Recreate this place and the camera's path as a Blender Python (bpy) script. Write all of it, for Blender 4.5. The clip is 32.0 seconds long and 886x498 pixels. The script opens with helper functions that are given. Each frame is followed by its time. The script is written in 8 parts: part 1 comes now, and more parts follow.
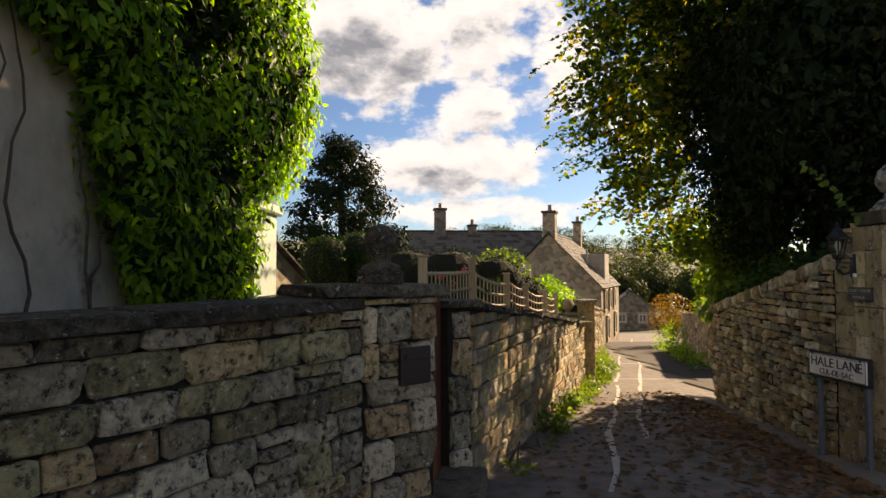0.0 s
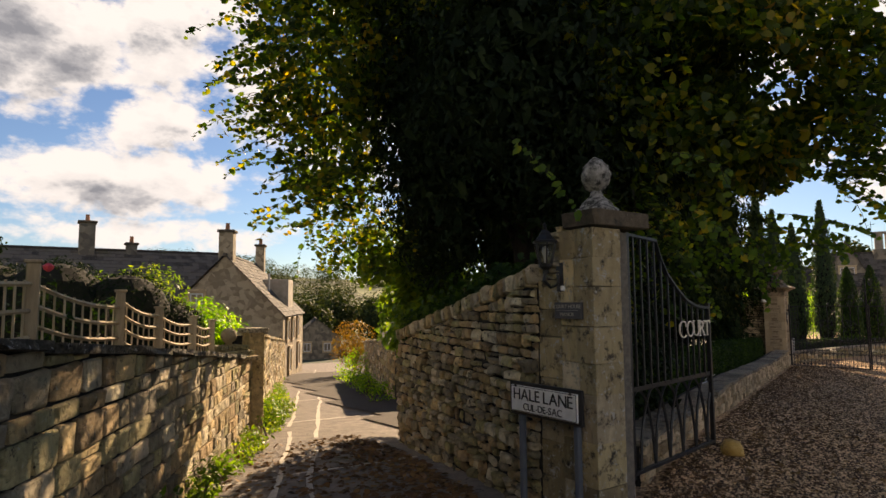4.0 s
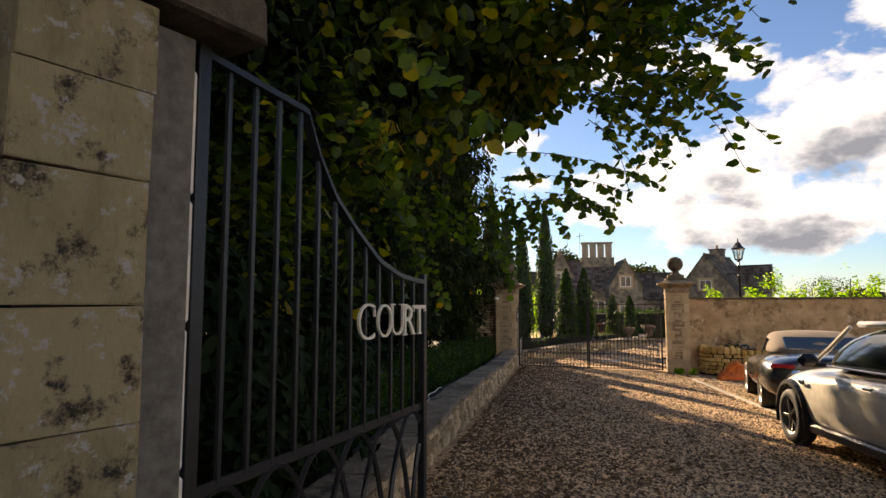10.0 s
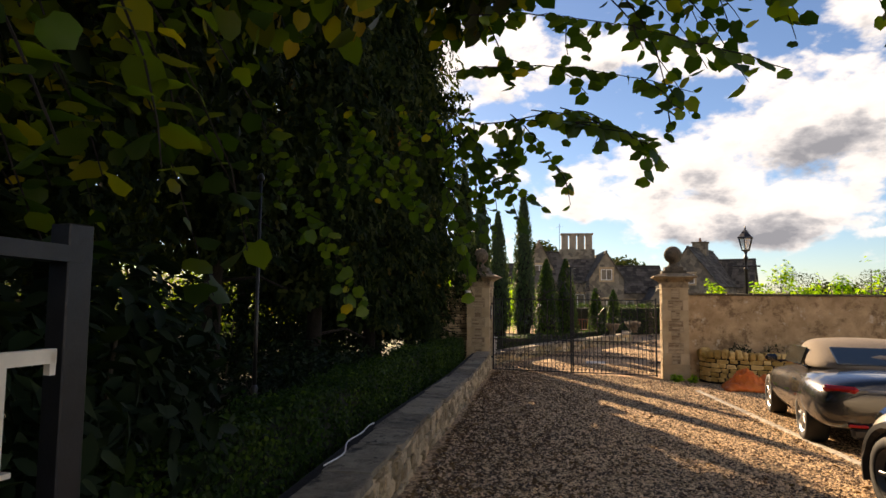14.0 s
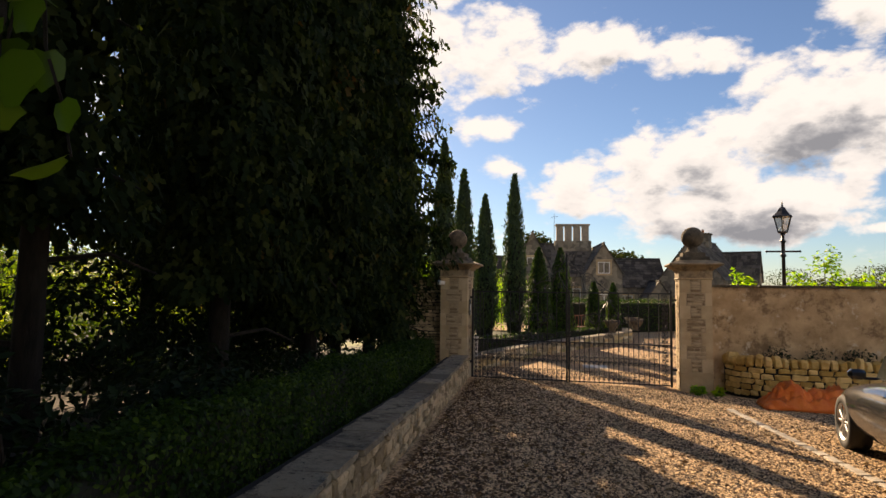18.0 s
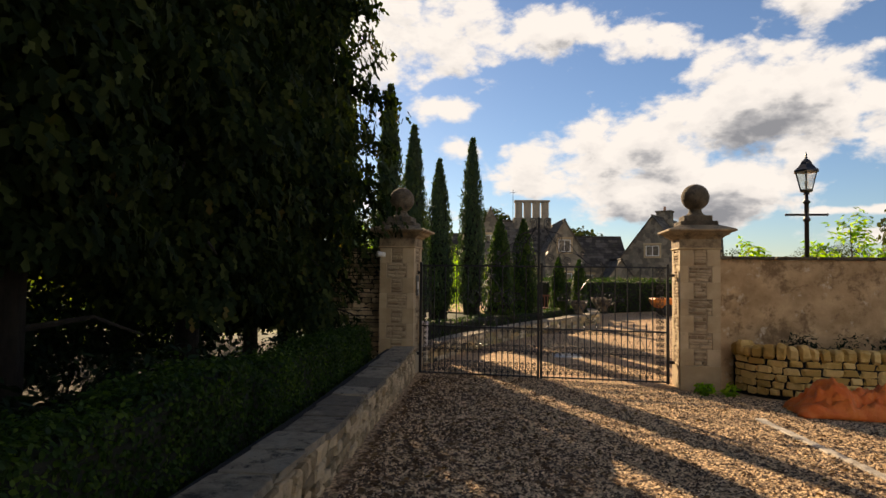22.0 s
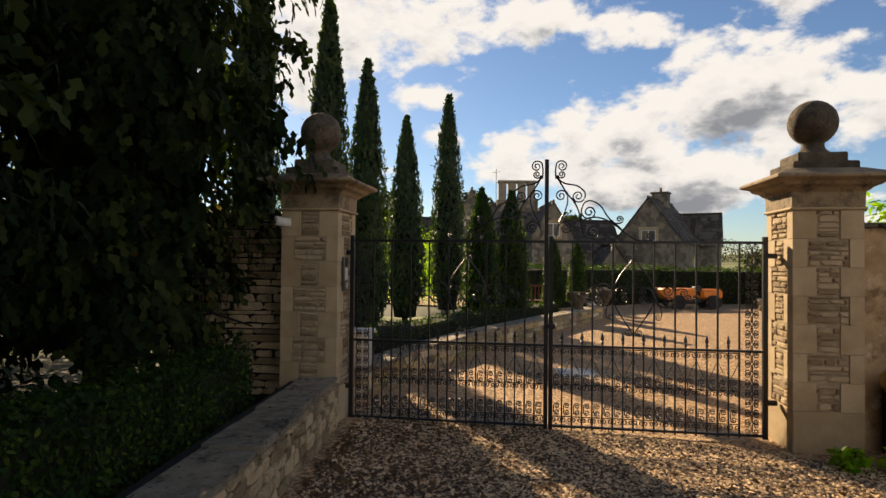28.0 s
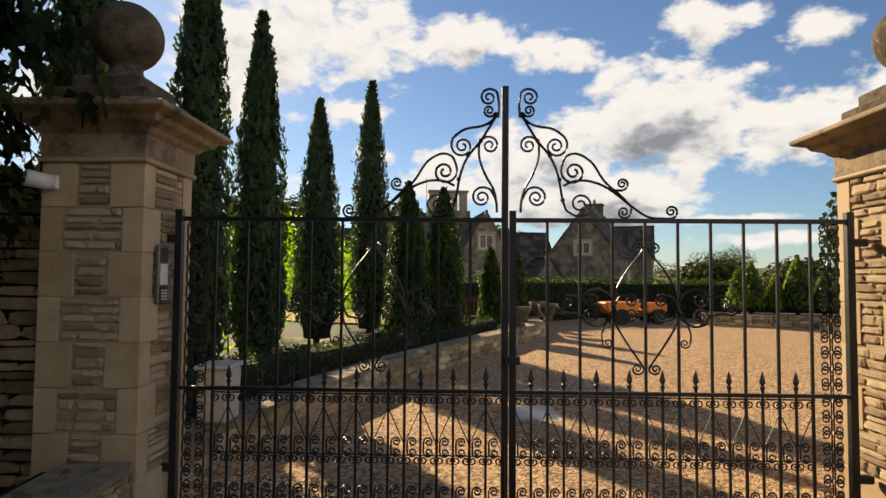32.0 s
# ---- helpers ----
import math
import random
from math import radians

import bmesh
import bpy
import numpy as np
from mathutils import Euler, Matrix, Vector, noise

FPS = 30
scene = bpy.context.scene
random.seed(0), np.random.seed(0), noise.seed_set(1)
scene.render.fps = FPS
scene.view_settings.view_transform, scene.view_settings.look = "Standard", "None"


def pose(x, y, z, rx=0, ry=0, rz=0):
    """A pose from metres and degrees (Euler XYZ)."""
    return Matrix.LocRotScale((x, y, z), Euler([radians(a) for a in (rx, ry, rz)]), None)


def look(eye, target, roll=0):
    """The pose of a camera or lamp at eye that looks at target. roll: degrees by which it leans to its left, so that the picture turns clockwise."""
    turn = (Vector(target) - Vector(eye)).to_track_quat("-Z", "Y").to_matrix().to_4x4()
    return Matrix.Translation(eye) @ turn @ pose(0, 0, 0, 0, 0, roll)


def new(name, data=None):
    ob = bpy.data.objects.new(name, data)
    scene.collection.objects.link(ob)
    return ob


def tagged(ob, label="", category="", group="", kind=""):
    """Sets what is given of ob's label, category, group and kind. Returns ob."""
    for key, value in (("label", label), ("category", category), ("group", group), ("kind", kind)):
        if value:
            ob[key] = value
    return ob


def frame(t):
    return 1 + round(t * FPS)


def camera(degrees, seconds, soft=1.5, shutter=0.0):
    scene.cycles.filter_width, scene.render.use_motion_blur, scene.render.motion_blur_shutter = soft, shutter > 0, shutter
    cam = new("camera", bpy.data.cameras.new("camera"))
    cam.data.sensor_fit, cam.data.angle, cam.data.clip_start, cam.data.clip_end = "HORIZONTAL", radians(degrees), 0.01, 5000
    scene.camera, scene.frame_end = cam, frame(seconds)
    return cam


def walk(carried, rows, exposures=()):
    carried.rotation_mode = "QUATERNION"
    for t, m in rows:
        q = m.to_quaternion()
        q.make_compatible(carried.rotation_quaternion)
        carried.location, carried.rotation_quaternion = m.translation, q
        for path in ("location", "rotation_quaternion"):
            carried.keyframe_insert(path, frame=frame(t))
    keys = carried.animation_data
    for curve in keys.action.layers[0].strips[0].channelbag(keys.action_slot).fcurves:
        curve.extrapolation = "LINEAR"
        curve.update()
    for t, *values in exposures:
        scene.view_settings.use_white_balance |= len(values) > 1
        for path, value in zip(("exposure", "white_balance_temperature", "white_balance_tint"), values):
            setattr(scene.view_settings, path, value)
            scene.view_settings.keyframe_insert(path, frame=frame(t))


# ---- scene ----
cam = camera(73.3, 32.0)
METRES, EYE, TILT, LEAN, TURN = 21.4, 1.55, 0.0, 0.0, 0.0
ROWS = [
    (0.0, 0.0, 0.0, 0.0, 0.01, 2.37, 0.14),
    (0.5, -0.0004, 0.0164, -0.0026, -3.05, 2.5, 0.15),
    (1.0, 0.0012, 0.0306, -0.0022, -6.15, 2.56, 0.23),
    (1.5, 0.0065, 0.0438, -0.0046, -9.61, 2.61, 0.23),
    (2.0, 0.0127, 0.0568, -0.0043, -13.82, 2.89, 0.31),
    (2.5, 0.0191, 0.0689, -0.0052, -18.24, 3.31, 0.32),
    (3.0, 0.0266, 0.0818, -0.0044, -22.19, 3.94, 0.36),
    (3.5, 0.0341, 0.0929, -0.0069, -25.66, 4.61, 0.35),
    (4.0, 0.0407, 0.1033, -0.0064, -29.24, 5.07, 0.44),
    (4.5, 0.0494, 0.1124, -0.0081, -32.73, 5.42, 0.4),
    (6.5, 0.092, 0.1453, -0.011, -42.18, 6.2, 0.32),
    (7.0, 0.1031, 0.1548, -0.012, -44.26, 6.24, 0.29),
    (7.5, 0.1135, 0.1629, -0.0119, -45.9, 6.21, 0.22),
    (8.0, 0.1265, 0.1706, -0.0131, -47.26, 6.07, 0.23),
    (8.5, 0.1391, 0.1782, -0.013, -48.85, 5.9, 0.12),
    (9.0, 0.1522, 0.1869, -0.0149, -50.51, 5.71, 0.14),
    (9.5, 0.1657, 0.1946, -0.0142, -51.83, 5.5, 0.05),
    (10.0, 0.1804, 0.2004, -0.0161, -52.8, 5.24, 0.04),
    (10.5, 0.1954, 0.2054, -0.0154, -53.55, 4.9, -0.04),
    (11.0, 0.2092, 0.2105, -0.0174, -54.04, 4.51, -0.14),
    (11.5, 0.2233, 0.2173, -0.0149, -54.38, 4.25, -0.23),
    (12.0, 0.2334, 0.2244, -0.0144, -54.59, 4.23, -0.26),
    (12.5, 0.2444, 0.2337, -0.013, -54.74, 4.29, -0.34),
    (13.0, 0.2558, 0.2412, -0.0125, -54.85, 4.34, -0.35),
    (13.5, 0.2707, 0.2492, -0.0131, -54.85, 4.4, -0.45),
    (15.5, 0.333, 0.2812, -0.0112, -55.37, 4.33, -0.71),
    (16.0, 0.3491, 0.2881, -0.0116, -55.49, 4.28, -0.69),
    (16.5, 0.3674, 0.2927, -0.013, -55.48, 4.2, -0.8),
    (17.0, 0.3828, 0.2978, -0.0136, -55.52, 4.11, -0.67),
    (17.5, 0.3995, 0.3055, -0.0146, -55.47, 3.98, -0.74),
    (18.0, 0.4146, 0.313, -0.016, -55.41, 3.91, -0.72),
    (18.5, 0.4304, 0.3207, -0.0157, -55.39, 3.8, -0.84),
    (19.0, 0.4436, 0.329, -0.0169, -55.41, 3.67, -0.77),
    (19.5, 0.4582, 0.339, -0.0173, -55.61, 3.51, -0.82),
    (20.0, 0.4728, 0.3468, -0.0186, -55.97, 3.39, -0.78),
    (20.5, 0.4887, 0.354, -0.0183, -56.77, 3.18, -0.77),
    (21.0, 0.5028, 0.362, -0.0195, -57.9, 2.87, -0.7),
    (21.5, 0.5172, 0.3707, -0.0201, -58.89, 2.55, -0.68),
    (22.0, 0.5319, 0.3774, -0.022, -59.6, 2.13, -0.68),
    (22.5, 0.5468, 0.3841, -0.0216, -60.14, 1.73, -0.68),
    (23.0, 0.5596, 0.392, -0.0232, -60.53, 1.39, -0.67),
    (23.5, 0.5736, 0.4004, -0.0224, -60.8, 1.13, -0.71),
    (24.0, 0.5883, 0.4076, -0.0238, -61.0, 0.91, -0.75),
    (24.5, 0.6045, 0.4151, -0.0234, -61.09, 0.76, -0.78),
    (25.0, 0.6189, 0.424, -0.0248, -61.14, 0.7, -0.69),
    (25.5, 0.6325, 0.4327, -0.0249, -61.13, 0.75, -0.67),
    (27.5, 0.6938, 0.4564, -0.0255, -61.12, 0.87, -0.63),
    (28.0, 0.7107, 0.4605, -0.0267, -61.32, 1.05, -0.58),
    (28.5, 0.7249, 0.4653, -0.026, -62.01, 1.28, -0.56),
    (29.0, 0.7386, 0.4722, -0.0278, -62.94, 1.58, -0.54),
    (29.5, 0.7512, 0.479, -0.0279, -63.71, 1.9, -0.57),
    (30.0, 0.7652, 0.4853, -0.0303, -64.5, 2.14, -0.55),
    (30.5, 0.7787, 0.4906, -0.0302, -65.46, 2.32, -0.52),
    (31.0, 0.7917, 0.4963, -0.032, -66.52, 2.4, -0.47),
    (31.5, 0.8054, 0.5018, -0.0321, -67.35, 2.52, -0.48),
    (32.0, 0.8199, 0.5066, -0.0342, -67.96, 2.67, -0.46),
]
walk(cam, [(t, pose(0, 0, EYE, TILT, LEAN, TURN) @ pose(METRES * x, METRES * y, METRES * z, 90 + pitch, roll, yaw)) for t, x, y, z, yaw, pitch, roll in ROWS], [(0.0, 1.14, 7350, 18), (4.0, 1.06, 7350, 18), (8.0, 1.28, 7350, 18), (12.0, 1.36, 7350, 18), (16.0, 1.16, 7450, 18), (20.0, 1.02, 7350, 16), (28.0, 0.95, 7100, 13), (32.0, 0.95, 7000, 12)])

# ---- world and sun ----
SUN_AZ, SUN_EL = 41.0, 23.0
CLOUDS = [  # azimuth, elevation, half width, half height (degrees), weight
    (-8, 21.5, 10, 5.5, 1.4), (4, 23, 9, 7, 1.0), (-20, 24, 9, 6, 0.8), (3, 15.4, 5.5, 2.6, 1.1), (0.5, 10.5, 10, 3.4, 1.2), (-7, 15, 3.5, 1.4, 0.7),
    (2, 6, 15, 2.0, 0.9), (11.5, 19, 5.5, 5, 0.9), (12, 11, 4.5, 2.2, 0.8), (22, 15, 8, 7, 0.8), (35, 14, 9, 8, 0.8),
    (88, 14.0, 9, 4.6, 1.3), (77, 10.5, 10, 4.4, 1.0), (82, 7.2, 9, 3.0, 1.45), (68, 9.5, 5, 3.4, 0.95), (98, 12.5, 6, 4.0, 0.95), (104, 14, 6, 4, 0.9),
    (70, 21.8, 6, 3.0, 1.0), (61, 22.5, 6, 4.5, 1.0), (78.5, 20.4, 5, 2.4, 1.0), (53, 22, 7, 7, 0.95), (60.5, 15.3, 3, 1.4, 0.95), (61.5, 11.6, 2.4, 1.3, 0.95), (63.6, 17.4, 2.2, 1.2, 0.9), (57.7, 15.4, 2.4, 1.6, 0.95), (93.4, 17.2, 4, 1.4, 0.9), (92, 21.8, 5, 2.0, 1.0),
    (94, 5.2, 6, 0.6, 0.9), (97, 3.4, 8, 0.9, 0.9), (48, 19, 8, 8, 0.9), (54, 7, 9, 2.5, 0.7), (100, 20, 4, 1.6, 0.9),
]


def nodes_of(tree):
    tree.nodes.clear()
    def add(kind, **kw):
        n = tree.nodes.new(kind)
        for k, v in kw.items():
            if k in n.inputs:
                n.inputs[k].default_value = v
            else:
                setattr(n, k, v)
        return n
    return add, tree.links.new


def math_node(add, link, op, a, b=0.0, clamp=False):
    n = add("ShaderNodeMath", operation=op, use_clamp=clamp)
    for i, v in enumerate((a, b)):
        if isinstance(v, (int, float)):
            n.inputs[i].default_value = v
        else:
            link(v, n.inputs[i])
    return n.outputs[0]


def make_world():
    w = bpy.data.worlds.new("sky")
    scene.world = w
    w.use_nodes = True
    add, link = nodes_of(w.node_tree)
    out = add("ShaderNodeOutputWorld")
    bg = add("ShaderNodeBackground")
    link(bg.outputs[0], out.inputs[0])
    sky = add("ShaderNodeTexSky", sky_type="NISHITA", sun_disc=False, sun_elevation=radians(SUN_EL), sun_rotation=radians(SUN_AZ), air_density=1.0, dust_density=0.15, ozone_density=3.0)
    tc = add("ShaderNodeTexCoord")
    sep = add("ShaderNodeSeparateXYZ")
    link(tc.outputs["Generated"], sep.inputs[0])
    az = math_node(add, link, "ARCTAN2", sep.outputs[0], sep.outputs[1])
    el = math_node(add, link, "ARCSINE", sep.outputs[2])
    dot = add("ShaderNodeVectorMath", operation="DOT_PRODUCT")
    link(tc.outputs["Generated"], dot.inputs[0])
    dot.inputs[1].default_value = tuple(sd)

    def density(lift):
        """How thick the cumulus is, looked up a little higher in the sky by lift."""
        e1 = math_node(add, link, "ADD", el, lift)
        comb = add("ShaderNodeCombineXYZ")
        link(math_node(add, link, "MULTIPLY", az, 7.0), comb.inputs[0])
        link(math_node(add, link, "MULTIPLY", e1, 12.0), comb.inputs[1])
        puff = add("ShaderNodeTexNoise", Scale=1.6, Detail=14.0, Roughness=0.56, Distortion=0.25)
        link(comb.outputs[0], puff.inputs["Vector"])
        cell = add("ShaderNodeTexVoronoi", Scale=2.6, Detail=4.0, Roughness=0.6)
        link(comb.outputs[0], cell.inputs["Vector"])
        billow = math_node(add, link, "MULTIPLY", math_node(add, link, "SUBTRACT", 0.95, cell.outputs["Distance"]), 0.30)
        heap = None
        for a, e, wa, we, w in CLOUDS:
            da = math_node(add, link, "DIVIDE", math_node(add, link, "SUBTRACT", az, radians(a)), radians(wa))
            de = math_node(add, link, "DIVIDE", math_node(add, link, "SUBTRACT", e1, radians(e)), radians(we))
            r = math_node(add, link, "ADD", math_node(add, link, "MULTIPLY", da, da), math_node(add, link, "MULTIPLY", de, de))
            bump = math_node(add, link, "MULTIPLY", math_node(add, link, "POWER", 2.718, math_node(add, link, "MULTIPLY", r, -0.8)), w)
            heap = bump if heap is None else math_node(add, link, "MAXIMUM", heap, bump)
        # mostly unseen cloud cover added away from the sun
        away = add("ShaderNodeMapRange")
        for k, v in (("From Min", 0.4), ("From Max", -0.3), ("To Min", 0.0), ("To Max", 0.46)):
            away.inputs[k].default_value = v
        link(dot.outputs["Value"], away.inputs["Value"])
        heap = math_node(add, link, "MAXIMUM", heap, away.outputs[0])
        return math_node(add, link, "ADD", math_node(add, link, "ADD", heap, billow), math_node(add, link, "MULTIPLY", math_node(add, link, "SUBTRACT", puff.outputs[0], 0.5), 1.5))

    dens = density(0.0)
    mask = add("ShaderNodeMapRange", interpolation_type="SMOOTHSTEP")
    mask.inputs["From Min"].default_value, mask.inputs["From Max"].default_value = 0.36, 0.74
    link(dens, mask.inputs["Value"])
    over = density(0.03)
    thick = add("ShaderNodeMapRange", interpolation_type="LINEAR")
    thick.inputs["From Min"].default_value, thick.inputs["From Max"].default_value = 0.66, 1.36
    link(over, thick.inputs["Value"])
    tone = add("ShaderNodeValToRGB")
    stops = tone.color_ramp.elements
    stops.new(0.35), stops.new(0.65)
    for e, (q, c) in zip(stops, ((0.0, (1.12, 1.12, 1.10)), (0.38, (0.98, 0.99, 0.99)), (0.68, (0.58, 0.61, 0.65)), (1.0, (0.33, 0.36, 0.41)))):
        e.position, e.color = q, (*c, 1)
    link(thick.outputs[0], tone.inputs[0])
    # clouds away from the sun show their lit side, overdriven as unseen fill light
    front = add("ShaderNodeMapRange", interpolation_type="SMOOTHSTEP")
    for k, v in (("From Min", 0.55), ("From Max", -0.6), ("To Min", 1.0), ("To Max", 4.6)):
        front.inputs[k].default_value = v
    link(dot.outputs["Value"], front.inputs["Value"])
    bright = add("ShaderNodeVectorMath", operation="SCALE")
    link(tone.outputs["Color"], bright.inputs[0]), link(front.outputs[0], bright.inputs["Scale"])
    # warm tint added to these clouds, so that the shade turns less blue
    side = add("ShaderNodeMapRange", interpolation_type="SMOOTHSTEP")
    for k, v in (("From Min", 0.55), ("From Max", -0.6), ("To Min", 0.0), ("To Max", 1.0)):
        side.inputs[k].default_value = v
    link(dot.outputs["Value"], side.inputs["Value"])
    warm = add("ShaderNodeMix", data_type="RGBA")
    warm.inputs["A"].default_value, warm.inputs["B"].default_value = (1, 1, 1, 1), (1.14, 0.97, 0.76, 1)
    link(side.outputs[0], warm.inputs["Factor"])
    glow = add("ShaderNodeMix", data_type="RGBA", blend_type="MULTIPLY")
    glow.inputs["Factor"].default_value = 1.0
    link(bright.outputs[0], glow.inputs["A"]), link(warm.outputs["Result"], glow.inputs["B"])
    lit = add("ShaderNodeMix", data_type="RGBA", blend_type="MULTIPLY")
    lit.inputs["Factor"].default_value = 1.0
    link(sky.outputs[0], lit.inputs["A"])
    lit.inputs["B"].default_value = (SKY_GAIN * 0.90, SKY_GAIN * 1.02, SKY_GAIN * 1.16, 1)
    mix = add("ShaderNodeMix", data_type="RGBA")
    link(mask.outputs[0], mix.inputs["Factor"]), link(lit.outputs["Result"], mix.inputs["A"]), link(glow.outputs["Result"], mix.inputs["B"])
    link(mix.outputs["Result"], bg.inputs["Color"])
    bg.inputs["Strength"].default_value = SKY_STRENGTH


SKY_GAIN, SKY_STRENGTH = 0.115, 0.42
sd = Vector((math.sin(radians(SUN_AZ)) * math.cos(radians(SUN_EL)), math.cos(radians(SUN_AZ)) * math.cos(radians(SUN_EL)), math.sin(radians(SUN_EL))))
make_world()
sun_data = bpy.data.lights.new("sun", "SUN")
sun_data.energy, sun_data.angle, sun_data.color = 5.0, radians(0.5), (1.0, 0.79, 0.53)
sun = new("sun", sun_data)
sun.matrix_world = look((0, 0, 60), Vector((0, 0, 60)) - sd)


# ---- materials ----
def surface(name, c1, c2, scale=8.0, rough=0.8, bump=0.3, c3=None, scale3=1.3, cut3=0.55, soft3=0.12, metal=0.0, obj=0.0, isle=0.0, bscale=None, spec=0.4, bdist=0.01, sharp=False, stretch=None, voronoi=0.0, c4=None, scale4=18.0, cut4=0.62, tints=(), coarse=0.0):
    """Two-scale noise colour with grain, patches and relief, in world metres."""
    m = bpy.data.materials.new(name)
    m.use_nodes = True
    add, link = nodes_of(m.node_tree)
    out = add("ShaderNodeOutputMaterial")
    p = add("ShaderNodeBsdfPrincipled", Roughness=rough, Metallic=metal)
    p.inputs["Specular IOR Level"].default_value = spec
    link(p.outputs[0], out.inputs[0])
    geo = add("ShaderNodeNewGeometry")
    pos = geo.outputs["Position"]
    if stretch:
        mp = add("ShaderNodeMapping")
        mp.inputs["Scale"].default_value = stretch
        link(pos, mp.inputs["Vector"])
        pos = mp.outputs[0]
    n1 = add("ShaderNodeTexNoise", Scale=scale, Detail=7.0, Roughness=0.65)
    link(pos, n1.inputs["Vector"])
    ramp = add("ShaderNodeValToRGB")
    ramp.color_ramp.elements[0].position, ramp.color_ramp.elements[1].position = 0.33, 0.68
    ramp.color_ramp.elements[0].color, ramp.color_ramp.elements[1].color = (*c1, 1), (*c2, 1)
    fac = n1.outputs[0]
    if voronoi:
        v = add("ShaderNodeTexVoronoi", Scale=voronoi)
        link(pos, v.inputs["Vector"])
        sv = add("ShaderNodeSeparateColor")
        link(v.outputs["Color"], sv.inputs[0])
        fac = math_node(add, link, "ADD", math_node(add, link, "MULTIPLY", fac, 0.45), math_node(add, link, "MULTIPLY", sv.outputs[0], 0.55))
    if obj:
        oi = add("ShaderNodeObjectInfo")
        fac = math_node(add, link, "ADD", fac, math_node(add, link, "MULTIPLY", math_node(add, link, "SUBTRACT", oi.outputs["Random"], 0.5), obj))
    if isle:
        fac = math_node(add, link, "ADD", fac, math_node(add, link, "MULTIPLY", math_node(add, link, "SUBTRACT", geo.outputs["Random Per Island"], 0.5), isle))
    link(fac, ramp.inputs[0])
    col = ramp.outputs[0]
    if tints:
        own = add("ShaderNodeObjectInfo").outputs["Random"] if obj else geo.outputs["Random Per Island"]
        pick = add("ShaderNodeValToRGB")
        pick.color_ramp.interpolation = "CONSTANT"
        while len(pick.color_ramp.elements) < len(tints):
            pick.color_ramp.elements.new(0.5)
        for k, (e, c) in enumerate(zip(pick.color_ramp.elements, tints)):
            e.position, e.color = k / len(tints), (*c, 1)
        link(math_node(add, link, "FRACT", math_node(add, link, "MULTIPLY", own, 13.7)), pick.inputs[0])
        mt = add("ShaderNodeMix", data_type="RGBA", blend_type="MULTIPLY")
        mt.inputs["Factor"].default_value = 1.0
        link(col, mt.inputs["A"]), link(pick.outputs[0], mt.inputs["B"])
        col = mt.outputs["Result"]
    if c3:
        n3 = add("ShaderNodeTexNoise", Scale=scale3, Detail=10.0, Roughness=0.78)
        link(geo.outputs["Position"], n3.inputs["Vector"])
        r3 = add("ShaderNodeMapRange")
        r3.inputs["From Min"].default_value, r3.inputs["From Max"].default_value = cut3, cut3 + soft3
        link(n3.outputs[0], r3.inputs["Value"])
        mx = add("ShaderNodeMix", data_type="RGBA")
        link(r3.outputs[0], mx.inputs["Factor"]), link(col, mx.inputs["A"])
        mx.inputs["B"].default_value = (*c3, 1)
        col = mx.outputs["Result"]
    if c4:
        n4 = add("ShaderNodeTexNoise", Scale=scale4, Detail=5.0, Roughness=0.75)
        link(geo.outputs["Position"], n4.inputs["Vector"])
        r4 = add("ShaderNodeMapRange")
        r4.inputs["From Min"].default_value, r4.inputs["From Max"].default_value = cut4, cut4 + 0.05
        link(n4.outputs[0], r4.inputs["Value"])
        m4 = add("ShaderNodeMix", data_type="RGBA")
        link(r4.outputs[0], m4.inputs["Factor"]), link(col, m4.inputs["A"])
        m4.inputs["B"].default_value = (*c4, 1)
        col = m4.outputs["Result"]
    link(col, p.inputs["Base Color"])
    if bump:
        nb = add("ShaderNodeTexNoise", Scale=bscale or scale * 3, Detail=8.0, Roughness=0.7)
        link(pos, nb.inputs["Vector"])
        h = nb.outputs[0]
        if voronoi:
            h = math_node(add, link, "SUBTRACT", h, math_node(add, link, "MULTIPLY", v.outputs["Distance"], 1.2))
        if coarse:
            nc = add("ShaderNodeTexNoise", Scale=(bscale or scale * 3) * 0.3, Detail=3.0)
            link(pos, nc.inputs["Vector"])
            h = math_node(add, link, "ADD", h, math_node(add, link, "MULTIPLY", nc.outputs[0], coarse))
        b = add("ShaderNodeBump", Strength=bump, Distance=bdist)
        link(h, b.inputs["Height"]), link(b.outputs[0], p.inputs["Normal"])
    return m


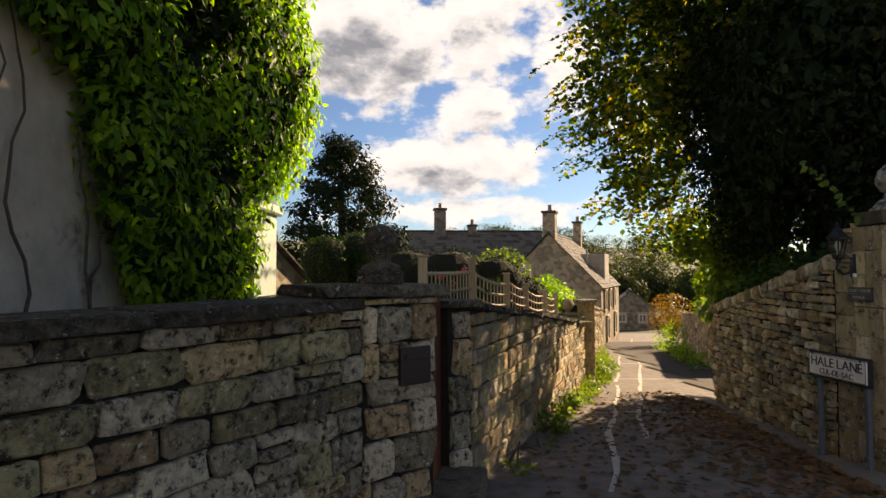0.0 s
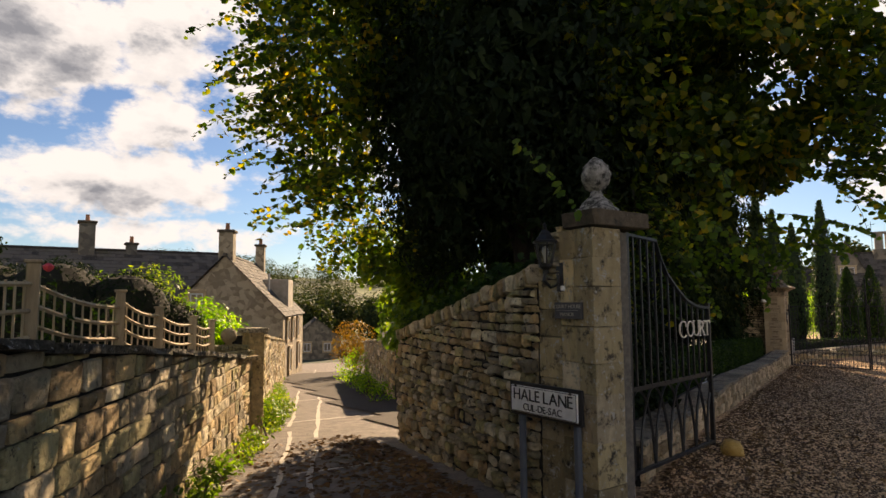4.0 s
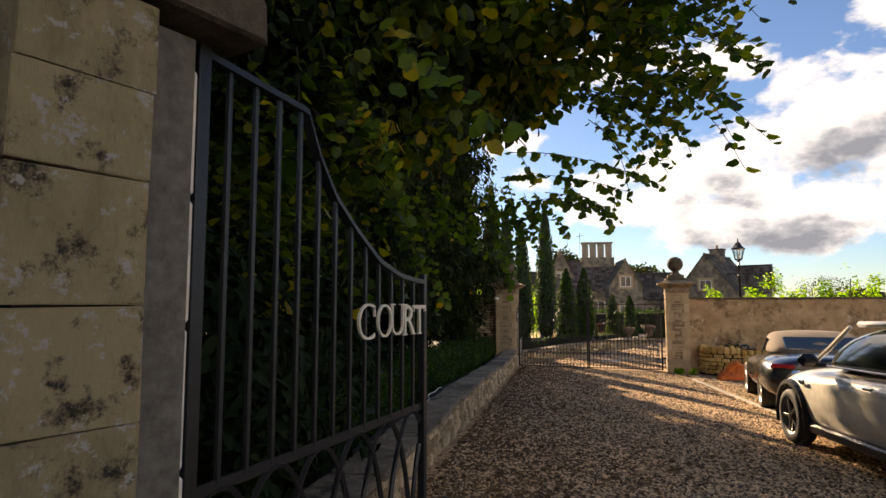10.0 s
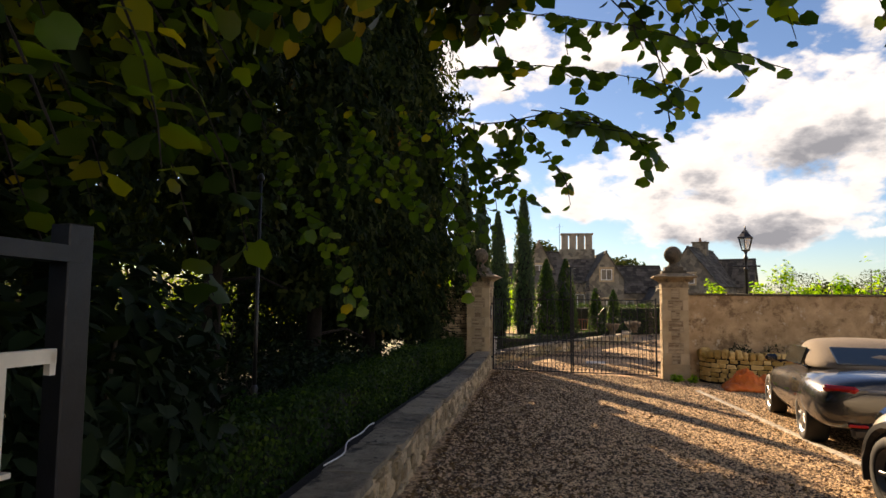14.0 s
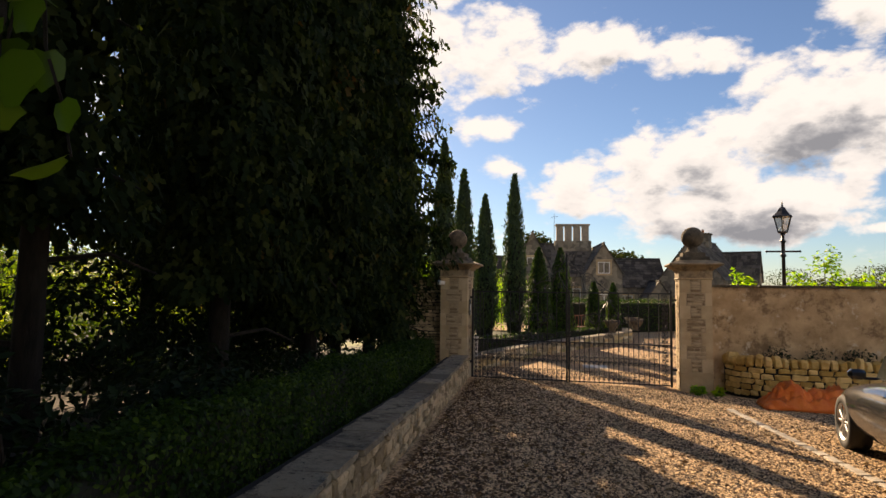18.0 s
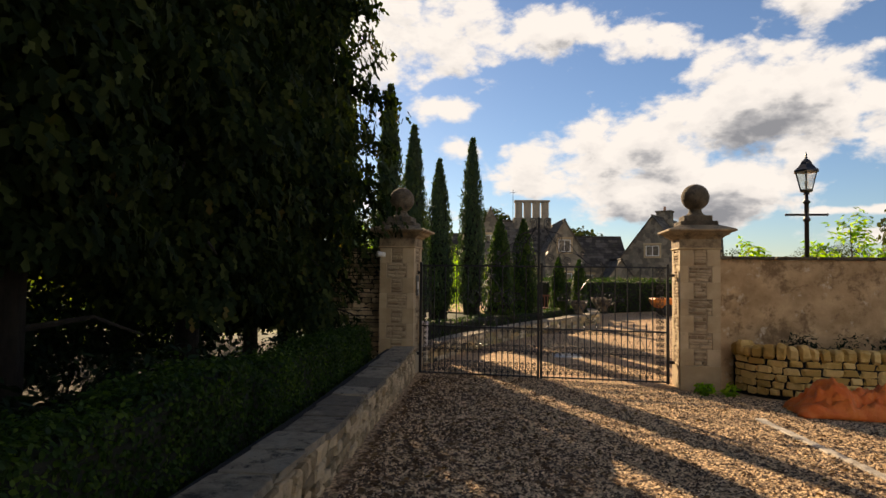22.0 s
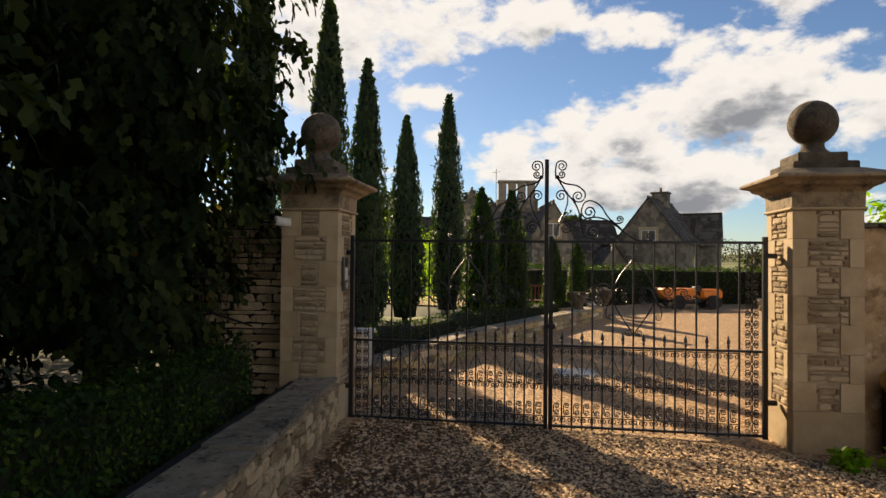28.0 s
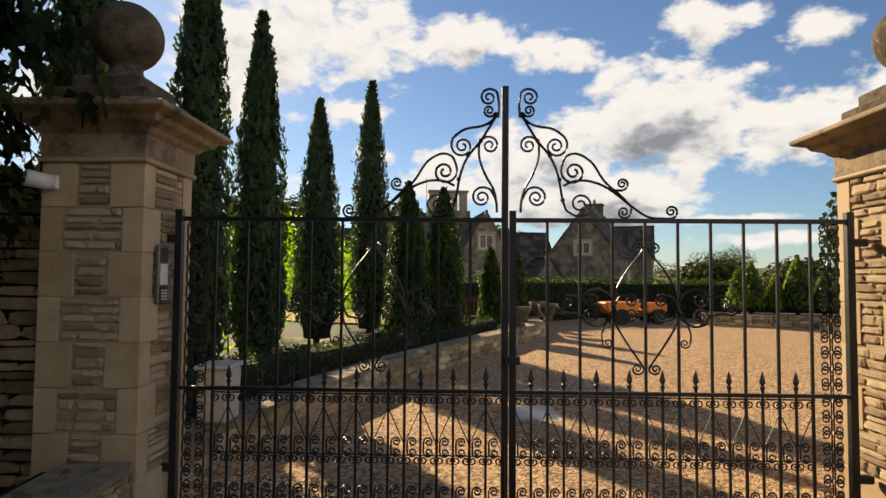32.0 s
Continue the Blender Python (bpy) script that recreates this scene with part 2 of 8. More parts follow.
def leaf_mat(name, stops, translucent=0.45, rough=0.45, patch=None, spec=0.35):
    """Leaves: the colour runs over the stops by leaf; light comes through them."""
    m = bpy.data.materials.new(name)
    m.use_nodes = True
    add, link = nodes_of(m.node_tree)
    out = add("ShaderNodeOutputMaterial")
    geo = add("ShaderNodeNewGeometry")
    ramp = add("ShaderNodeValToRGB")
    els = ramp.color_ramp.elements
    while len(els) < len(stops):
        els.new(0.5)
    for e, (q, c) in zip(els, stops):
        e.position, e.color = q, (*c, 1)
    n = add("ShaderNodeTexNoise", Scale=patch or 0.9, Detail=3.0)
    link(geo.outputs["Position"], n.inputs["Vector"])
    fac = math_node(add, link, "ADD", math_node(add, link, "MULTIPLY", geo.outputs["Random Per Island"], 0.6), math_node(add, link, "MULTIPLY", math_node(add, link, "SUBTRACT", n.outputs[0], 0.25), 0.8), clamp=True)
    link(fac, ramp.inputs[0])
    p = add("ShaderNodeBsdfPrincipled", Roughness=rough)
    p.inputs["Specular IOR Level"].default_value = spec
    tr = add("ShaderNodeBsdfTranslucent")
    tint = add("ShaderNodeMix", data_type="RGBA", blend_type="MULTIPLY")
    tint.inputs["Factor"].default_value = 1.0
    tint.inputs["B"].default_value = (2.8, 2.8, 0.9, 1)
    link(ramp.outputs[0], p.inputs["Base Color"]), link(ramp.outputs[0], tint.inputs["A"]), link(tint.outputs["Result"], tr.inputs[0])
    ms = add("ShaderNodeMixShader")
    ms.inputs[0].default_value = translucent
    link(p.outputs[0], ms.inputs[1]), link(tr.outputs[0], ms.inputs[2]), link(ms.outputs[0], out.inputs[0])
    return m


def plain(name, c, rough=0.5, metal=0.0, spec=0.5, coat=0.0):
    m = surface(name, tuple(v * 0.88 for v in c), tuple(min(1, v * 1.1) for v in c), 14, rough, 0.04, metal=metal, spec=spec)
    if coat:
        m.node_tree.nodes["Principled BSDF"].inputs["Coat Weight"].default_value = coat
    return m


def glass_mat(name, tint=(0.9, 0.95, 0.95), rough=0.02, see=0.75):
    m = bpy.data.materials.new(name)
    m.use_nodes = True
    add, link = nodes_of(m.node_tree)
    out, t, g, ms = add("ShaderNodeOutputMaterial"), add("ShaderNodeBsdfTransparent"), add("ShaderNodeBsdfGlossy", Roughness=rough), add("ShaderNodeMixShader")
    t.inputs[0].default_value = (*tint, 1)
    ms.inputs[0].default_value = 1 - see
    link(t.outputs[0], ms.inputs[1]), link(g.outputs[0], ms.inputs[2]), link(ms.outputs[0], out.inputs[0])
    return m


M = dict(
    stone_drive=surface("drive_stone", (0.32, 0.235, 0.13), (0.70, 0.54, 0.33), 9, 0.9, 1.0, c3=(0.07, 0.055, 0.038), scale3=11, cut3=0.57, soft3=0.1, obj=0.6, bdist=0.04, bscale=28, coarse=1.5),
    stone_drive_i=surface("drive_stone_small", (0.32, 0.235, 0.13), (0.70, 0.54, 0.33), 9, 0.9, 1.0, c3=(0.07, 0.055, 0.038), scale3=11, cut3=0.57, soft3=0.1, isle=0.6, bdist=0.04, bscale=28, coarse=1.5),
    stone_moss=surface("mossy_coping", (0.06, 0.054, 0.04), (0.26, 0.235, 0.175), 20, 0.95, 1.0, c3=(0.02, 0.02, 0.016), scale3=16, cut3=0.50, soft3=0.08, obj=0.4, bdist=0.08, bscale=30, c4=(0.46, 0.45, 0.41), scale4=16, cut4=0.59, coarse=2.5),
    stone_old=surface("lichened_stone", (0.26, 0.225, 0.16), (0.68, 0.59, 0.43), 16, 0.92, 1.0, c3=(0.022, 0.021, 0.017), scale3=17, cut3=0.505, soft3=0.10, obj=0.35, bdist=0.06, bscale=26, c4=(0.62, 0.61, 0.55), scale4=24, cut4=0.60, tints=((1, 1, 1), (1.1, 0.98, 0.72), (0.82, 0.84, 0.62), (1.25, 1.27, 1.25), (0.85, 0.72, 0.55), (0.6, 0.6, 0.56)), coarse=2.0),
    stone_lane=surface("lane_stone", (0.31, 0.26, 0.175), (0.66, 0.56, 0.385), 9, 0.9, 1.0, c3=(0.045, 0.041, 0.033), scale3=12, cut3=0.56, soft3=0.08, obj=0.4, bdist=0.05, bscale=26, c4=(0.52, 0.50, 0.44), scale4=20, cut4=0.64, tints=((1, 1, 1), (1.1, 0.98, 0.72), (0.82, 0.84, 0.62), (1.25, 1.27, 1.25), (0.85, 0.72, 0.55), (0.6, 0.6, 0.56)), coarse=2.0),
    stone_lane_i=surface("lane_stone_small", (0.31, 0.26, 0.175), (0.66, 0.56, 0.385), 9, 0.9, 1.0, c3=(0.045, 0.041, 0.033), scale3=12, cut3=0.56, soft3=0.08, isle=0.4, bdist=0.05, bscale=26, c4=(0.52, 0.50, 0.44), scale4=20, cut4=0.64, tints=((1, 1, 1), (1.1, 0.98, 0.72), (0.82, 0.84, 0.62), (1.25, 1.27, 1.25), (0.85, 0.72, 0.55), (0.6, 0.6, 0.56)), coarse=2.0),
    stone_gold=surface("golden_stone", (0.44, 0.28, 0.075), (0.72, 0.51, 0.20), 7, 0.85, 0.7, obj=0.7, c3=(0.13, 0.105, 0.075), scale3=8, cut3=0.58, bdist=0.03),
    ashlar=surface("dressed_stone", (0.38, 0.285, 0.165), (0.53, 0.42, 0.265), 3, 0.8, 0.35, c3=(0.20, 0.155, 0.10), scale3=2.2, cut3=0.58, soft3=0.2, obj=0.3),
    ashlar_old=surface("weathered_ashlar", (0.38, 0.315, 0.205), (0.72, 0.61, 0.41), 8, 0.9, 1.0, c3=(0.035, 0.031, 0.024), scale3=8, cut3=0.525, soft3=0.10, coarse=1.8, tints=((1, 1, 1), (0.72, 0.69, 0.56), (1.12, 1.08, 0.92), (0.58, 0.56, 0.47)), stretch=(1, 1, 0.4), obj=0.5, bdist=0.04, bscale=26, c4=(0.46, 0.45, 0.40), scale4=15, cut4=0.575),
    cap=surface("weathered_cap", (0.065, 0.053, 0.037), (0.18, 0.145, 0.10), 6, 0.92, 0.9, c3=(0.045, 0.042, 0.036), scale3=7, cut3=0.52, obj=0.2, bdist=0.03, c4=(0.34, 0.32, 0.27), scale4=15, cut4=0.66),
    mortar=surface("mortar", (0.10, 0.09, 0.075), (0.19, 0.17, 0.14), 20, 0.95, 0.6),
    mortar_dark=surface("dark_joint", (0.006, 0.0055, 0.005), (0.025, 0.023, 0.02), 20, 0.95, 0.5),
    coping=surface("coping_stone", (0.17, 0.14, 0.10), (0.35, 0.295, 0.21), 9, 0.9, 1.0, c3=(0.045, 0.04, 0.032), scale3=4, cut3=0.53, soft3=0.1, obj=0.5, bdist=0.03, bscale=30, c4=(0.03, 0.028, 0.02), scale4=13, cut4=0.61, coarse=1.2),
    asphalt=surface("asphalt", (0.115, 0.097, 0.08), (0.25, 0.212, 0.175), 5, 0.85, 0.7, c3=(0.20, 0.175, 0.145), scale3=0.8, cut3=0.54, soft3=0.2, bscale=60, bdist=0.02, c4=(0.05, 0.045, 0.04), scale4=2.5, cut4=0.6),
    gravel=surface("gravel", (0.25, 0.155, 0.08), (0.74, 0.50, 0.275), 30, 0.9, 1.0, c3=(0.26, 0.17, 0.10), scale3=0.6, cut3=0.55, soft3=0.3, bscale=45, bdist=0.03, voronoi=34),
    pebble=surface("pebble", (0.085, 0.052, 0.030), (0.86, 0.61, 0.35), 20, 0.85, 0.2, isle=1.3),
    soil=surface("soil", (0.025, 0.02, 0.014), (0.07, 0.055, 0.04), 12, 0.95, 0.8),
    grass=surface("rough_grass", (0.045, 0.07, 0.02), (0.10, 0.13, 0.04), 3, 0.9, 0.5, c3=(0.06, 0.05, 0.03), scale3=0.5),
    hill=surface("far_fields", (0.022, 0.034, 0.014), (0.06, 0.078, 0.03), 0.012, 0.95, 0.0, c3=(0.17, 0.20, 0.07), scale3=0.009, cut3=0.50, soft3=0.02),
    stucco=surface("stained_render", (0.34, 0.225, 0.115), (0.60, 0.43, 0.25), 2.6, 0.9, 0.5, c3=(0.21, 0.135, 0.07), scale3=2.0, cut3=0.51, soft3=0.10, c4=(0.56, 0.46, 0.33), scale4=3.2, cut4=0.60, bscale=28, bdist=0.012),
    house_render=surface("grey_render", (0.36, 0.32, 0.25), (0.52, 0.47, 0.38), 3, 0.9, 0.35, c3=(0.13, 0.11, 0.09), scale3=1.2, bscale=30),
    house_stone=surface("manor_stone", (0.13, 0.115, 0.09), (0.25, 0.22, 0.165), 2.4, 0.9, 0.5, c3=(0.07, 0.062, 0.05), scale3=0.9, cut3=0.54, bscale=9, bdist=0.04, voronoi=3.2),
    cottage_stone=surface("cottage_stone", (0.22, 0.18, 0.12), (0.40, 0.335, 0.23), 2.4, 0.9, 0.5, c3=(0.14, 0.12, 0.09), scale3=1.1, cut3=0.58, bscale=9, bdist=0.03, voronoi=4.5),
    roof=surface("stone_tile", (0.045, 0.04, 0.034), (0.13, 0.115, 0.095), 3, 0.9, 0.5, c3=(0.09, 0.085, 0.055), scale3=0.8, isle=0.6, obj=0.4),
    iron=surface("black_iron", (0.008, 0.008, 0.009), (0.018, 0.018, 0.02), 30, 0.38, 0.15, spec=0.5),
    grey_paint=plain("grey_post_paint", (0.10, 0.12, 0.15), 0.5),
    wood_grey=surface("weathered_wood", (0.30, 0.23, 0.14), (0.52, 0.42, 0.27), 20, 0.8, 0.3, stretch=(1, 1, 0.15), obj=0.3),
    wood_brown=surface("brown_stained_wood", (0.085, 0.024, 0.011), (0.17, 0.052, 0.022), 16, 0.55, 0.25, stretch=(1, 1, 0.12)),
    bark=surface("bark", (0.010, 0.008, 0.006), (0.034, 0.027, 0.02), 12, 0.95, 0.9, stretch=(1, 1, 0.3), bdist=0.03),
    stem=surface("dry_stem", (0.05, 0.038, 0.028), (0.12, 0.095, 0.07), 20, 0.9, 0.4),
    white=plain("white_enamel", (0.74, 0.74, 0.72), 0.35), black=plain("black_plastic", (0.012, 0.012, 0.014), 0.35),
    letter_white=plain("cream_metal", (0.70, 0.64, 0.52), 0.45), plaque=surface("slate_plaque", (0.045, 0.046, 0.05), (0.075, 0.076, 0.08), 30, 0.5, 0.1),
    gold_text=plain("pale_lettering", (0.35, 0.33, 0.28), 0.5), text_black=plain("sign_black", (0.015, 0.015, 0.015), 0.5),
    glass=glass_mat("clear_glass"), dark_glass=glass_mat("window_glass", (0.05, 0.055, 0.06), 0.03, 0.82), car_glass=glass_mat("car_glass", (0.10, 0.13, 0.12), 0.02, 0.75),
    paint_dark=plain("dark_metallic_paint", (0.02, 0.021, 0.024), 0.25, 0.4, 0.6, 1.0), paint_pale=plain("champagne_paint", (0.68, 0.65, 0.56), 0.3, 0.0, 0.5, 1.0),
    soft_top=surface("canvas_top", (0.19, 0.16, 0.125), (0.25, 0.21, 0.17), 60, 0.9, 0.3), rubber=plain("rubber", (0.014, 0.014, 0.014), 0.75), rim=plain("alloy", (0.55, 0.55, 0.56), 0.3, 0.9),
    rim_dark=plain("dark_alloy", (0.16, 0.155, 0.15), 0.35, 0.8), red_lamp=plain("red_lamp_lens", (0.28, 0.012, 0.01), 0.15), chrome=plain("chrome", (0.75, 0.75, 0.75), 0.12, 1.0),
    tarp=surface("orange_tarp", (0.78, 0.14, 0.015), (0.92, 0.26, 0.04), 6, 0.35, 0.8, bscale=14, bdist=0.03), orange=plain("orange_paint", (0.75, 0.22, 0.02), 0.45),
    white_frame=plain("white_window_paint", (0.72, 0.73, 0.70), 0.5), green_paint=plain("pale_green_paint", (0.38, 0.46, 0.38), 0.5), terracotta=plain("terracotta", (0.36, 0.17, 0.09), 0.8),
    line_white=surface("worn_edging", (0.40, 0.36, 0.30), (0.62, 0.57, 0.48), 9, 0.85, 0.4, c3=(0.25, 0.20, 0.14), scale3=4, cut3=0.55),
    tar=surface("pale_joint_filler", (0.40, 0.37, 0.31), (0.62, 0.57, 0.48), 18, 0.8, 0.3),
    leaf_lime=leaf_mat("lime_leaf", [(0.0, (0.008, 0.020, 0.004)), (0.42, (0.024, 0.050, 0.007)), (0.66, (0.085, 0.12, 0.010)), (0.84, (0.26, 0.20, 0.014)), (1.0, (0.30, 0.13, 0.015))], 0.55),
    leaf_vine=leaf_mat("vine_leaf", [(0.0, (0.014, 0.042, 0.005)), (0.4, (0.085, 0.19, 0.010)), (1.0, (0.27, 0.38, 0.018))], 0.6),
    # Yew colour; also puts shade into the wisteria's inside and the lime's centre.
    leaf_dark=leaf_mat("yew_and_shade_leaf", [(0.0, (0.004, 0.010, 0.004)), (0.6, (0.009, 0.020, 0.007)), (1.0, (0.028, 0.045, 0.013))], 0.15, 0.7, spec=0.15),
    leaf_conifer=leaf_mat("conifer_spray", [(0.0, (0.003, 0.008, 0.002)), (0.5, (0.013, 0.024, 0.007)), (0.85, (0.048, 0.062, 0.016)), (1.0, (0.20, 0.09, 0.026))], 0.22, 0.8, spec=0.12),
    leaf_box=leaf_mat("box_leaf", [(0.0, (0.006, 0.020, 0.003)), (0.6, (0.020, 0.048, 0.006)), (1.0, (0.085, 0.135, 0.018))], 0.3, 0.55, spec=0.2),
    leaf_hedge=leaf_mat("hedge_leaf", [(0.0, (0.005, 0.015, 0.003)), (0.6, (0.022, 0.050, 0.006)), (1.0, (0.10, 0.155, 0.02))], 0.3, 0.6, 2.0, 0.15),
    leaf_cypress=leaf_mat("cypress_leaf", [(0.0, (0.014, 0.032, 0.012)), (0.6, (0.028, 0.055, 0.018)), (1.0, (0.07, 0.10, 0.025))], 0.25, 0.6),
    leaf_bright=leaf_mat("bright_leaf", [(0.0, (0.03, 0.07, 0.01)), (0.6, (0.09, 0.15, 0.016)), (1.0, (0.24, 0.26, 0.025))], 0.5),
    leaf_autumn=leaf_mat("autumn_leaf", [(0.0, (0.07, 0.06, 0.015)), (0.6, (0.16, 0.09, 0.015)), (1.0, (0.26, 0.12, 0.02))], 0.4),
    leaf_far=leaf_mat("far_tree_leaf", [(0.0, (0.016, 0.026, 0.010)), (0.6, (0.032, 0.048, 0.016)), (1.0, (0.09, 0.085, 0.022))], 0.18, 0.7, None, 0.1),
    dead_leaf=leaf_mat("fallen_leaf", [(0.0, (0.06, 0.03, 0.015)), (0.6, (0.14, 0.075, 0.03)), (1.0, (0.26, 0.16, 0.06))], 0.1, 0.8),
    petal=plain("pink_petal", (0.65, 0.06, 0.09), 0.6),
)


# ---- building helpers ----
rng = np.random.default_rng(7)


def thing(name, label, category, m=None, group="", kind=""):
    ob = new(name)
    ob.empty_display_size = 0.1
    if m is not None:
        ob.matrix_world = m
    return tagged(ob, label, category, group, kind)


def mesh_of(name, verts, faces, mat, smooth=False):
    me = bpy.data.meshes.new(name)
    me.from_pydata([tuple(v) for v in verts], [], [tuple(q) for q in faces])
    me.materials.append(mat)
    if smooth:
        me.shade_smooth()
    return me


def put(name, me, parent=None, m=None, label=""):
    ob = new(name, me)
    if parent is not None:
        ob.parent = parent
    if m is not None:
        ob.matrix_basis = m
    return tagged(ob, label)


def part(name, bm, mat, parent=None, label="", m=None, smooth=False):
    """Links a bmesh as one mesh object under a thing or a part."""
    me = bpy.data.meshes.new(name)
    bm.normal_update()
    bm.to_mesh(me)
    bm.free()
    me.materials.append(mat)
    if smooth:
        me.shade_smooth()
    return put(name, me, parent, m, label)


def box(bm, size, at, bevel=0.0, rot=None, taper=None):
    """A block, centred at a place, in a bmesh; taper scales its top."""
    m = Matrix.Translation(at) @ (rot.to_4x4() if rot else Matrix.Identity(4)) @ Matrix.Diagonal((*size, 1))
    vs = bmesh.ops.create_cube(bm, size=1.0)["verts"]
    if taper:
        for v in vs:
            if v.co.z > 0:
                v.co.x *= taper
                v.co.y *= taper
    bmesh.ops.transform(bm, matrix=m, verts=vs)
    if bevel:
        es = list({e for v in vs for e in v.link_edges})
        bmesh.ops.bevel(bm, geom=es, offset=bevel, segments=1, affect="EDGES", profile=0.5)
    return bm


def block(size, at=(0, 0, 0), bevel=0.0, rot=None, taper=None):
    return box(bmesh.new(), size, at, bevel, rot, taper)


def lathe(profile, seg=20, at=(0, 0, 0)):
    """A turned solid from (radius, height) pairs."""
    bm = bmesh.new()
    rings = []
    for r, z in profile:
        rings.append([bm.verts.new((at[0] + r * math.cos(2 * math.pi * i / seg), at[1] + r * math.sin(2 * math.pi * i / seg), at[2] + z)) for i in range(seg)])
    for a, b in zip(rings, rings[1:]):
        for i in range(seg):
            bm.faces.new((a[i], a[(i + 1) % seg], b[(i + 1) % seg], b[i]))
    bm.faces.new(rings[0][::-1])
    bm.faces.new(rings[-1])
    return bm


def tube_into(bm, pts, r0, r1=None, seg=6):
    """A tapered tube through points."""
    pts = [Vector(p) for p in pts]
    r1 = r0 if r1 is None else r1
    rings = []
    for i, p in enumerate(pts):
        d = (pts[min(i + 1, len(pts) - 1)] - pts[max(i - 1, 0)]).normalized()
        a = d.cross(Vector((0.13, 0.31, 1)) if abs(d.z) < 0.93 else Vector((1, 0.2, 0))).normalized()
        b = d.cross(a)
        r = r0 + (r1 - r0) * i / max(1, len(pts) - 1)
        rings.append([bm.verts.new(p + r * (a * math.cos(2 * math.pi * k / seg) + b * math.sin(2 * math.pi * k / seg))) for k in range(seg)])
    for q, s in zip(rings, rings[1:]):
        for k in range(seg):
            bm.faces.new((q[k], q[(k + 1) % seg], s[(k + 1) % seg], s[k]))
    bm.faces.new(rings[0][::-1])
    bm.faces.new(rings[-1])
    return bm


def text_mesh(words, size, mat, extrude=0.002, name="lettering", thin=0.0):
    cu = bpy.data.curves.new(name, "FONT")
    cu.offset = thin
    cu.body, cu.size, cu.extrude, cu.align_x, cu.align_y = words, size, extrude, "CENTER", "CENTER"
    tmp = bpy.data.objects.new(name, cu)
    me = bpy.data.meshes.new_from_object(tmp)
    bpy.data.objects.remove(tmp)
    me.materials.clear()
    me.materials.append(mat)
    return me


def smooth01(a, b, x):
    t = min(1.0, max(0.0, (x - a) / (b - a)))
    return t * t * (3 - 2 * t)


def gz(x, y):
    """The height of the lane, the drive and the court."""
    lane = -0.0047 * x - 0.068 * y
    drive = -0.26 - 0.0375 * min(max(0.0, x - 7.3), 15.7)
    w = smooth01(3.9, 6.5, x - 0.45 * max(0.0, y - 8.0))
    return lane + (drive - lane) * w


# ---- leaves ----
LEAF_BROAD = (np.array([(0, 0.05, 0), (0.26, -0.03, 0.03), (0.46, 0.24, 0.06), (0.37, 0.66, 0.05), (0, 1.05, -0.08), (-0.37, 0.66, 0.05), (-0.46, 0.24, 0.06), (-0.26, -0.03, 0.03)]), [(0, 1, 2, 3, 4), (0, 4, 5, 6, 7)])
LEAF_SLIM = (np.array([(0, 0, 0), (0.17, 0.25, 0.04), (0.19, 0.58, 0.04), (0, 1.0, -0.05), (-0.19, 0.58, 0.04), (-0.17, 0.25, 0.04)]), [(0, 1, 2, 3), (0, 3, 4, 5)])
LEAF_OVAL = (np.array([(0, 0, 0), (0.30, 0.3, 0.05), (0.28, 0.72, 0.04), (0, 1.0, -0.03), (-0.28, 0.72, 0.04), (-0.30, 0.3, 0.05)]), [(0, 1, 2, 3), (0, 3, 4, 5)])
LEAF_SPRAY = (np.array([(0, 0, 0), (0.30, 0.35, 0.02), (0.10, 0.55, 0), (0.22, 0.85, -0.04), (0, 1.1, -0.08), (-0.22, 0.85, -0.04), (-0.10, 0.55, 0), (-0.30, 0.35, 0.02)]), [(0, 1, 2), (0, 2, 6), (0, 6, 7), (2, 3, 4), (2, 4, 6), (4, 5, 6)])


def leaf_cloud(name, pts, size, mat, parent=None, form=LEAF_BROAD, normal=None, tip=None, spread=1.0, vary=0.35, label="", kind=""):
    """One mesh of many single leaves at the points. normal: the way they face, tip: the way they point, each loosened by spread."""
    pts = np.asarray(pts, float)
    n = len(pts)
    nrm = rng.normal(size=(n, 3)) * spread + (0 if normal is None else np.asarray(normal, float))
    nrm /= np.linalg.norm(nrm, axis=1, keepdims=True) + 1e-9
    up = rng.normal(size=(n, 3)) * spread + (np.array([0, 0, -0.3]) if tip is None else np.asarray(tip, float))
    up -= nrm * np.sum(up * nrm, axis=1, keepdims=True)
    up /= np.linalg.norm(up, axis=1, keepdims=True) + 1e-9
    side = np.cross(up, nrm)
    s = size * (1 + vary * rng.uniform(-1, 1, n))
    v, fs = form
    co = pts[:, None, :] + s[:, None, None] * (v[None, :, 0, None] * side[:, None, :] + v[None, :, 1, None] * up[:, None, :] + v[None, :, 2, None] * nrm[:, None, :])
    nv, nf, k = len(v), len(fs), len(fs[0])
    idx = (np.arange(n)[:, None, None] * nv + np.array(fs)[None]).reshape(-1)
    me = bpy.data.meshes.new(name)
    me.vertices.add(n * nv)
    me.vertices.foreach_set("co", co.reshape(-1))
    me.loops.add(len(idx))
    me.loops.foreach_set("vertex_index", idx.astype(np.int32))
    me.polygons.add(n * nf)
    me.polygons.foreach_set("loop_start", (np.arange(n * nf) * k).astype(np.int32))
    me.update(calc_edges=True)
    me.materials.append(mat)
    ob = put(name, me, parent, label=label)
    return tagged(ob, kind=kind) if kind else ob


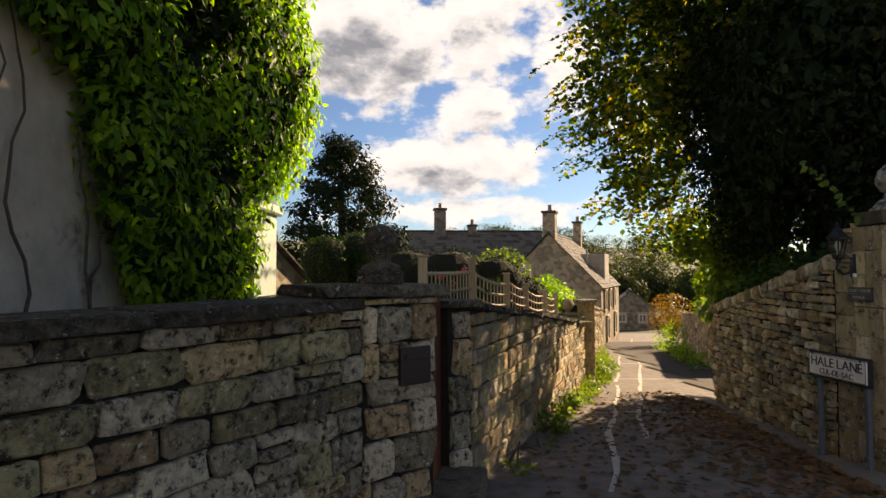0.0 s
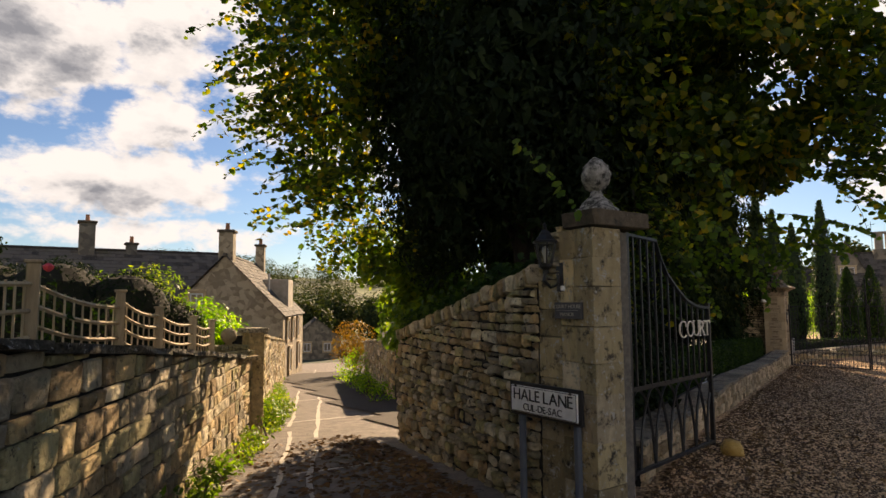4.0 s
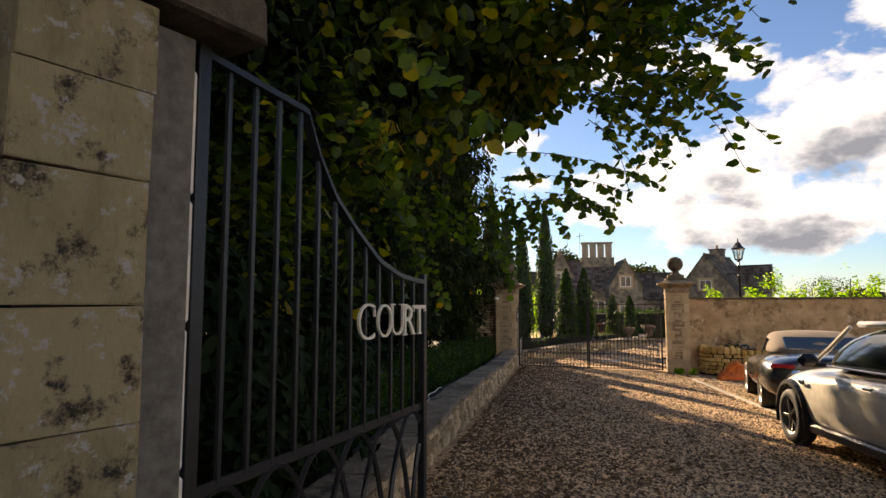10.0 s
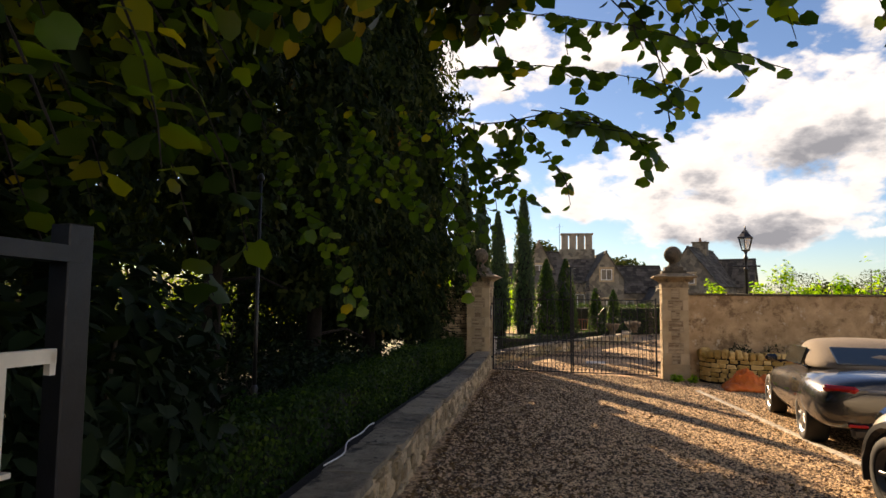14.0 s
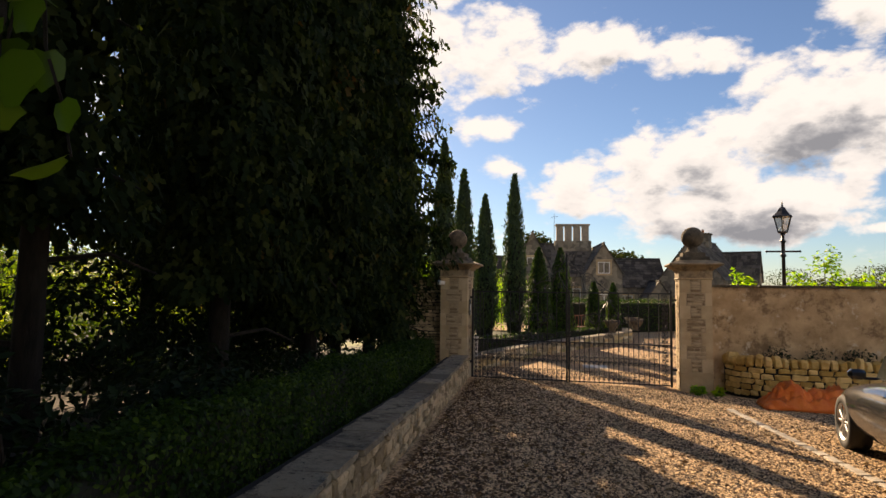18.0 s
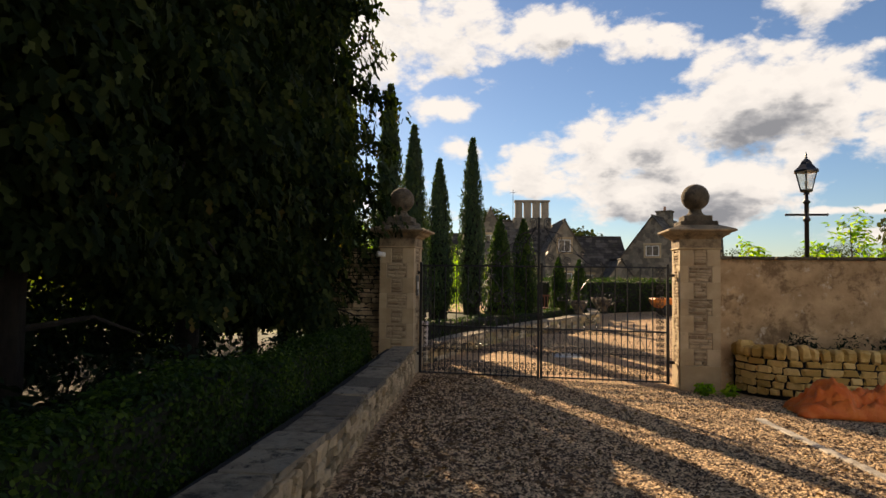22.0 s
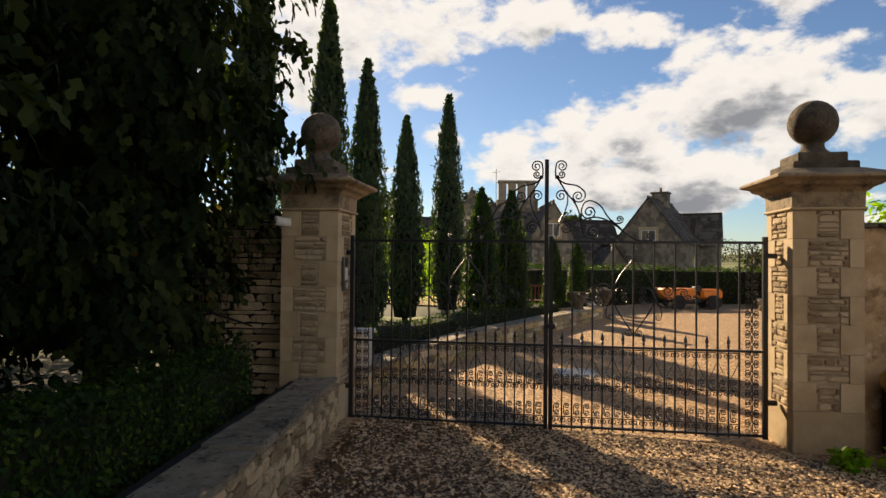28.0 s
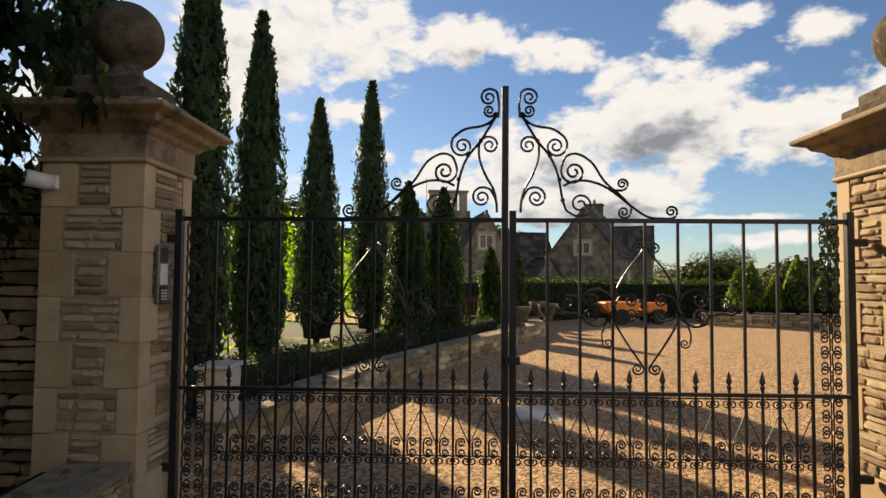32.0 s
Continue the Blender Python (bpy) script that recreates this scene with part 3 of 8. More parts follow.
def lumps(p, f):
    """A cheap smooth noise at points, about -1 to 1."""
    x, y, z = (p * f).T
    return (np.sin(1.7 * x + 1.3 * np.sin(1.1 * y + 0.7 * z)) + np.sin(1.9 * y + 1.5 * np.sin(1.3 * z + 0.4 * x)) + np.sin(2.1 * z + 1.2 * np.sin(0.9 * x + 1.2 * y))) / 3


def crown(blobs, n, shell=0.5, gap=-0.35, freq=1.6, flat=0.0):
    """Points in the outer shells of ellipsoids (x, y, z, rx, ry, rz), with gaps; and the way out at each."""
    b = np.array(blobs, float)
    w = (b[:, 3] * b[:, 4] * b[:, 5]) ** (2 / 3)
    out, ways = [], []
    got = 0
    while got < n:
        m = int((n - got) * 1.6) + 50
        k = rng.choice(len(b), m, p=w / w.sum())
        d = rng.normal(size=(m, 3))
        d /= np.linalg.norm(d, axis=1, keepdims=True)
        r = 1 - shell * rng.uniform(0, 1, m) ** 1.4
        p = b[k, :3] + d * b[k, 3:] * (r * (1 + 0.12 * lumps(d * 3 + k[:, None], 1.7)))[:, None]
        keep = lumps(p, freq) > gap
        out.append(p[keep]), ways.append(d[keep])
        got += keep.sum()
    return np.concatenate(out)[:n], np.concatenate(ways)[:n]


# ---- stone walls ----
def stone_meshes(name, mat, count=8, jag=0.07, bevel=0.10):
    r = random.Random(name)
    out = []
    for _ in range(count):
        bm = block((1, 1, 1), bevel=bevel)
        for v in bm.verts:
            v.co += Vector((r.uniform(-jag, jag), r.uniform(-jag, jag) * 0.7, r.uniform(-jag, jag)))
        me = bpy.data.meshes.new(name)
        bm.to_mesh(me)
        bm.free()
        me.materials.append(mat)
        out.append(me)
    return out


def joined(name, me_list, mats, mat, parent, kind="stuff", label=""):
    """Many pieces as one mesh."""
    vs, fs, base = [], [], 0
    cache = {}
    for me, m in zip(me_list, mats):
        if me not in cache:
            cache[me] = (np.array([v.co for v in me.vertices]), [tuple(q.vertices) for q in me.polygons])
        co, faces = cache[me]
        a = np.array(m)
        vs.append(co @ a[:3, :3].T + a[:3, 3])
        fs += [tuple(i + base for i in q) for q in faces]
        base += len(co)
    if not vs:
        return None
    ob = put(name, mesh_of(name, np.concatenate(vs), fs, mat), parent, label=label)
    return tagged(ob, kind=kind)


def lay_stones(parent, p0, p1, top, bot, meshes, heights, widths, seed, out=0.0, depth=0.16, limit=300, gap=0.016, joined_mat=None, level=True, wander=0.012, near=None, name="stone", split=0.0, tip=1.0):
    """Courses of stones on the side of a wall that lies to the left of the way from p0 to p1."""
    r = random.Random(seed)
    a, b = Vector((*p0, 0)), Vector((*p1, 0))
    ln = (b - a).length
    ux = (b - a) / ln
    nrm = Vector((-ux.y, ux.x, 0))
    rot = Matrix((ux, nrm, Vector((0, 0, 1)))).transposed()
    pieces = []
    zmin, zmax = min(bot(0), bot(ln)) - 0.05, max(top(0), top(ln), top(ln / 2))
    z = zmin
    while z < zmax - 0.02:
        h = r.uniform(*heights)
        s = -r.uniform(0, widths[1] * 0.6)
        while s < ln:
            w = r.uniform(*widths) * (1.25 if h > (heights[0] + heights[1]) / 2 else 1)
            s0, s1 = max(0, s), min(ln, s + w)
            mid = (s0 + s1) / 2
            z0, z1 = max(z, bot(mid) - 0.05), min(z + h, top(mid))
            if s1 - s0 > 0.05 and z1 - z0 > 0.03 and split and r.random() < split and z1 - z0 > 0.11:
                zc = z0 + (z1 - z0) * r.uniform(0.35, 0.65)
                spans = [(s0, s1, z0, zc), (s0, s1, zc, z1)] if r.random() < 0.5 or s1 - s0 < 0.24 else [(s0, mid, z0, zc), (mid, s1, z0, zc), (s0, s1, zc, z1)]
            elif s1 - s0 > 0.05 and z1 - z0 > 0.03:
                spans = [(s0, s1, z0, z1)]
            else:
                spans = []
            for s0, s1, z0, z1 in spans:
                mid = (s0 + s1) / 2
                pos = a + ux * mid + nrm * (out - depth / 2 + r.uniform(-wander, wander)) + Vector((0, 0, (z0 + z1) / 2))
                tilt = Euler((tip * r.uniform(-0.02, 0.02), tip * r.uniform(-0.02, 0.02), tip * r.uniform(-0.03, 0.03))).to_matrix()
                m = Matrix.Translation(pos) @ (rot @ tilt).to_4x4() @ Matrix.Diagonal((s1 - s0 - gap, depth, z1 - z0 - gap, 1))
                pieces.append((mid, r.choice(meshes), m))
            s += w
        z += h
    if near is not None:
        pieces.sort(key=lambda q: abs(q[0] - near))
    for _, me, m in pieces[:limit]:
        put(name, me, parent, m)
    rest = pieces[limit:]
    if rest:
        joined("small_stones", [q[1] for q in rest], [q[2] for q in rest], joined_mat or meshes[0].materials[0], parent)
    return len(pieces)


def wall_core(name, p0, p1, top, bot, thick, mat, label, steps=8):
    """The solid of a wall behind its stones; the face is on the left of the way from p0 to p1."""
    a, b = Vector((*p0, 0)), Vector((*p1, 0))
    ln = (b - a).length
    ux = (b - a) / ln
    nrm = Vector((-ux.y, ux.x, 0))
    vs, fs = [], []
    for i in range(steps + 1):
        s = ln * i / steps
        for off, z in ((0, bot(s) - 0.4), (0, top(s)), (-thick, top(s)), (-thick, bot(s) - 0.4)):
            q = a + ux * s + nrm * off
            vs.append((q.x, q.y, z))
    for i in range(steps):
        for k in range(4):
            j = (k + 1) % 4
            fs.append((4 * i + k, 4 * i + j, 4 * i + 4 + j, 4 * i + 4 + k))
    fs += [(3, 2, 1, 0), (4 * steps, 4 * steps + 1, 4 * steps + 2, 4 * steps + 3)]
    ob = put(name, mesh_of(name, vs, fs, mat))
    return tagged(ob, label, "wall", kind="structure")


def wall_frame(p0, p1, s, off=0.0, z=0.0):
    a, b = Vector((*p0, 0)), Vector((*p1, 0))
    ux = (b - a).normalized()
    nrm = Vector((-ux.y, ux.x, 0))
    rot = Matrix((ux, nrm, Vector((0, 0, 1)))).transposed().to_4x4()
    q = a + ux * s + nrm * off
    return Matrix.Translation((q.x, q.y, z)) @ rot


# ---- ground ----
def grid_sheet(name, x0, x1, y0, y1, step, mat, label, dz=0.0, keep=None, kind="structure", category="ground"):
    xs = np.arange(x0, x1 + step / 2, step)
    ys = np.arange(y0, y1 + step / 2, step)
    vs = [(x, y, gz(x, y) + dz) for y in ys for x in xs]
    nx = len(xs)
    fs = []
    for j in range(len(ys) - 1):
        for i in range(nx - 1):
            if keep is None or keep((xs[i] + xs[i + 1]) / 2, (ys[j] + ys[j + 1]) / 2):
                fs.append((j * nx + i, j * nx + i + 1, (j + 1) * nx + i + 1, (j + 1) * nx + i))
    return tagged(put(name, mesh_of(name, vs, fs, mat, True)), label, category, kind=kind)


def far_height(x, y):
    r = math.hypot(x, y)
    a = math.atan2(x, y)
    near = gz(max(-30, min(70, x)), max(-20, min(60, y))) - 0.06
    dip = -16 * smooth01(60, 220, r)
    ridge = (42 + 30 * math.exp(-((a + 0.1) / 0.35) ** 2) - 14 * math.exp(-((a - 1.3) / 0.4) ** 2) + 6 * math.sin(a * 7) + 4 * math.sin(a * 17)) * smooth01(240, 900, r)
    return near * (1 - smooth01(60, 200, r)) + dip + ridge


def far_ground():
    rs = [2, 8, 16, 26, 38, 52, 70, 95, 130, 180, 240, 320, 420, 540, 680, 840, 1000, 1400]
    n = 120
    vs, fs = [(0, 0, gz(0, 0) - 0.06)], []
    for r in rs:
        for i in range(n):
            a = 2 * math.pi * i / n
            x, y = r * math.sin(a), r * math.cos(a)
            vs.append((x, y, far_height(x, y)))
    for i in range(n):
        fs.append((0, 1 + (i + 1) % n, 1 + i))
        for k in range(len(rs) - 1):
            b = 1 + k * n
            fs.append((b + i, b + (i + 1) % n, b + n + (i + 1) % n, b + n + i))
    tagged(put("ground", mesh_of("ground", vs, fs, M["hill"], True)), "green valley fields rising to a wooded far hillside", "ground", kind="structure")


far_ground()
grid_sheet("road", -8, 18, -10, 50, 0.5, M["asphalt"], "worn patched grey asphalt lane running downhill", 0.0, category="road")
DRIVE_EDGE = lambda x, y: (x - 4.75) + (y - 5.6) * 0.62 > 0
grid_sheet("drive_gravel", 4, 26, -10, 14.5, 0.25, M["gravel"], "tan gravel drive scattered with fallen leaves", 0.012, lambda x, y: DRIVE_EDGE(x, y) and (y - 6.3) < (x - 5.4) * 0.52 + 0.35)
grid_sheet("court_gravel", 20, 60, -6, 34, 1.0, M["gravel"], "pale raked gravel of the manor forecourt", 0.006, lambda x, y: y < 15.6 or x > 36)
grid_sheet("garden_bed", 4.5, 26, 6, 34, 0.5, M["soil"], "dark leaf-strewn soil under the trees", 0.03, lambda x, y: y - 6.35 > (x - 5.3) * 0.5014 + 0.42 and x < 21 + (y - 13) * 0.2 and x > 4.6 + (y - 6) * 0.14)

# ---- garden wall with coping, beside the lane ----
W1A, W1B, W1C = (-0.07, 4.06), (-0.52, 3.68), (-4.0, -1.8)
m_old = stone_meshes("old_stone", M["stone_old"], 14, 0.075, 0.10)
w1 = wall_core("wall_garden", W1B, W1C, lambda s: 1.34 - 0.012 * s, lambda s: -0.25 + 0.06 * s, 0.42, M["mortar_dark"], "old lichened limestone garden wall with flat coping slabs")
lay_stones(w1, W1B, W1C, lambda s: 1.34 - 0.012 * s, lambda s: -0.25 + 0.06 * s, m_old, (0.13, 0.22), (0.17, 0.44), 11, 0.05, 0.16, limit=290, split=0.14, gap=0.014)
w1e = wall_core("wall_garden_end", W1A, W1B, lambda s: 1.40, lambda s: -0.3, 0.42, M["mortar_dark"], "squared end of the garden wall beside the brown door", 2)
lay_stones(w1e, W1A, W1B, lambda s: 1.40, lambda s: -0.3, m_old, (0.16, 0.27), (0.18, 0.34), 12, 0.05, 0.16, split=0.15, gap=0.014)


def coping_run(parent, p0, p1, top, width, thick, lengths, mat, seed, over=0.08, name="coping_stone", bevel=0.06, jag=0.04, ragged=0.02, joint=0.018):
    r = random.Random(seed)
    ms = stone_meshes(name, mat, 5, jag, bevel)
    ln = (Vector(p1) - Vector(p0)).length
    s = 0.0
    while s < ln - 0.05:
        w = min(r.uniform(*lengths), ln - s)
        zz = top(s + w / 2)
        slope = math.atan2(top(s + w) - top(s), w)
        m = wall_frame(p0, p1, s + w / 2, over - width / 2 + r.uniform(-ragged, ragged), zz + thick / 2 + r.uniform(-0.3, 0.3) * ragged) @ Euler((r.uniform(-0.015, 0.015), -slope, r.uniform(-0.02, 0.02))).to_matrix().to_4x4() @ Matrix.Diagonal((w - joint, width, thick, 1))
        put(name, r.choice(ms), parent, m)
        s += w


coping_run(w1, W1B, W1C, lambda s: 1.34 - 0.012 * s, 0.60, 0.07, (0.5, 0.9), M["stone_moss"], 3, 0.10, jag=0.09)
coping_run(w1e, (0.0, 4.12), (-0.75, 3.49), lambda s: 1.405, 0.66, 0.075, (0.45, 0.6), M["stone_moss"], 4, 0.12, jag=0.09)

# ---- lane wall on the far side of the brown door ----
W2A, W2B = (3.07, 13.0), (0.25, 5.56)
W2L = math.hypot(W2A[0] - W2B[0], W2A[1] - W2B[1])
w2top = lambda s: 0.42 + (1.22 - 0.42) * (s / W2L) ** 0.9
w2bot = lambda s: gz(*(Vector(W2A) + (Vector(W2B) - Vector(W2A)) * s / W2L))
m_lane = stone_meshes("lane_stone", M["stone_lane"], 8, 0.06, 0.09)
w2 = wall_core("wall_lane", W2A, W2B, w2top, w2bot, 0.4, M["mortar_dark"], "squared limestone lane wall, sunlit, with dark coping")
lay_stones(w2, W2A, W2B, w2top, w2bot, m_lane, (0.12, 0.23), (0.15, 0.40), 21, 0.04, 0.14, split=0.14, near=W2L, joined_mat=M["stone_lane_i"])
coping_run(w2, W2A, W2B, w2top, 0.50, 0.06, (0.4, 0.7), M["stone_moss"], 5, 0.09, jag=0.08)
jamb = wall_core("wall_door_jamb", (0.25, 5.56), (0.04, 5.38), lambda s: 1.24, lambda s: -0.35, 0.42, M["mortar_dark"], "tall squared stone jamb beside the brown door", 2)
lay_stones(jamb, (0.25, 5.56), (0.04, 5.38), lambda s: 1.24, lambda s: -0.35, m_old, (0.22, 0.36), (0.27, 0.29), 22, 0.04, 0.3)
coping_run(jamb, (0.32, 5.62), (-0.03, 5.32), lambda s: 1.245, 0.5, 0.06, (0.5, 0.6), M["stone_moss"], 6, 0.08, jag=0.08)
# taller run down to the cottage
W3A, W3B = (8.0, 29.9), (3.1, 13.1)
W3L = math.hypot(W3A[0] - W3B[0], W3A[1] - W3B[1])
w3top = lambda s: -0.35 + 1.2 * s / W3L
w3bot = lambda s: gz(*(Vector(W3A) + (Vector(W3B) - Vector(W3A)) * s / W3L))
w3 = wall_core("wall_lane_far", W3A, W3B, w3top, w3bot, 0.45, M["mortar_dark"], "tall sunlit stone wall leading down to the cottage")
lay_stones(w3, W3A, W3B, w3top, w3bot, m_lane, (0.14, 0.24), (0.2, 0.42), 23, 0.04, 0.14, near=W3L, limit=250, joined_mat=M["stone_lane_i"])
coping_run(w3, W3A, W3B, w3top, 0.55, 0.07, (0.5, 0.9), M["stone_lane"], 7, 0.08)

# ---- rubble wall on the other side of the lane, up to the gate pier ----
W4A, W4B = (4.275, 6.52), (4.95, 10.9)
W4L = math.hypot(W4B[0] - W4A[0], W4B[1] - W4A[1])
w4top = lambda s: 1.58 - 0.78 * s / W4L
w4bot = lambda s: gz(*(Vector(W4A) + (Vector(W4B) - Vector(W4A)) * s / W4L))
m_rub = stone_meshes("rubble_stone", M["stone_lane"], 14, 0.13, 0.17)
w4 = wall_core("wall_rubble", W4A, W4B, w4top, w4bot, 0.5, M["mortar_dark"], "rough rubble limestone wall rising to the gate pier")
lay_stones(w4, W4A, W4B, w4top, w4bot, m_rub, (0.07, 0.15), (0.08, 0.24), 31, 0.05, 0.14, split=0.25, near=0.0, joined_mat=M["stone_lane_i"], wander=0.04, gap=0.016, tip=6.0)
lay_stones(w4, W4B, (W4B[0] + 0.6, W4B[1] - 0.1), lambda s: 0.8, lambda s: -0.75, m_rub, (0.07, 0.14), (0.10, 0.30), 32, 0.05, 0.14, joined_mat=M["stone_lane_i"])
coping_run(w4, W4A, W4B, w4top, 0.30, 0.17, (0.07, 0.14), M["stone_lane"], 8, 0.05, "cope_stone", 0.12, 0.09, 0.03)
W7A, W7B, W7C = (11.5, 16.2), (7.75, 17.2), (10.6, 26.5)
for nm, a, b in (("wall_yard", W7A, W7B), ("wall_yard_lane", W7B, W7C)):
    ln = math.hypot(b[0] - a[0], b[1] - a[1])
    bt = (lambda a, b, ln: lambda s: gz(*(Vector(a) + (Vector(b) - Vector(a)) * s / ln)))(a, b, ln)
    tp = (lambda s: 0.35) if nm == "wall_yard" else (lambda s, ln=ln: 0.35 - 0.7 * s / ln)
    w = wall_core(nm, a, b, tp, (lambda s: -1.3) if nm == "wall_yard" else bt, 0.45, M["mortar"], "old rubble yard wall beside the lane")
    lay_stones(w, a, b, tp, (lambda s: -1.3) if nm == "wall_yard" else bt, m_rub, (0.12, 0.2), (0.18, 0.38), 41, 0.05, 0.14, limit=120, joined_mat=M["stone_lane_i"])
    coping_run(w, a, b, tp, 0.4, 0.12, (0.2, 0.4), M["stone_lane"], 9, 0.07, "cope_stone", 0.12, 0.09, 0.03)

# ---- low retaining wall along the drive ----
W5A, W5B = (20.0, 13.72), (5.3, 6.35)
W5L = math.hypot(W5A[0] - W5B[0], W5A[1] - W5B[1])
w5x = lambda s: W5A[0] + (W5B[0] - W5A[0]) * s / W5L
w5top = lambda s: float(np.interp(w5x(s), [5, 10.9, 15.8, 20], [0.03, -0.01, -0.22, -0.27]))
w5bot = lambda s: gz(*(Vector(W5A) + (Vector(W5B) - Vector(W5A)) * s / W5L))
m_small = stone_meshes("walling_stone", M["stone_drive"], 12, 0.11, 0.12)
w5 = wall_core("wall_drive", W5A, W5B, w5top, w5bot, 0.45, M["mortar_dark"], "low stone retaining wall with flat coping along the drive", 24)
lay_stones(w5, W5A, W5B, w5top, w5bot, m_small, (0.05, 0.13), (0.08, 0.24), 51, 0.05, 0.12, near=W5L * 0.45, limit=300, joined_mat=M["stone_drive_i"], wander=0.012)
coping_run(w5, W5A, W5B, w5top, 0.37, 0.055, (0.4, 0.85), M["coping"], 10, 0.045, "coping_slab", 0.05, 0.05, 0.02, joint=0.03)

# ---- walls beside the far gate ----
GU, GV = Vector((0.348, -0.938, 0)), Vector((0.938, 0.348, 0))
PL, PR = Vector((20.31, 14.195, 0)), Vector((22.095, 9.475, 0))
ret_a = PL - GU * 0.315 + GV * 0.1
ret_b = ret_a - GU * 1.5 - GV * 0.15
w6 = wall_core("wall_return", ret_a[:2], ret_b[:2], lambda s: 1.42, lambda s: -0.5, 0.4, M["mortar_dark"], "dry-stone return wall in the shade of the conifers", 3)
lay_stones(w6, ret_a[:2], ret_b[:2], lambda s: 1.42, lambda s: -0.5, m_small, (0.05, 0.10), (0.14, 0.36), 61, 0.04, 0.12, limit=150)
coping_run(w6, ret_a[:2], ret_b[:2], lambda s: 1.42, 0.5, 0.06, (0.4, 0.7), M["cap"], 13, 0.08)
SA, SB = PR + GU * 0.3 - GV * 0.02, PR + GU * 11.5 - GV * 0.3


w_st = wall_core("wall_rendered", SB[:2], SA[:2], lambda s: 1.33, lambda s: -0.8, 0.4, M["stucco"], "tall stained ochre rendered wall with thin stone coping")
coping_run(w_st, SB[:2], SA[:2], lambda s: 1.33, 0.50, 0.05, (0.6, 1.1), M["cap"], 12, 0.05, "coping_stone", 0.05, 0.03, 0.008)


# ---- curved planter of golden stones ----
def planter():
    base = tagged(put("planter_wall", mesh_of("planter_core", *planter_core(), M["mortar_dark"])), "curved dry-stone planter of golden limestone with upright cope stones", "planter")
    r = random.Random(17)
    stones, copes = stone_meshes("golden_stone", M["stone_gold"], 8, 0.09, 0.13), stone_meshes("cope_stone", M["stone_gold"], 6, 0.08, 0.2)
    zs = [-0.74, -0.63, -0.52, -0.41, -0.30, -0.20]
    for z0, z1 in zip(zs, zs[1:]):
        s = r.uniform(0, 0.2)
        while s < PLAN_LEN:
            w = r.uniform(0.13, 0.30)
            p, d = planter_path(s + w / 2)
            m = Matrix.Translation((p.x, p.y, (z0 + z1) / 2 + r.uniform(-0.01, 0.01))) @ Matrix.Rotation(math.atan2(d.y, d.x) + r.uniform(-0.05, 0.05), 4, "Z") @ Matrix.Diagonal((w - 0.01, 0.2, z1 - z0 - 0.008, 1))
            put("stone", r.choice(stones), base, m)
            s += w
    s = 0.05
    while s < PLAN_LEN:
        w = r.uniform(0.10, 0.17)
        h = r.uniform(0.17, 0.25)
        p, d = planter_path(s + w / 2)
        m = Matrix.Translation((p.x, p.y, -0.20 + h / 2)) @ Matrix.Rotation(math.atan2(d.y, d.x), 4, "Z") @ Euler((0, r.uniform(-0.12, 0.12), 0)).to_matrix().to_4x4() @ Matrix.Diagonal((w, 0.24, h, 1))
        put("cope_stone", r.choice(copes), base, m)
        s += w + 0.01


PLAN_LEN = 5.2


def planter_path(s):
    c = PR + GU * 0.62 - GV * 0.12
    rad = 0.75
    if s < rad * 1.57:
        a = s / rad
        return c - GV * rad * math.sin(a) * 0.9 + GU * (rad - rad * math.cos(a)), (-GV * math.cos(a) * 0.9 + GU * math.sin(a)).normalized()
    return c - GV * rad * 0.9 + GU * (rad + s - rad * 1.57), GU


def planter_core():
    vs, fs = [], []
    n = 24
    for i in range(n + 1):
        p, d = planter_path(PLAN_LEN * i / n)
        q = Vector((-d.y, d.x, 0))
        for off in (-0.07, 0.07):
            for z in (-0.9, -0.12):
                vs.append((p.x + q.x * off, p.y + q.y * off, z))
    for i in range(n):
        b = 4 * i
        fs += [(b, b + 1, b + 5, b + 4), (b + 2, b + 6, b + 7, b + 3), (b + 1, b + 3, b + 7, b + 5)]
    return vs, fs


planter()


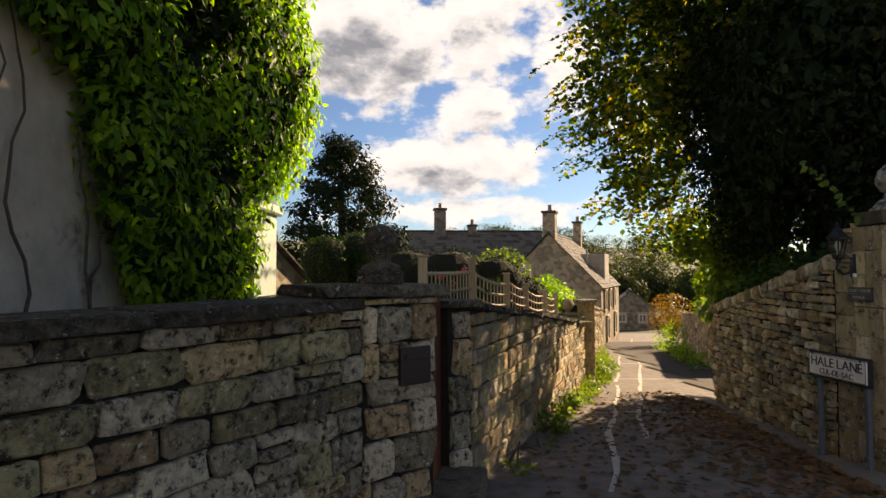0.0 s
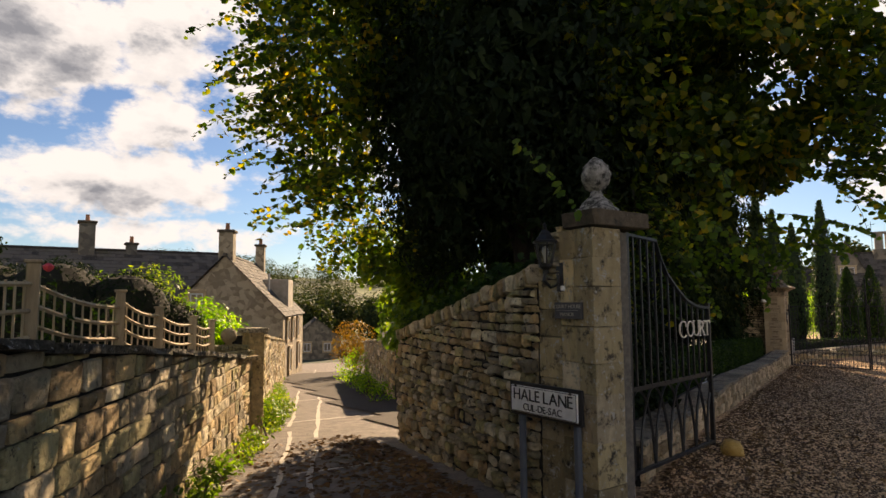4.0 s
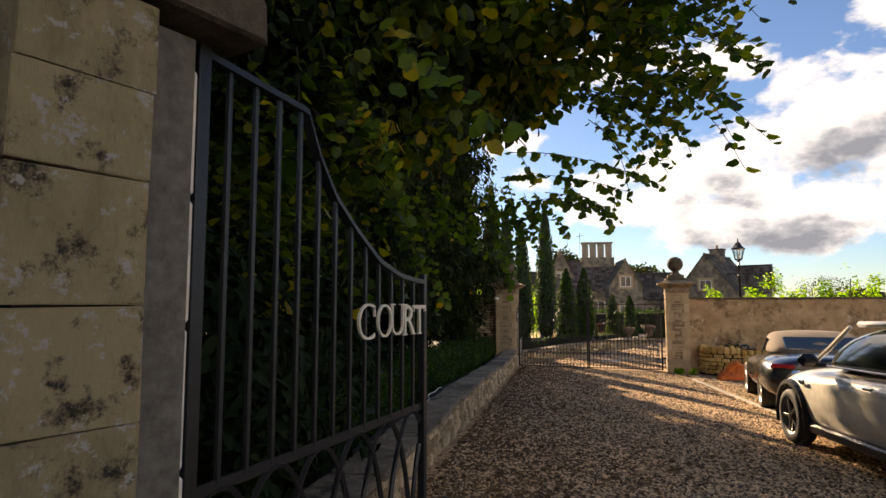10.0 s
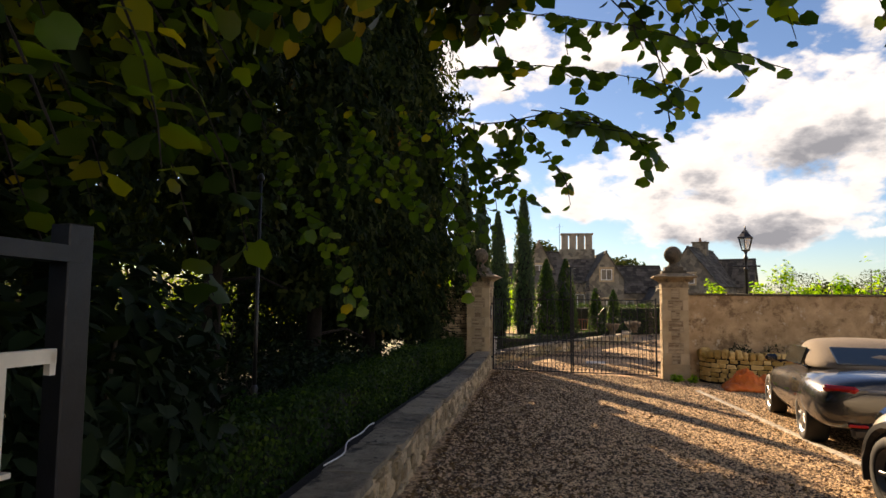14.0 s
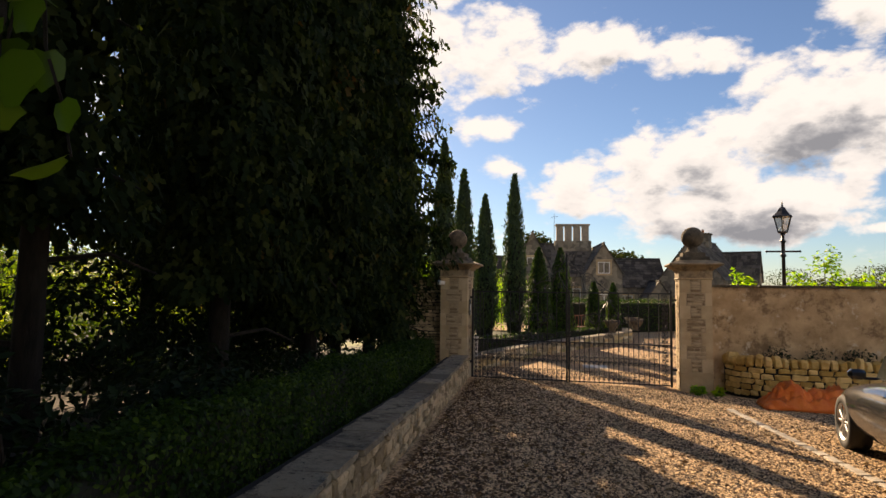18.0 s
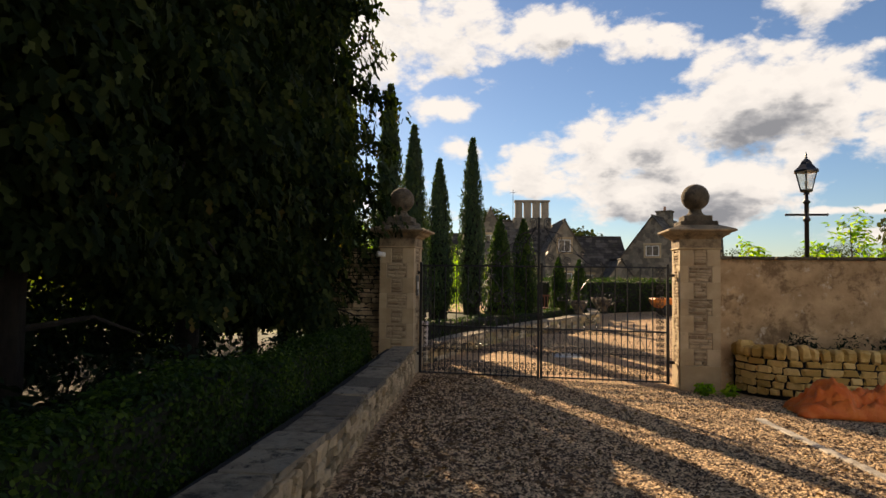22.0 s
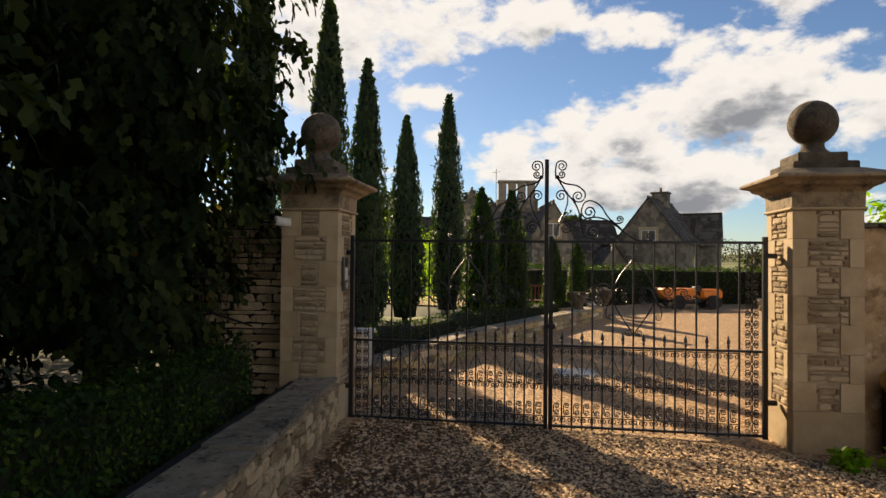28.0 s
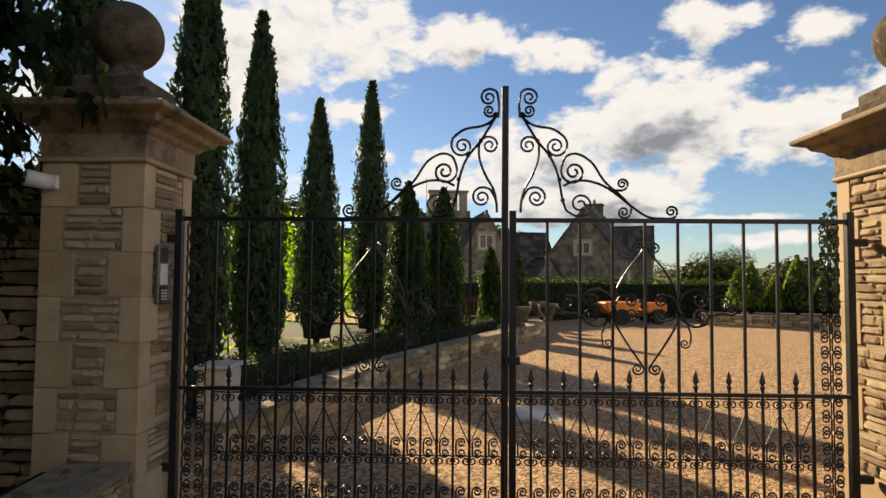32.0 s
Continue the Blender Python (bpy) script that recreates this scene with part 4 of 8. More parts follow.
# ---- gate pier of the lane corner ----
def corner_pier():
    c = Vector((4.307, 5.842, 0))
    t = thing("gate_pier", "weathered ashlar gate pier with flat cap at the lane corner", "gate pier", Matrix.Translation((c.x, c.y, -0.5)) @ Matrix.Rotation(radians(3.6), 4, "Z"))
    part("core", block((0.44, 0.30, 2.5), (0.27, 0.21, 1.25)), M["mortar"], t)
    r = random.Random(3)
    forms = stone_meshes("ashlar_block", M["ashlar_old"], 10, 0.010, 0.014)
    z = 0.0
    for h in (0.42, 0.35, 0.38, 0.25, 0.30, 0.33, 0.24, 0.26):
        top = min(2.52, z + h)
        k = r.uniform(0.17, 0.24)
        put("ashlar_block", r.choice(forms), t, Matrix.Translation((0.167 + r.uniform(-0.006, 0.006), k / 2, (z + top) / 2)) @ Matrix.Diagonal((0.335, k, top - z - 0.003, 1)))
        put("ashlar_block", r.choice(forms), t, Matrix.Translation((0.172, (k + 0.40) / 2, (z + top) / 2)) @ Matrix.Diagonal((0.32, 0.39 - k, top - z - 0.004, 1)))
        z = top
    z = 0.0
    for h in (0.40, 0.30, 0.24, 0.30, 0.36, 0.24, 0.26):
        top = min(2.1, z + h)
        put("ashlar_block", r.choice(forms), t, Matrix.Translation((0.16 + r.uniform(-0.01, 0.01), 0.575, (z + top) / 2)) @ Matrix.Diagonal((0.29, 0.35 + r.uniform(-0.02, 0.02), top - z - 0.005, 1)))
        z = top
    thin = stone_meshes("rubble_course", M["ashlar_old"], 8, 0.10, 0.16)
    for k in range(9):
        y = 0.38
        end = 0.38 + 0.22 * (1 - (k / 9) ** 2)
        while y < end:
            w = r.uniform(0.10, 0.20)
            put("rubble_course", r.choice(thin), t, Matrix.Translation((0.16 + r.uniform(-0.03, 0.02), y + w / 2, 2.13 + 0.052 * k)) @ Matrix.Diagonal((0.28, w, 0.052, 1)))
            y += w
    z = 0.0
    for h in (0.38, 0.44, 0.40, 0.42, 0.38, 0.40):
        part("reveal_block", block((0.17, 0.32, h - 0.012), (0.425 + r.uniform(-0.004, 0.004), 0.23 + r.uniform(-0.004, 0.004), z + h / 2), 0.012), M["white_strip"], t, "flaking cream painted reveal stone")
        z += h
    cap = stone_meshes("cap_slab", M["cap"], 1, 0.02, 0.05)[0]
    put("cap", cap, t, Matrix.Translation((0.335, 0.15, 2.60)) @ Matrix.Diagonal((0.69, 0.40, 0.14, 1)), "mossy overhanging cap stone")
    return t


M["white_strip"] = surface("flaking_white_paint", (0.60, 0.54, 0.45), (0.80, 0.74, 0.64), 5, 0.85, 0.6, c3=(0.24, 0.20, 0.15), scale3=5, cut3=0.56, obj=0.3)
corner_pier()


# ---- far gate piers ----
def gate_pier(at, base, label):
    ang = math.atan2(GU.y, GU.x)
    t = thing("gate_pier", label, "gate pier", Matrix.Translation((at.x, at.y, base)) @ Matrix.Rotation(ang, 4, "Z"), group="far gate piers")
    H, a = 1.48 - base, 0.31
    part("shaft", block((2 * a - 0.03, 2 * a - 0.03, H), (0, 0, H / 2), 0.004), M["pier_mortar"], t)
    part("plinth", block((2 * a + 0.006, 2 * a + 0.006, 0.42), (0, 0, 0.21), 0.008), M["ashlar"], t)
    q = stone_meshes("quoin", M["ashlar"], 4, 0.004, 0.010)
    small = stone_meshes("walling_stone", M["pier_rubble"], 8, 0.10, 0.16)
    r = random.Random(label)
    z, n = 0.42, 0
    step = (H - 0.42) / 7
    for n in range(7):
        z, h = 0.42 + n * step, step
        for sx in (-1, 1):
            for sy in (-1, 1):
                w, d = (0.205, 0.125) if n % 2 == 0 else (0.125, 0.205)
                put("quoin", r.choice(q), t, Matrix.Translation((sx * (a - w / 2), sy * (a - d / 2), z + h / 2)) @ Matrix.Diagonal((w, d, h - 0.004, 1)))
        zz = z + 0.012
        while zz < z + h - 0.03:
            hh = min(r.uniform(0.035, 0.07), z + h - zz)
            for face in range(4):
                half = a - (0.205 if (n + face) % 2 == 0 else 0.125) - 0.006
                s = -half
                while s < half - 0.03:
                    w = min(r.uniform(0.09, 0.30), half - s)
                    m = Matrix.Rotation(face * math.pi / 2, 4, "Z") @ Matrix.Translation((s + w / 2, -a + 0.022 + r.uniform(-0.006, 0.004), zz + hh / 2)) @ Matrix.Diagonal((w - 0.012, 0.05, hh - 0.014, 1))
                    put("walling_stone", r.choice(small), t, m)
                    s += w
            zz += hh
    part("necking", block((2 * a + 0.05, 2 * a + 0.05, 0.03), (0, 0, H + 0.015), 0.010), M["ashlar"], t)
    prof = [(0.318, 0.03), (0.322, 0.17), (0.345, 0.185), (0.365, 0.21), (0.42, 0.235), (0.44, 0.265), (0.50, 0.285), (0.515, 0.295), (0.515, 0.32), (0.46, 0.345), (0.31, 0.40)]
    bm = bmesh.new()
    rings = []
    for rr, z in prof:
        rings.append([bm.verts.new((sx * rr, sy * rr, H + z)) for sx, sy in ((-1, -1), (1, -1), (1, 1), (-1, 1))])
    for lo, hi in zip(rings, rings[1:]):
        for i in range(4):
            bm.faces.new((lo[i], lo[(i + 1) % 4], hi[(i + 1) % 4], hi[i]))
    bm.faces.new(rings[0][::-1]), bm.faces.new(rings[-1])
    bmesh.ops.bevel(bm, geom=[e for e in bm.edges], offset=0.004, segments=1, affect="EDGES")
    part("cornice", bm, M["ashlar_cap"], t, "moulded overhanging cornice, weathered dark on top")
    part("ball_base", block((0.58, 0.58, 0.09), (0, 0, H + 0.425), 0.012), M["cap"], t)
    part("ball_step", block((0.44, 0.44, 0.10), (0, 0, H + 0.515), 0.012), M["cap"], t)
    ball = [(0.19, 0.0), (0.15, 0.02), (0.115, 0.05), (0.10, 0.085), (0.10, 0.11)] + [(0.222 * math.sin(v), 0.318 - 0.222 * math.cos(v)) for v in np.linspace(0.47, 3.1, 18)]
    part("ball", lathe(ball, 32, (0, 0, H + 0.565)), M["cap"], t, "lichened stone ball finial", smooth=True)
    return t


M["pier_mortar"] = surface("lime_mortar", (0.30, 0.235, 0.15), (0.44, 0.355, 0.24), 14, 0.95, 0.5)
M["pier_rubble"] = surface("pier_rubble", (0.24, 0.175, 0.105), (0.47, 0.37, 0.24), 8, 0.9, 0.7, obj=0.8, c3=(0.14, 0.10, 0.07), scale3=6, cut3=0.6)
M["ashlar_cap"] = surface("cornice_stone", (0.22, 0.165, 0.10), (0.40, 0.31, 0.195), 3, 0.85, 0.5, c3=(0.075, 0.058, 0.04), scale3=3.5, cut3=0.48, soft3=0.16)
gate_pier(PL, -0.80, "golden ashlar gate pier with ball finial under dark conifers")
gate_pier(PR, -0.82, "golden ashlar gate pier with ball finial beside rendered wall")


# ---- trees, hedges and shrubs ----
def limb_tree(t, base, height, r0, limbs, seed, lean=(0, 0)):
    """A tapered trunk with limbs, in the thing's own space."""
    r = random.Random(seed)
    b = Vector(base)
    pts = [b + Vector((lean[0] * k / 6 + r.uniform(-0.05, 0.05), lean[1] * k / 6 + r.uniform(-0.05, 0.05), height * k / 6)) for k in range(7)]
    trunk = part("trunk", tube_into(bmesh.new(), pts, r0, r0 * 0.35, 9), M["bark"], t, "", smooth=True)
    for target, w in limbs:
        q = Vector(target)
        s = pts[r.randint(2, 5)]
        mid = (s + q) / 2 + Vector((r.uniform(-0.3, 0.3), r.uniform(-0.3, 0.3), r.uniform(0.1, 0.5)))
        part("limb", tube_into(bmesh.new(), [s, s.lerp(mid, 0.6), mid, mid.lerp(q, 0.6), q], w, w * 0.25, 6), M["bark"], t, smooth=True)
    return trunk


def sprays(starts, n_leaves, length, size, droop=0.6, seed=1):
    """Hanging twigs: their leaf points with facing and pointing ways, and the twig lines."""
    r = random.Random(seed)
    P, N, T, lines = [], [], [], []
    for (s, d) in starts:
        d = Vector(d).normalized()
        p = Vector(s)
        line = [p.copy()]
        ln = length * r.uniform(0.6, 1.3)
        k = max(4, int(n_leaves * r.uniform(0.7, 1.3)))
        side = d.cross(Vector((0, 0, 1)))
        if side.length < 0.1:
            side = Vector((1, 0, 0))
        side.normalize()
        for i in range(k):
            d = (d + Vector((r.uniform(-0.1, 0.1), r.uniform(-0.1, 0.1), -droop * ln / k))).normalized()
            p = p + d * ln / k
            line.append(p.copy())
            sg = 1 if i % 2 else -1
            tp = d * 0.5 + side * sg * 0.8 + Vector((0, 0, -0.5))
            P.append(p + side * sg * 0.02)
            N.append(Vector((r.uniform(-0.6, 0.6), r.uniform(-0.6, 0.6), 0.7)))
            T.append(tp)
        lines.append(line)
    return np.array(P), np.array(N), np.array(T), lines


SPRAYS = [  # twig root and tip of the low sprays over the drive
    ((8.34, 8.31, 2.3), (8.44, 8.06, 1.64)), ((8.62, 8.25, 1.76), (8.80, 7.92, 1.15)), ((9.14, 7.97, 2.56), (9.11, 7.79, 1.78)), ((9.09, 7.67, 2.46), (9.13, 7.45, 1.43)), ((9.22, 7.48, 2.48), (9.18, 7.35, 1.65)), ((9.41, 7.41, 2.38), (9.38, 7.23, 1.71)), ((9.09, 7.12, 2.31), (9.16, 6.81, 1.91)), ((8.97, 6.92, 2.27), (9.21, 6.37, 2.06)), ((9.2, 6.86, 2.34), (9.33, 6.46, 2.08)), ((8.99, 8.37, 2.61), (9.01, 8.1, 1.93)), ((8.73, 8.37, 2.5), (8.76, 8.11, 1.81)), ((9.17, 8.32, 2.47), (9.17, 8.04, 1.91)), ((8.99, 7.45, 2.35), (9.05, 7.16, 1.88)), ((6.36, 6.84, 2.45), (6.39, 6.55, 2.01)), ((8.25, 6.69, 3.23), (8.7, 5.66, 2.45)), ((8.28, 6.93, 2.52), (8.67, 5.91, 2.24)), ((8.45, 7.09, 2.35), (8.8, 6.08, 2.16)), ((8.72, 7.11, 2.16), (8.92, 6.28, 2.0)), ((8.03, 6.64, 3.15), (8.55, 5.48, 2.85)), ((3.55, 5.89, 2.68), (3.81, 5.43, 2.02)), ((5.14, 5.7, 2.71), (5.25, 5.22, 2.45)), ((5.42, 5.79, 2.28), (5.55, 5.32, 1.78)),
]


def low_spray(t, a, e, seed):
    """One drooping leafy twig with side shoots, from its root to its tip."""
    r = random.Random(seed)
    P, N, T, lines = [], [], [], []
    d0 = e - a
    def run(p0, p1, step, sag):
        ln = (p1 - p0).length
        k = max(3, int(ln / step))
        mid = (p0 + p1) / 2 + Vector((0, 0, sag * ln))
        line = []
        for i in range(k + 1):
            u = i / k
            q = p0 * (1 - u) ** 2 + mid * 2 * u * (1 - u) + p1 * u * u + Vector((r.uniform(-1, 1), r.uniform(-1, 1), 0)) * 0.012
            line.append(q)
            if i:
                sd_ = Vector((r.uniform(-1, 1), r.uniform(-1, 1), 0)).normalized()
                P.append(q)
                N.append(Vector((-0.75, -0.45, 0.45)) + Vector((r.uniform(-0.5, 0.5), r.uniform(-0.5, 0.5), r.uniform(-0.3, 0.4))))
                T.append(sd_ * 0.7 + Vector((0, 0, -0.8)))
        lines.append(line)
        return line
    main = run(a, e, 0.042, 0.12)
    for q in main[2:-1:3] if a.x > 4.0 else ():
        run(q, q + d0.normalized() * r.uniform(0.05, 0.22) + Vector((r.uniform(-0.18, 0.18), r.uniform(-0.18, 0.18), r.uniform(-0.16, 0.02))), 0.05, 0.1)
    foliage = leaf_cloud("hanging_spray", np.array(P), 0.06, M["leaf_spray"], t, LEAF_LIME, np.array(N), np.array(T), 0.22, 0.4, kind="stuff")
    bm = bmesh.new()
    for ln in lines:
        tube_into(bm, ln, 0.004, 0.002, 4)
    part("twig", bm, M["bark"], foliage)


ang = np.linspace(0, 2 * np.pi, 13)[:-1]
LEAF_LIME = (np.array([(0, 0.45, 0.05)] + [(0.47 * math.sin(q) * (1 + 0.06 * (-1) ** k), 0.48 - (0.52 if k else 0.36) * math.cos(q) + (0.16 if k == 6 else 0), 0.07 * math.cos(2 * q) - 0.02) for k, q in enumerate(ang)]), [(0, 1 + k, 1 + (k + 1) % 12) for k in range(12)])
# Lighter copy of the lime leaf colour, with sunlight put into it.
M["leaf_spray"] = leaf_mat("sunlit_lime_leaf", [(0.0, (0.022, 0.050, 0.006)), (0.45, (0.055, 0.105, 0.010)), (0.74, (0.11, 0.16, 0.014)), (0.88, (0.42, 0.30, 0.018)), (1.0, (0.36, 0.17, 0.015))], 0.5, 0.4, 2.5)


def lime_tree():
    t = thing("lime_tree", "tall spreading lime tree, dark green leaves turning autumn yellow", "tree")
    limb_tree(t, (7.2, 10.4, -0.3), 8.0, 0.34, [((4.0, 11.8, 5.6), 0.12), ((5.2, 8.4, 4.8), 0.12), ((8.2, 7.6, 4.6), 0.13), ((9.3, 6.6, 4.0), 0.10), ((10, 11, 6), 0.12), ((6, 13, 4.5), 0.1), ((3.2, 12.2, 4.4), 0.06)], 4)
    blobs = [(7.4, 10.9, 7.8, 3.8, 3.6, 3.8), (4.0, 11.6, 5.6, 1.1, 1.5, 2.8), (5.4, 8.2, 6.6, 1.9, 1.7, 1.5), (7.6, 7.9, 4.8, 2.0, 1.9, 2.4), (8.4, 6.7, 4.4, 1.4, 1.2, 1.5), (9.3, 9.4, 6.0, 1.3, 1.4, 2.2), (9.1, 7.5, 3.6, 0.6, 0.7, 0.7)]
    p, d = crown(blobs, 67000, 0.55, -0.2, 1.9)
    ok = ~((p[:, 0] < 4.9) & (p[:, 1] < 7.2) & (p[:, 2] < 2.75)) & (p[:, 2] > 2.2)
    leaf_cloud("crown", p[ok], 0.105, M["leaf_lime"], t, LEAF_BROAD, d[ok] * 0.5 + np.array([0, 0, 0.5]), np.array([0, 0, -0.9]), 0.6)
    # ragged outline: twigs standing out over the lane and hanging over the drive
    r = random.Random(8)
    starts = []
    for _ in range(190):
        z = r.uniform(2.7, 8.6)
        y = r.uniform(9.4, 13.0)
        starts.append(((2.95 + 0.25 * abs(z - 5.6) + r.uniform(-0.3, 0.6), y, z), (-0.8, r.uniform(-0.5, 0.3), r.uniform(-0.3, 0.2))))
    for _ in range(115):
        a = r.uniform(0.05, 1.3)
        starts.append(((7.9 + 1.7 * math.sin(a) * r.uniform(0.7, 1.0), 7.0 - 1.5 * math.cos(a) * r.uniform(0.7, 1.0), r.uniform(2.9, 5.4)), (math.sin(a) * 0.8, -math.cos(a) * 0.8, r.uniform(-0.4, 0.1))))
    for _ in range(60):
        x = r.uniform(5.9, 7.2)
        starts.append(((x, 6.6 + 0.47 * (x - 5.4) + r.uniform(0.0, 1.3), r.uniform(1.9, 3.2)), (r.uniform(-0.2, 0.5), r.uniform(-0.6, -0.1), -0.6)))
    for _ in range(70):
        starts.append(((r.uniform(3.9, 6.0), r.uniform(10.6, 13.2), r.uniform(2.6, 3.6)), (r.uniform(-0.6, 0.3), r.uniform(-0.6, 0.2), -0.5)))
    P, N, T, lines = sprays(starts, 17, 0.95, 0.1, 0.75, 3)
    leaf_cloud("hanging_foliage", P, 0.085, M["leaf_lime"], t, LEAF_LIME, N, T, 0.28)
    bm = bmesh.new()
    for ln in lines:
        tube_into(bm, ln[::3] + [ln[-1]], 0.005, 0.002, 4)
    tagged(part("twig_mass", bm, M["bark"], t), kind="stuff")
    for k, (a, e) in enumerate(SPRAYS):
        low_spray(t, Vector(a), Vector(e), 60 + k)


lime_tree()


# Added near-black evergreen; its colour stands for the shade inside the lime crown.
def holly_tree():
    t = thing("holly_tree", "near-black evergreen added as shade inside the lime crown", "tree")
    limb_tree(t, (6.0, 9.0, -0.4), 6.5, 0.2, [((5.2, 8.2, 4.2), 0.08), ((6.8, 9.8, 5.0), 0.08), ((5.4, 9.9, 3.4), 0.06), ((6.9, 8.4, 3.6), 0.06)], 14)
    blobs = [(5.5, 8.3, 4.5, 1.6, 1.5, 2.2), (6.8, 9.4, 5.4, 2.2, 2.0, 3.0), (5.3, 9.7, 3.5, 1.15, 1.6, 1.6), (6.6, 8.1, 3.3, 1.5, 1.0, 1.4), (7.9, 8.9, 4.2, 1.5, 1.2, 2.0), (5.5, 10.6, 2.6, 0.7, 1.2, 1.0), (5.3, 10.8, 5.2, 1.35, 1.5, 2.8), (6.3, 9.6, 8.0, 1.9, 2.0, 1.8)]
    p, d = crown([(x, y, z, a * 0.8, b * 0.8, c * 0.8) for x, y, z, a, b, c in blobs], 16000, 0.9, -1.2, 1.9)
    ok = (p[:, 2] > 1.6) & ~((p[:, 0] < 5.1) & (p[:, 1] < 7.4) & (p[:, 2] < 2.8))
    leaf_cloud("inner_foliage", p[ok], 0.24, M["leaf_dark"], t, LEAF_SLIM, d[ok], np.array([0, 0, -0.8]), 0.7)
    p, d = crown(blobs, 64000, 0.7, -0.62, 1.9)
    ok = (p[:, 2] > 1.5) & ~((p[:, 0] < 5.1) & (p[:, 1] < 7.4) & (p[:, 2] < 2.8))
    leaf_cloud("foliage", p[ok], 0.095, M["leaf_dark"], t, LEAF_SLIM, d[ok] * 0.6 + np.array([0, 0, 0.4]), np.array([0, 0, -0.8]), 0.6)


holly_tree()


def lane_shrub():
    t = thing("overhanging_shrub", "sunlit yellow-green shrub spilling over the rubble wall", "shrub")
    part("stem", tube_into(bmesh.new(), [(6.2, 12.2, -0.9), (6.0, 12.3, 0.4), (5.9, 12.2, 1.6)], 0.07, 0.03), M["bark"], t)
    p, d = crown([(6.4, 13.0, 1.2, 0.9, 1.1, 1.0), (5.75, 11.9, 1.0, 0.5, 0.8, 0.7), (6.4, 12.2, 1.9, 0.9, 0.8, 0.9), (5.4, 12.6, 2.3, 0.8, 0.9, 0.6)], 8000, 0.6, -0.2, 2.0)
    leaf_cloud("foliage", p, 0.10, M["leaf_bright"], t, LEAF_BROAD, d + np.array([0, 0, 0.4]), None, 0.6)


lane_shrub()


def ivy_on_wall():
    t = thing("ivy", "dark ivy hanging over the rubble wall top", "ivy")
    r = np.random.default_rng(3)
    s = r.uniform(0.15, 1, 2600)
    x, y = W4A[0] + (W4B[0] - W4A[0]) * s, W4A[1] + (W4B[1] - W4A[1]) * s
    z = 1.62 - 0.78 * s + r.normal(0, 0.10, 2600) + 0.10
    p = np.stack([x + r.uniform(0.0, 0.5, 2600), y, z + 0.1 * r.uniform(0, 1, 2600)], 1)
    leaf_cloud("leaves", p, 0.075, M["leaf_box"], t, LEAF_BROAD, np.array([-0.5, -0.2, 0.7]), None, 0.6)


ivy_on_wall()


def conifer(at, base, top, rad, low, seed, count=9000, label="tall dark conifer with drooping sprays of foliage"):
    t = thing("conifer", label, "conifer", group="conifers behind the hedge")
    x, y = at
    r = np.random.default_rng(seed)
    part("trunk", tube_into(bmesh.new(), [(x, y, base), (x + 0.06, y, (base + top) * 0.4), (x, y + 0.05, top)], 0.15, 0.04, 8), M["bark"], t, smooth=True)
    h = r.uniform(0, 1, count) ** 1.25
    z = low + (top - low) * h
    a = r.uniform(0, 2 * np.pi, count)
    prof = np.minimum(1.0, 0.55 + 2.2 * h) * (1 - h) ** 0.55
    lob = 1 + 0.22 * np.sin(3 * a + z * 2.3) + 0.15 * np.sin(7 * a - z * 4.1) + 0.1 * np.sin(z * 9)
    rr = rad * prof * lob * (1 - 0.65 * r.uniform(0, 1, count) ** 2)
    p = np.stack([x + rr * np.cos(a), y + rr * np.sin(a), z - 0.35 * rr / rad], 1)
    # drooping branch ends stand out of the column
    tips = r.uniform(0, 1, (90, 2))
    who, far = r.integers(0, 90, count), r.uniform(0, 1, count) < 0.26
    ha, hz = tips[who, 0] * 2 * np.pi, tips[who, 1]
    reach = rad * np.minimum(1.0, 0.55 + 2.2 * hz) * (1 - hz) ** 0.55 * (0.55 + 0.75 * r.uniform(0, 1, count))
    q = np.stack([x + reach * np.cos(ha) + r.normal(0, 0.09, count), y + reach * np.sin(ha) + r.normal(0, 0.09, count), low + (top - low) * hz - 0.30 * (reach / rad) ** 2 + r.normal(0, 0.07, count)], 1)
    p[far] = q[far]
    keep = (lumps(p, 2.6) > -0.62) | far
    out = np.stack([np.cos(a), np.sin(a), 0.25 + 0 * a], 1)
    leaf_cloud("foliage", p[keep], 0.155, M["leaf_conifer"], t, LEAF_SPRAY, out[keep] * 0.9, out[keep] * 0.5 + np.array([0, 0, -1.0]), 0.42)
    m = count // 3
    hi, ai = r.uniform(0, 1, m), r.uniform(0, 2 * np.pi, m)
    ri = rad * np.minimum(1.0, 0.55 + 2.2 * hi) * (1 - hi) ** 0.55 * r.uniform(0.1, 0.62, m)
    inner = np.stack([x + ri * np.cos(ai), y + ri * np.sin(ai), low + 0.2 + (top - low) * hi], 1)
    leaf_cloud("inner_foliage", inner, 0.34, M["leaf_conifer"], t, LEAF_SPRAY, np.stack([np.cos(ai), np.sin(ai), 0 * ai], 1), np.array([0, 0, -1.0]), 0.5)
    rnd = random.Random(seed)
    for k in range(9):
        zz = base + 1.0 + (top - base) * 0.6 * k / 9
        aa = rnd.uniform(0, 6.28)
        q = rad * 0.75 * (1 - k / 20)
        part("branch", tube_into(bmesh.new(), [(x, y, zz), (x + q * 0.6 * math.cos(aa), y + q * 0.6 * math.sin(aa), zz + 0.1), (x + q * math.cos(aa), y + q * math.sin(aa), zz - 0.1)], 0.035, 0.01, 5), M["bark"], t)


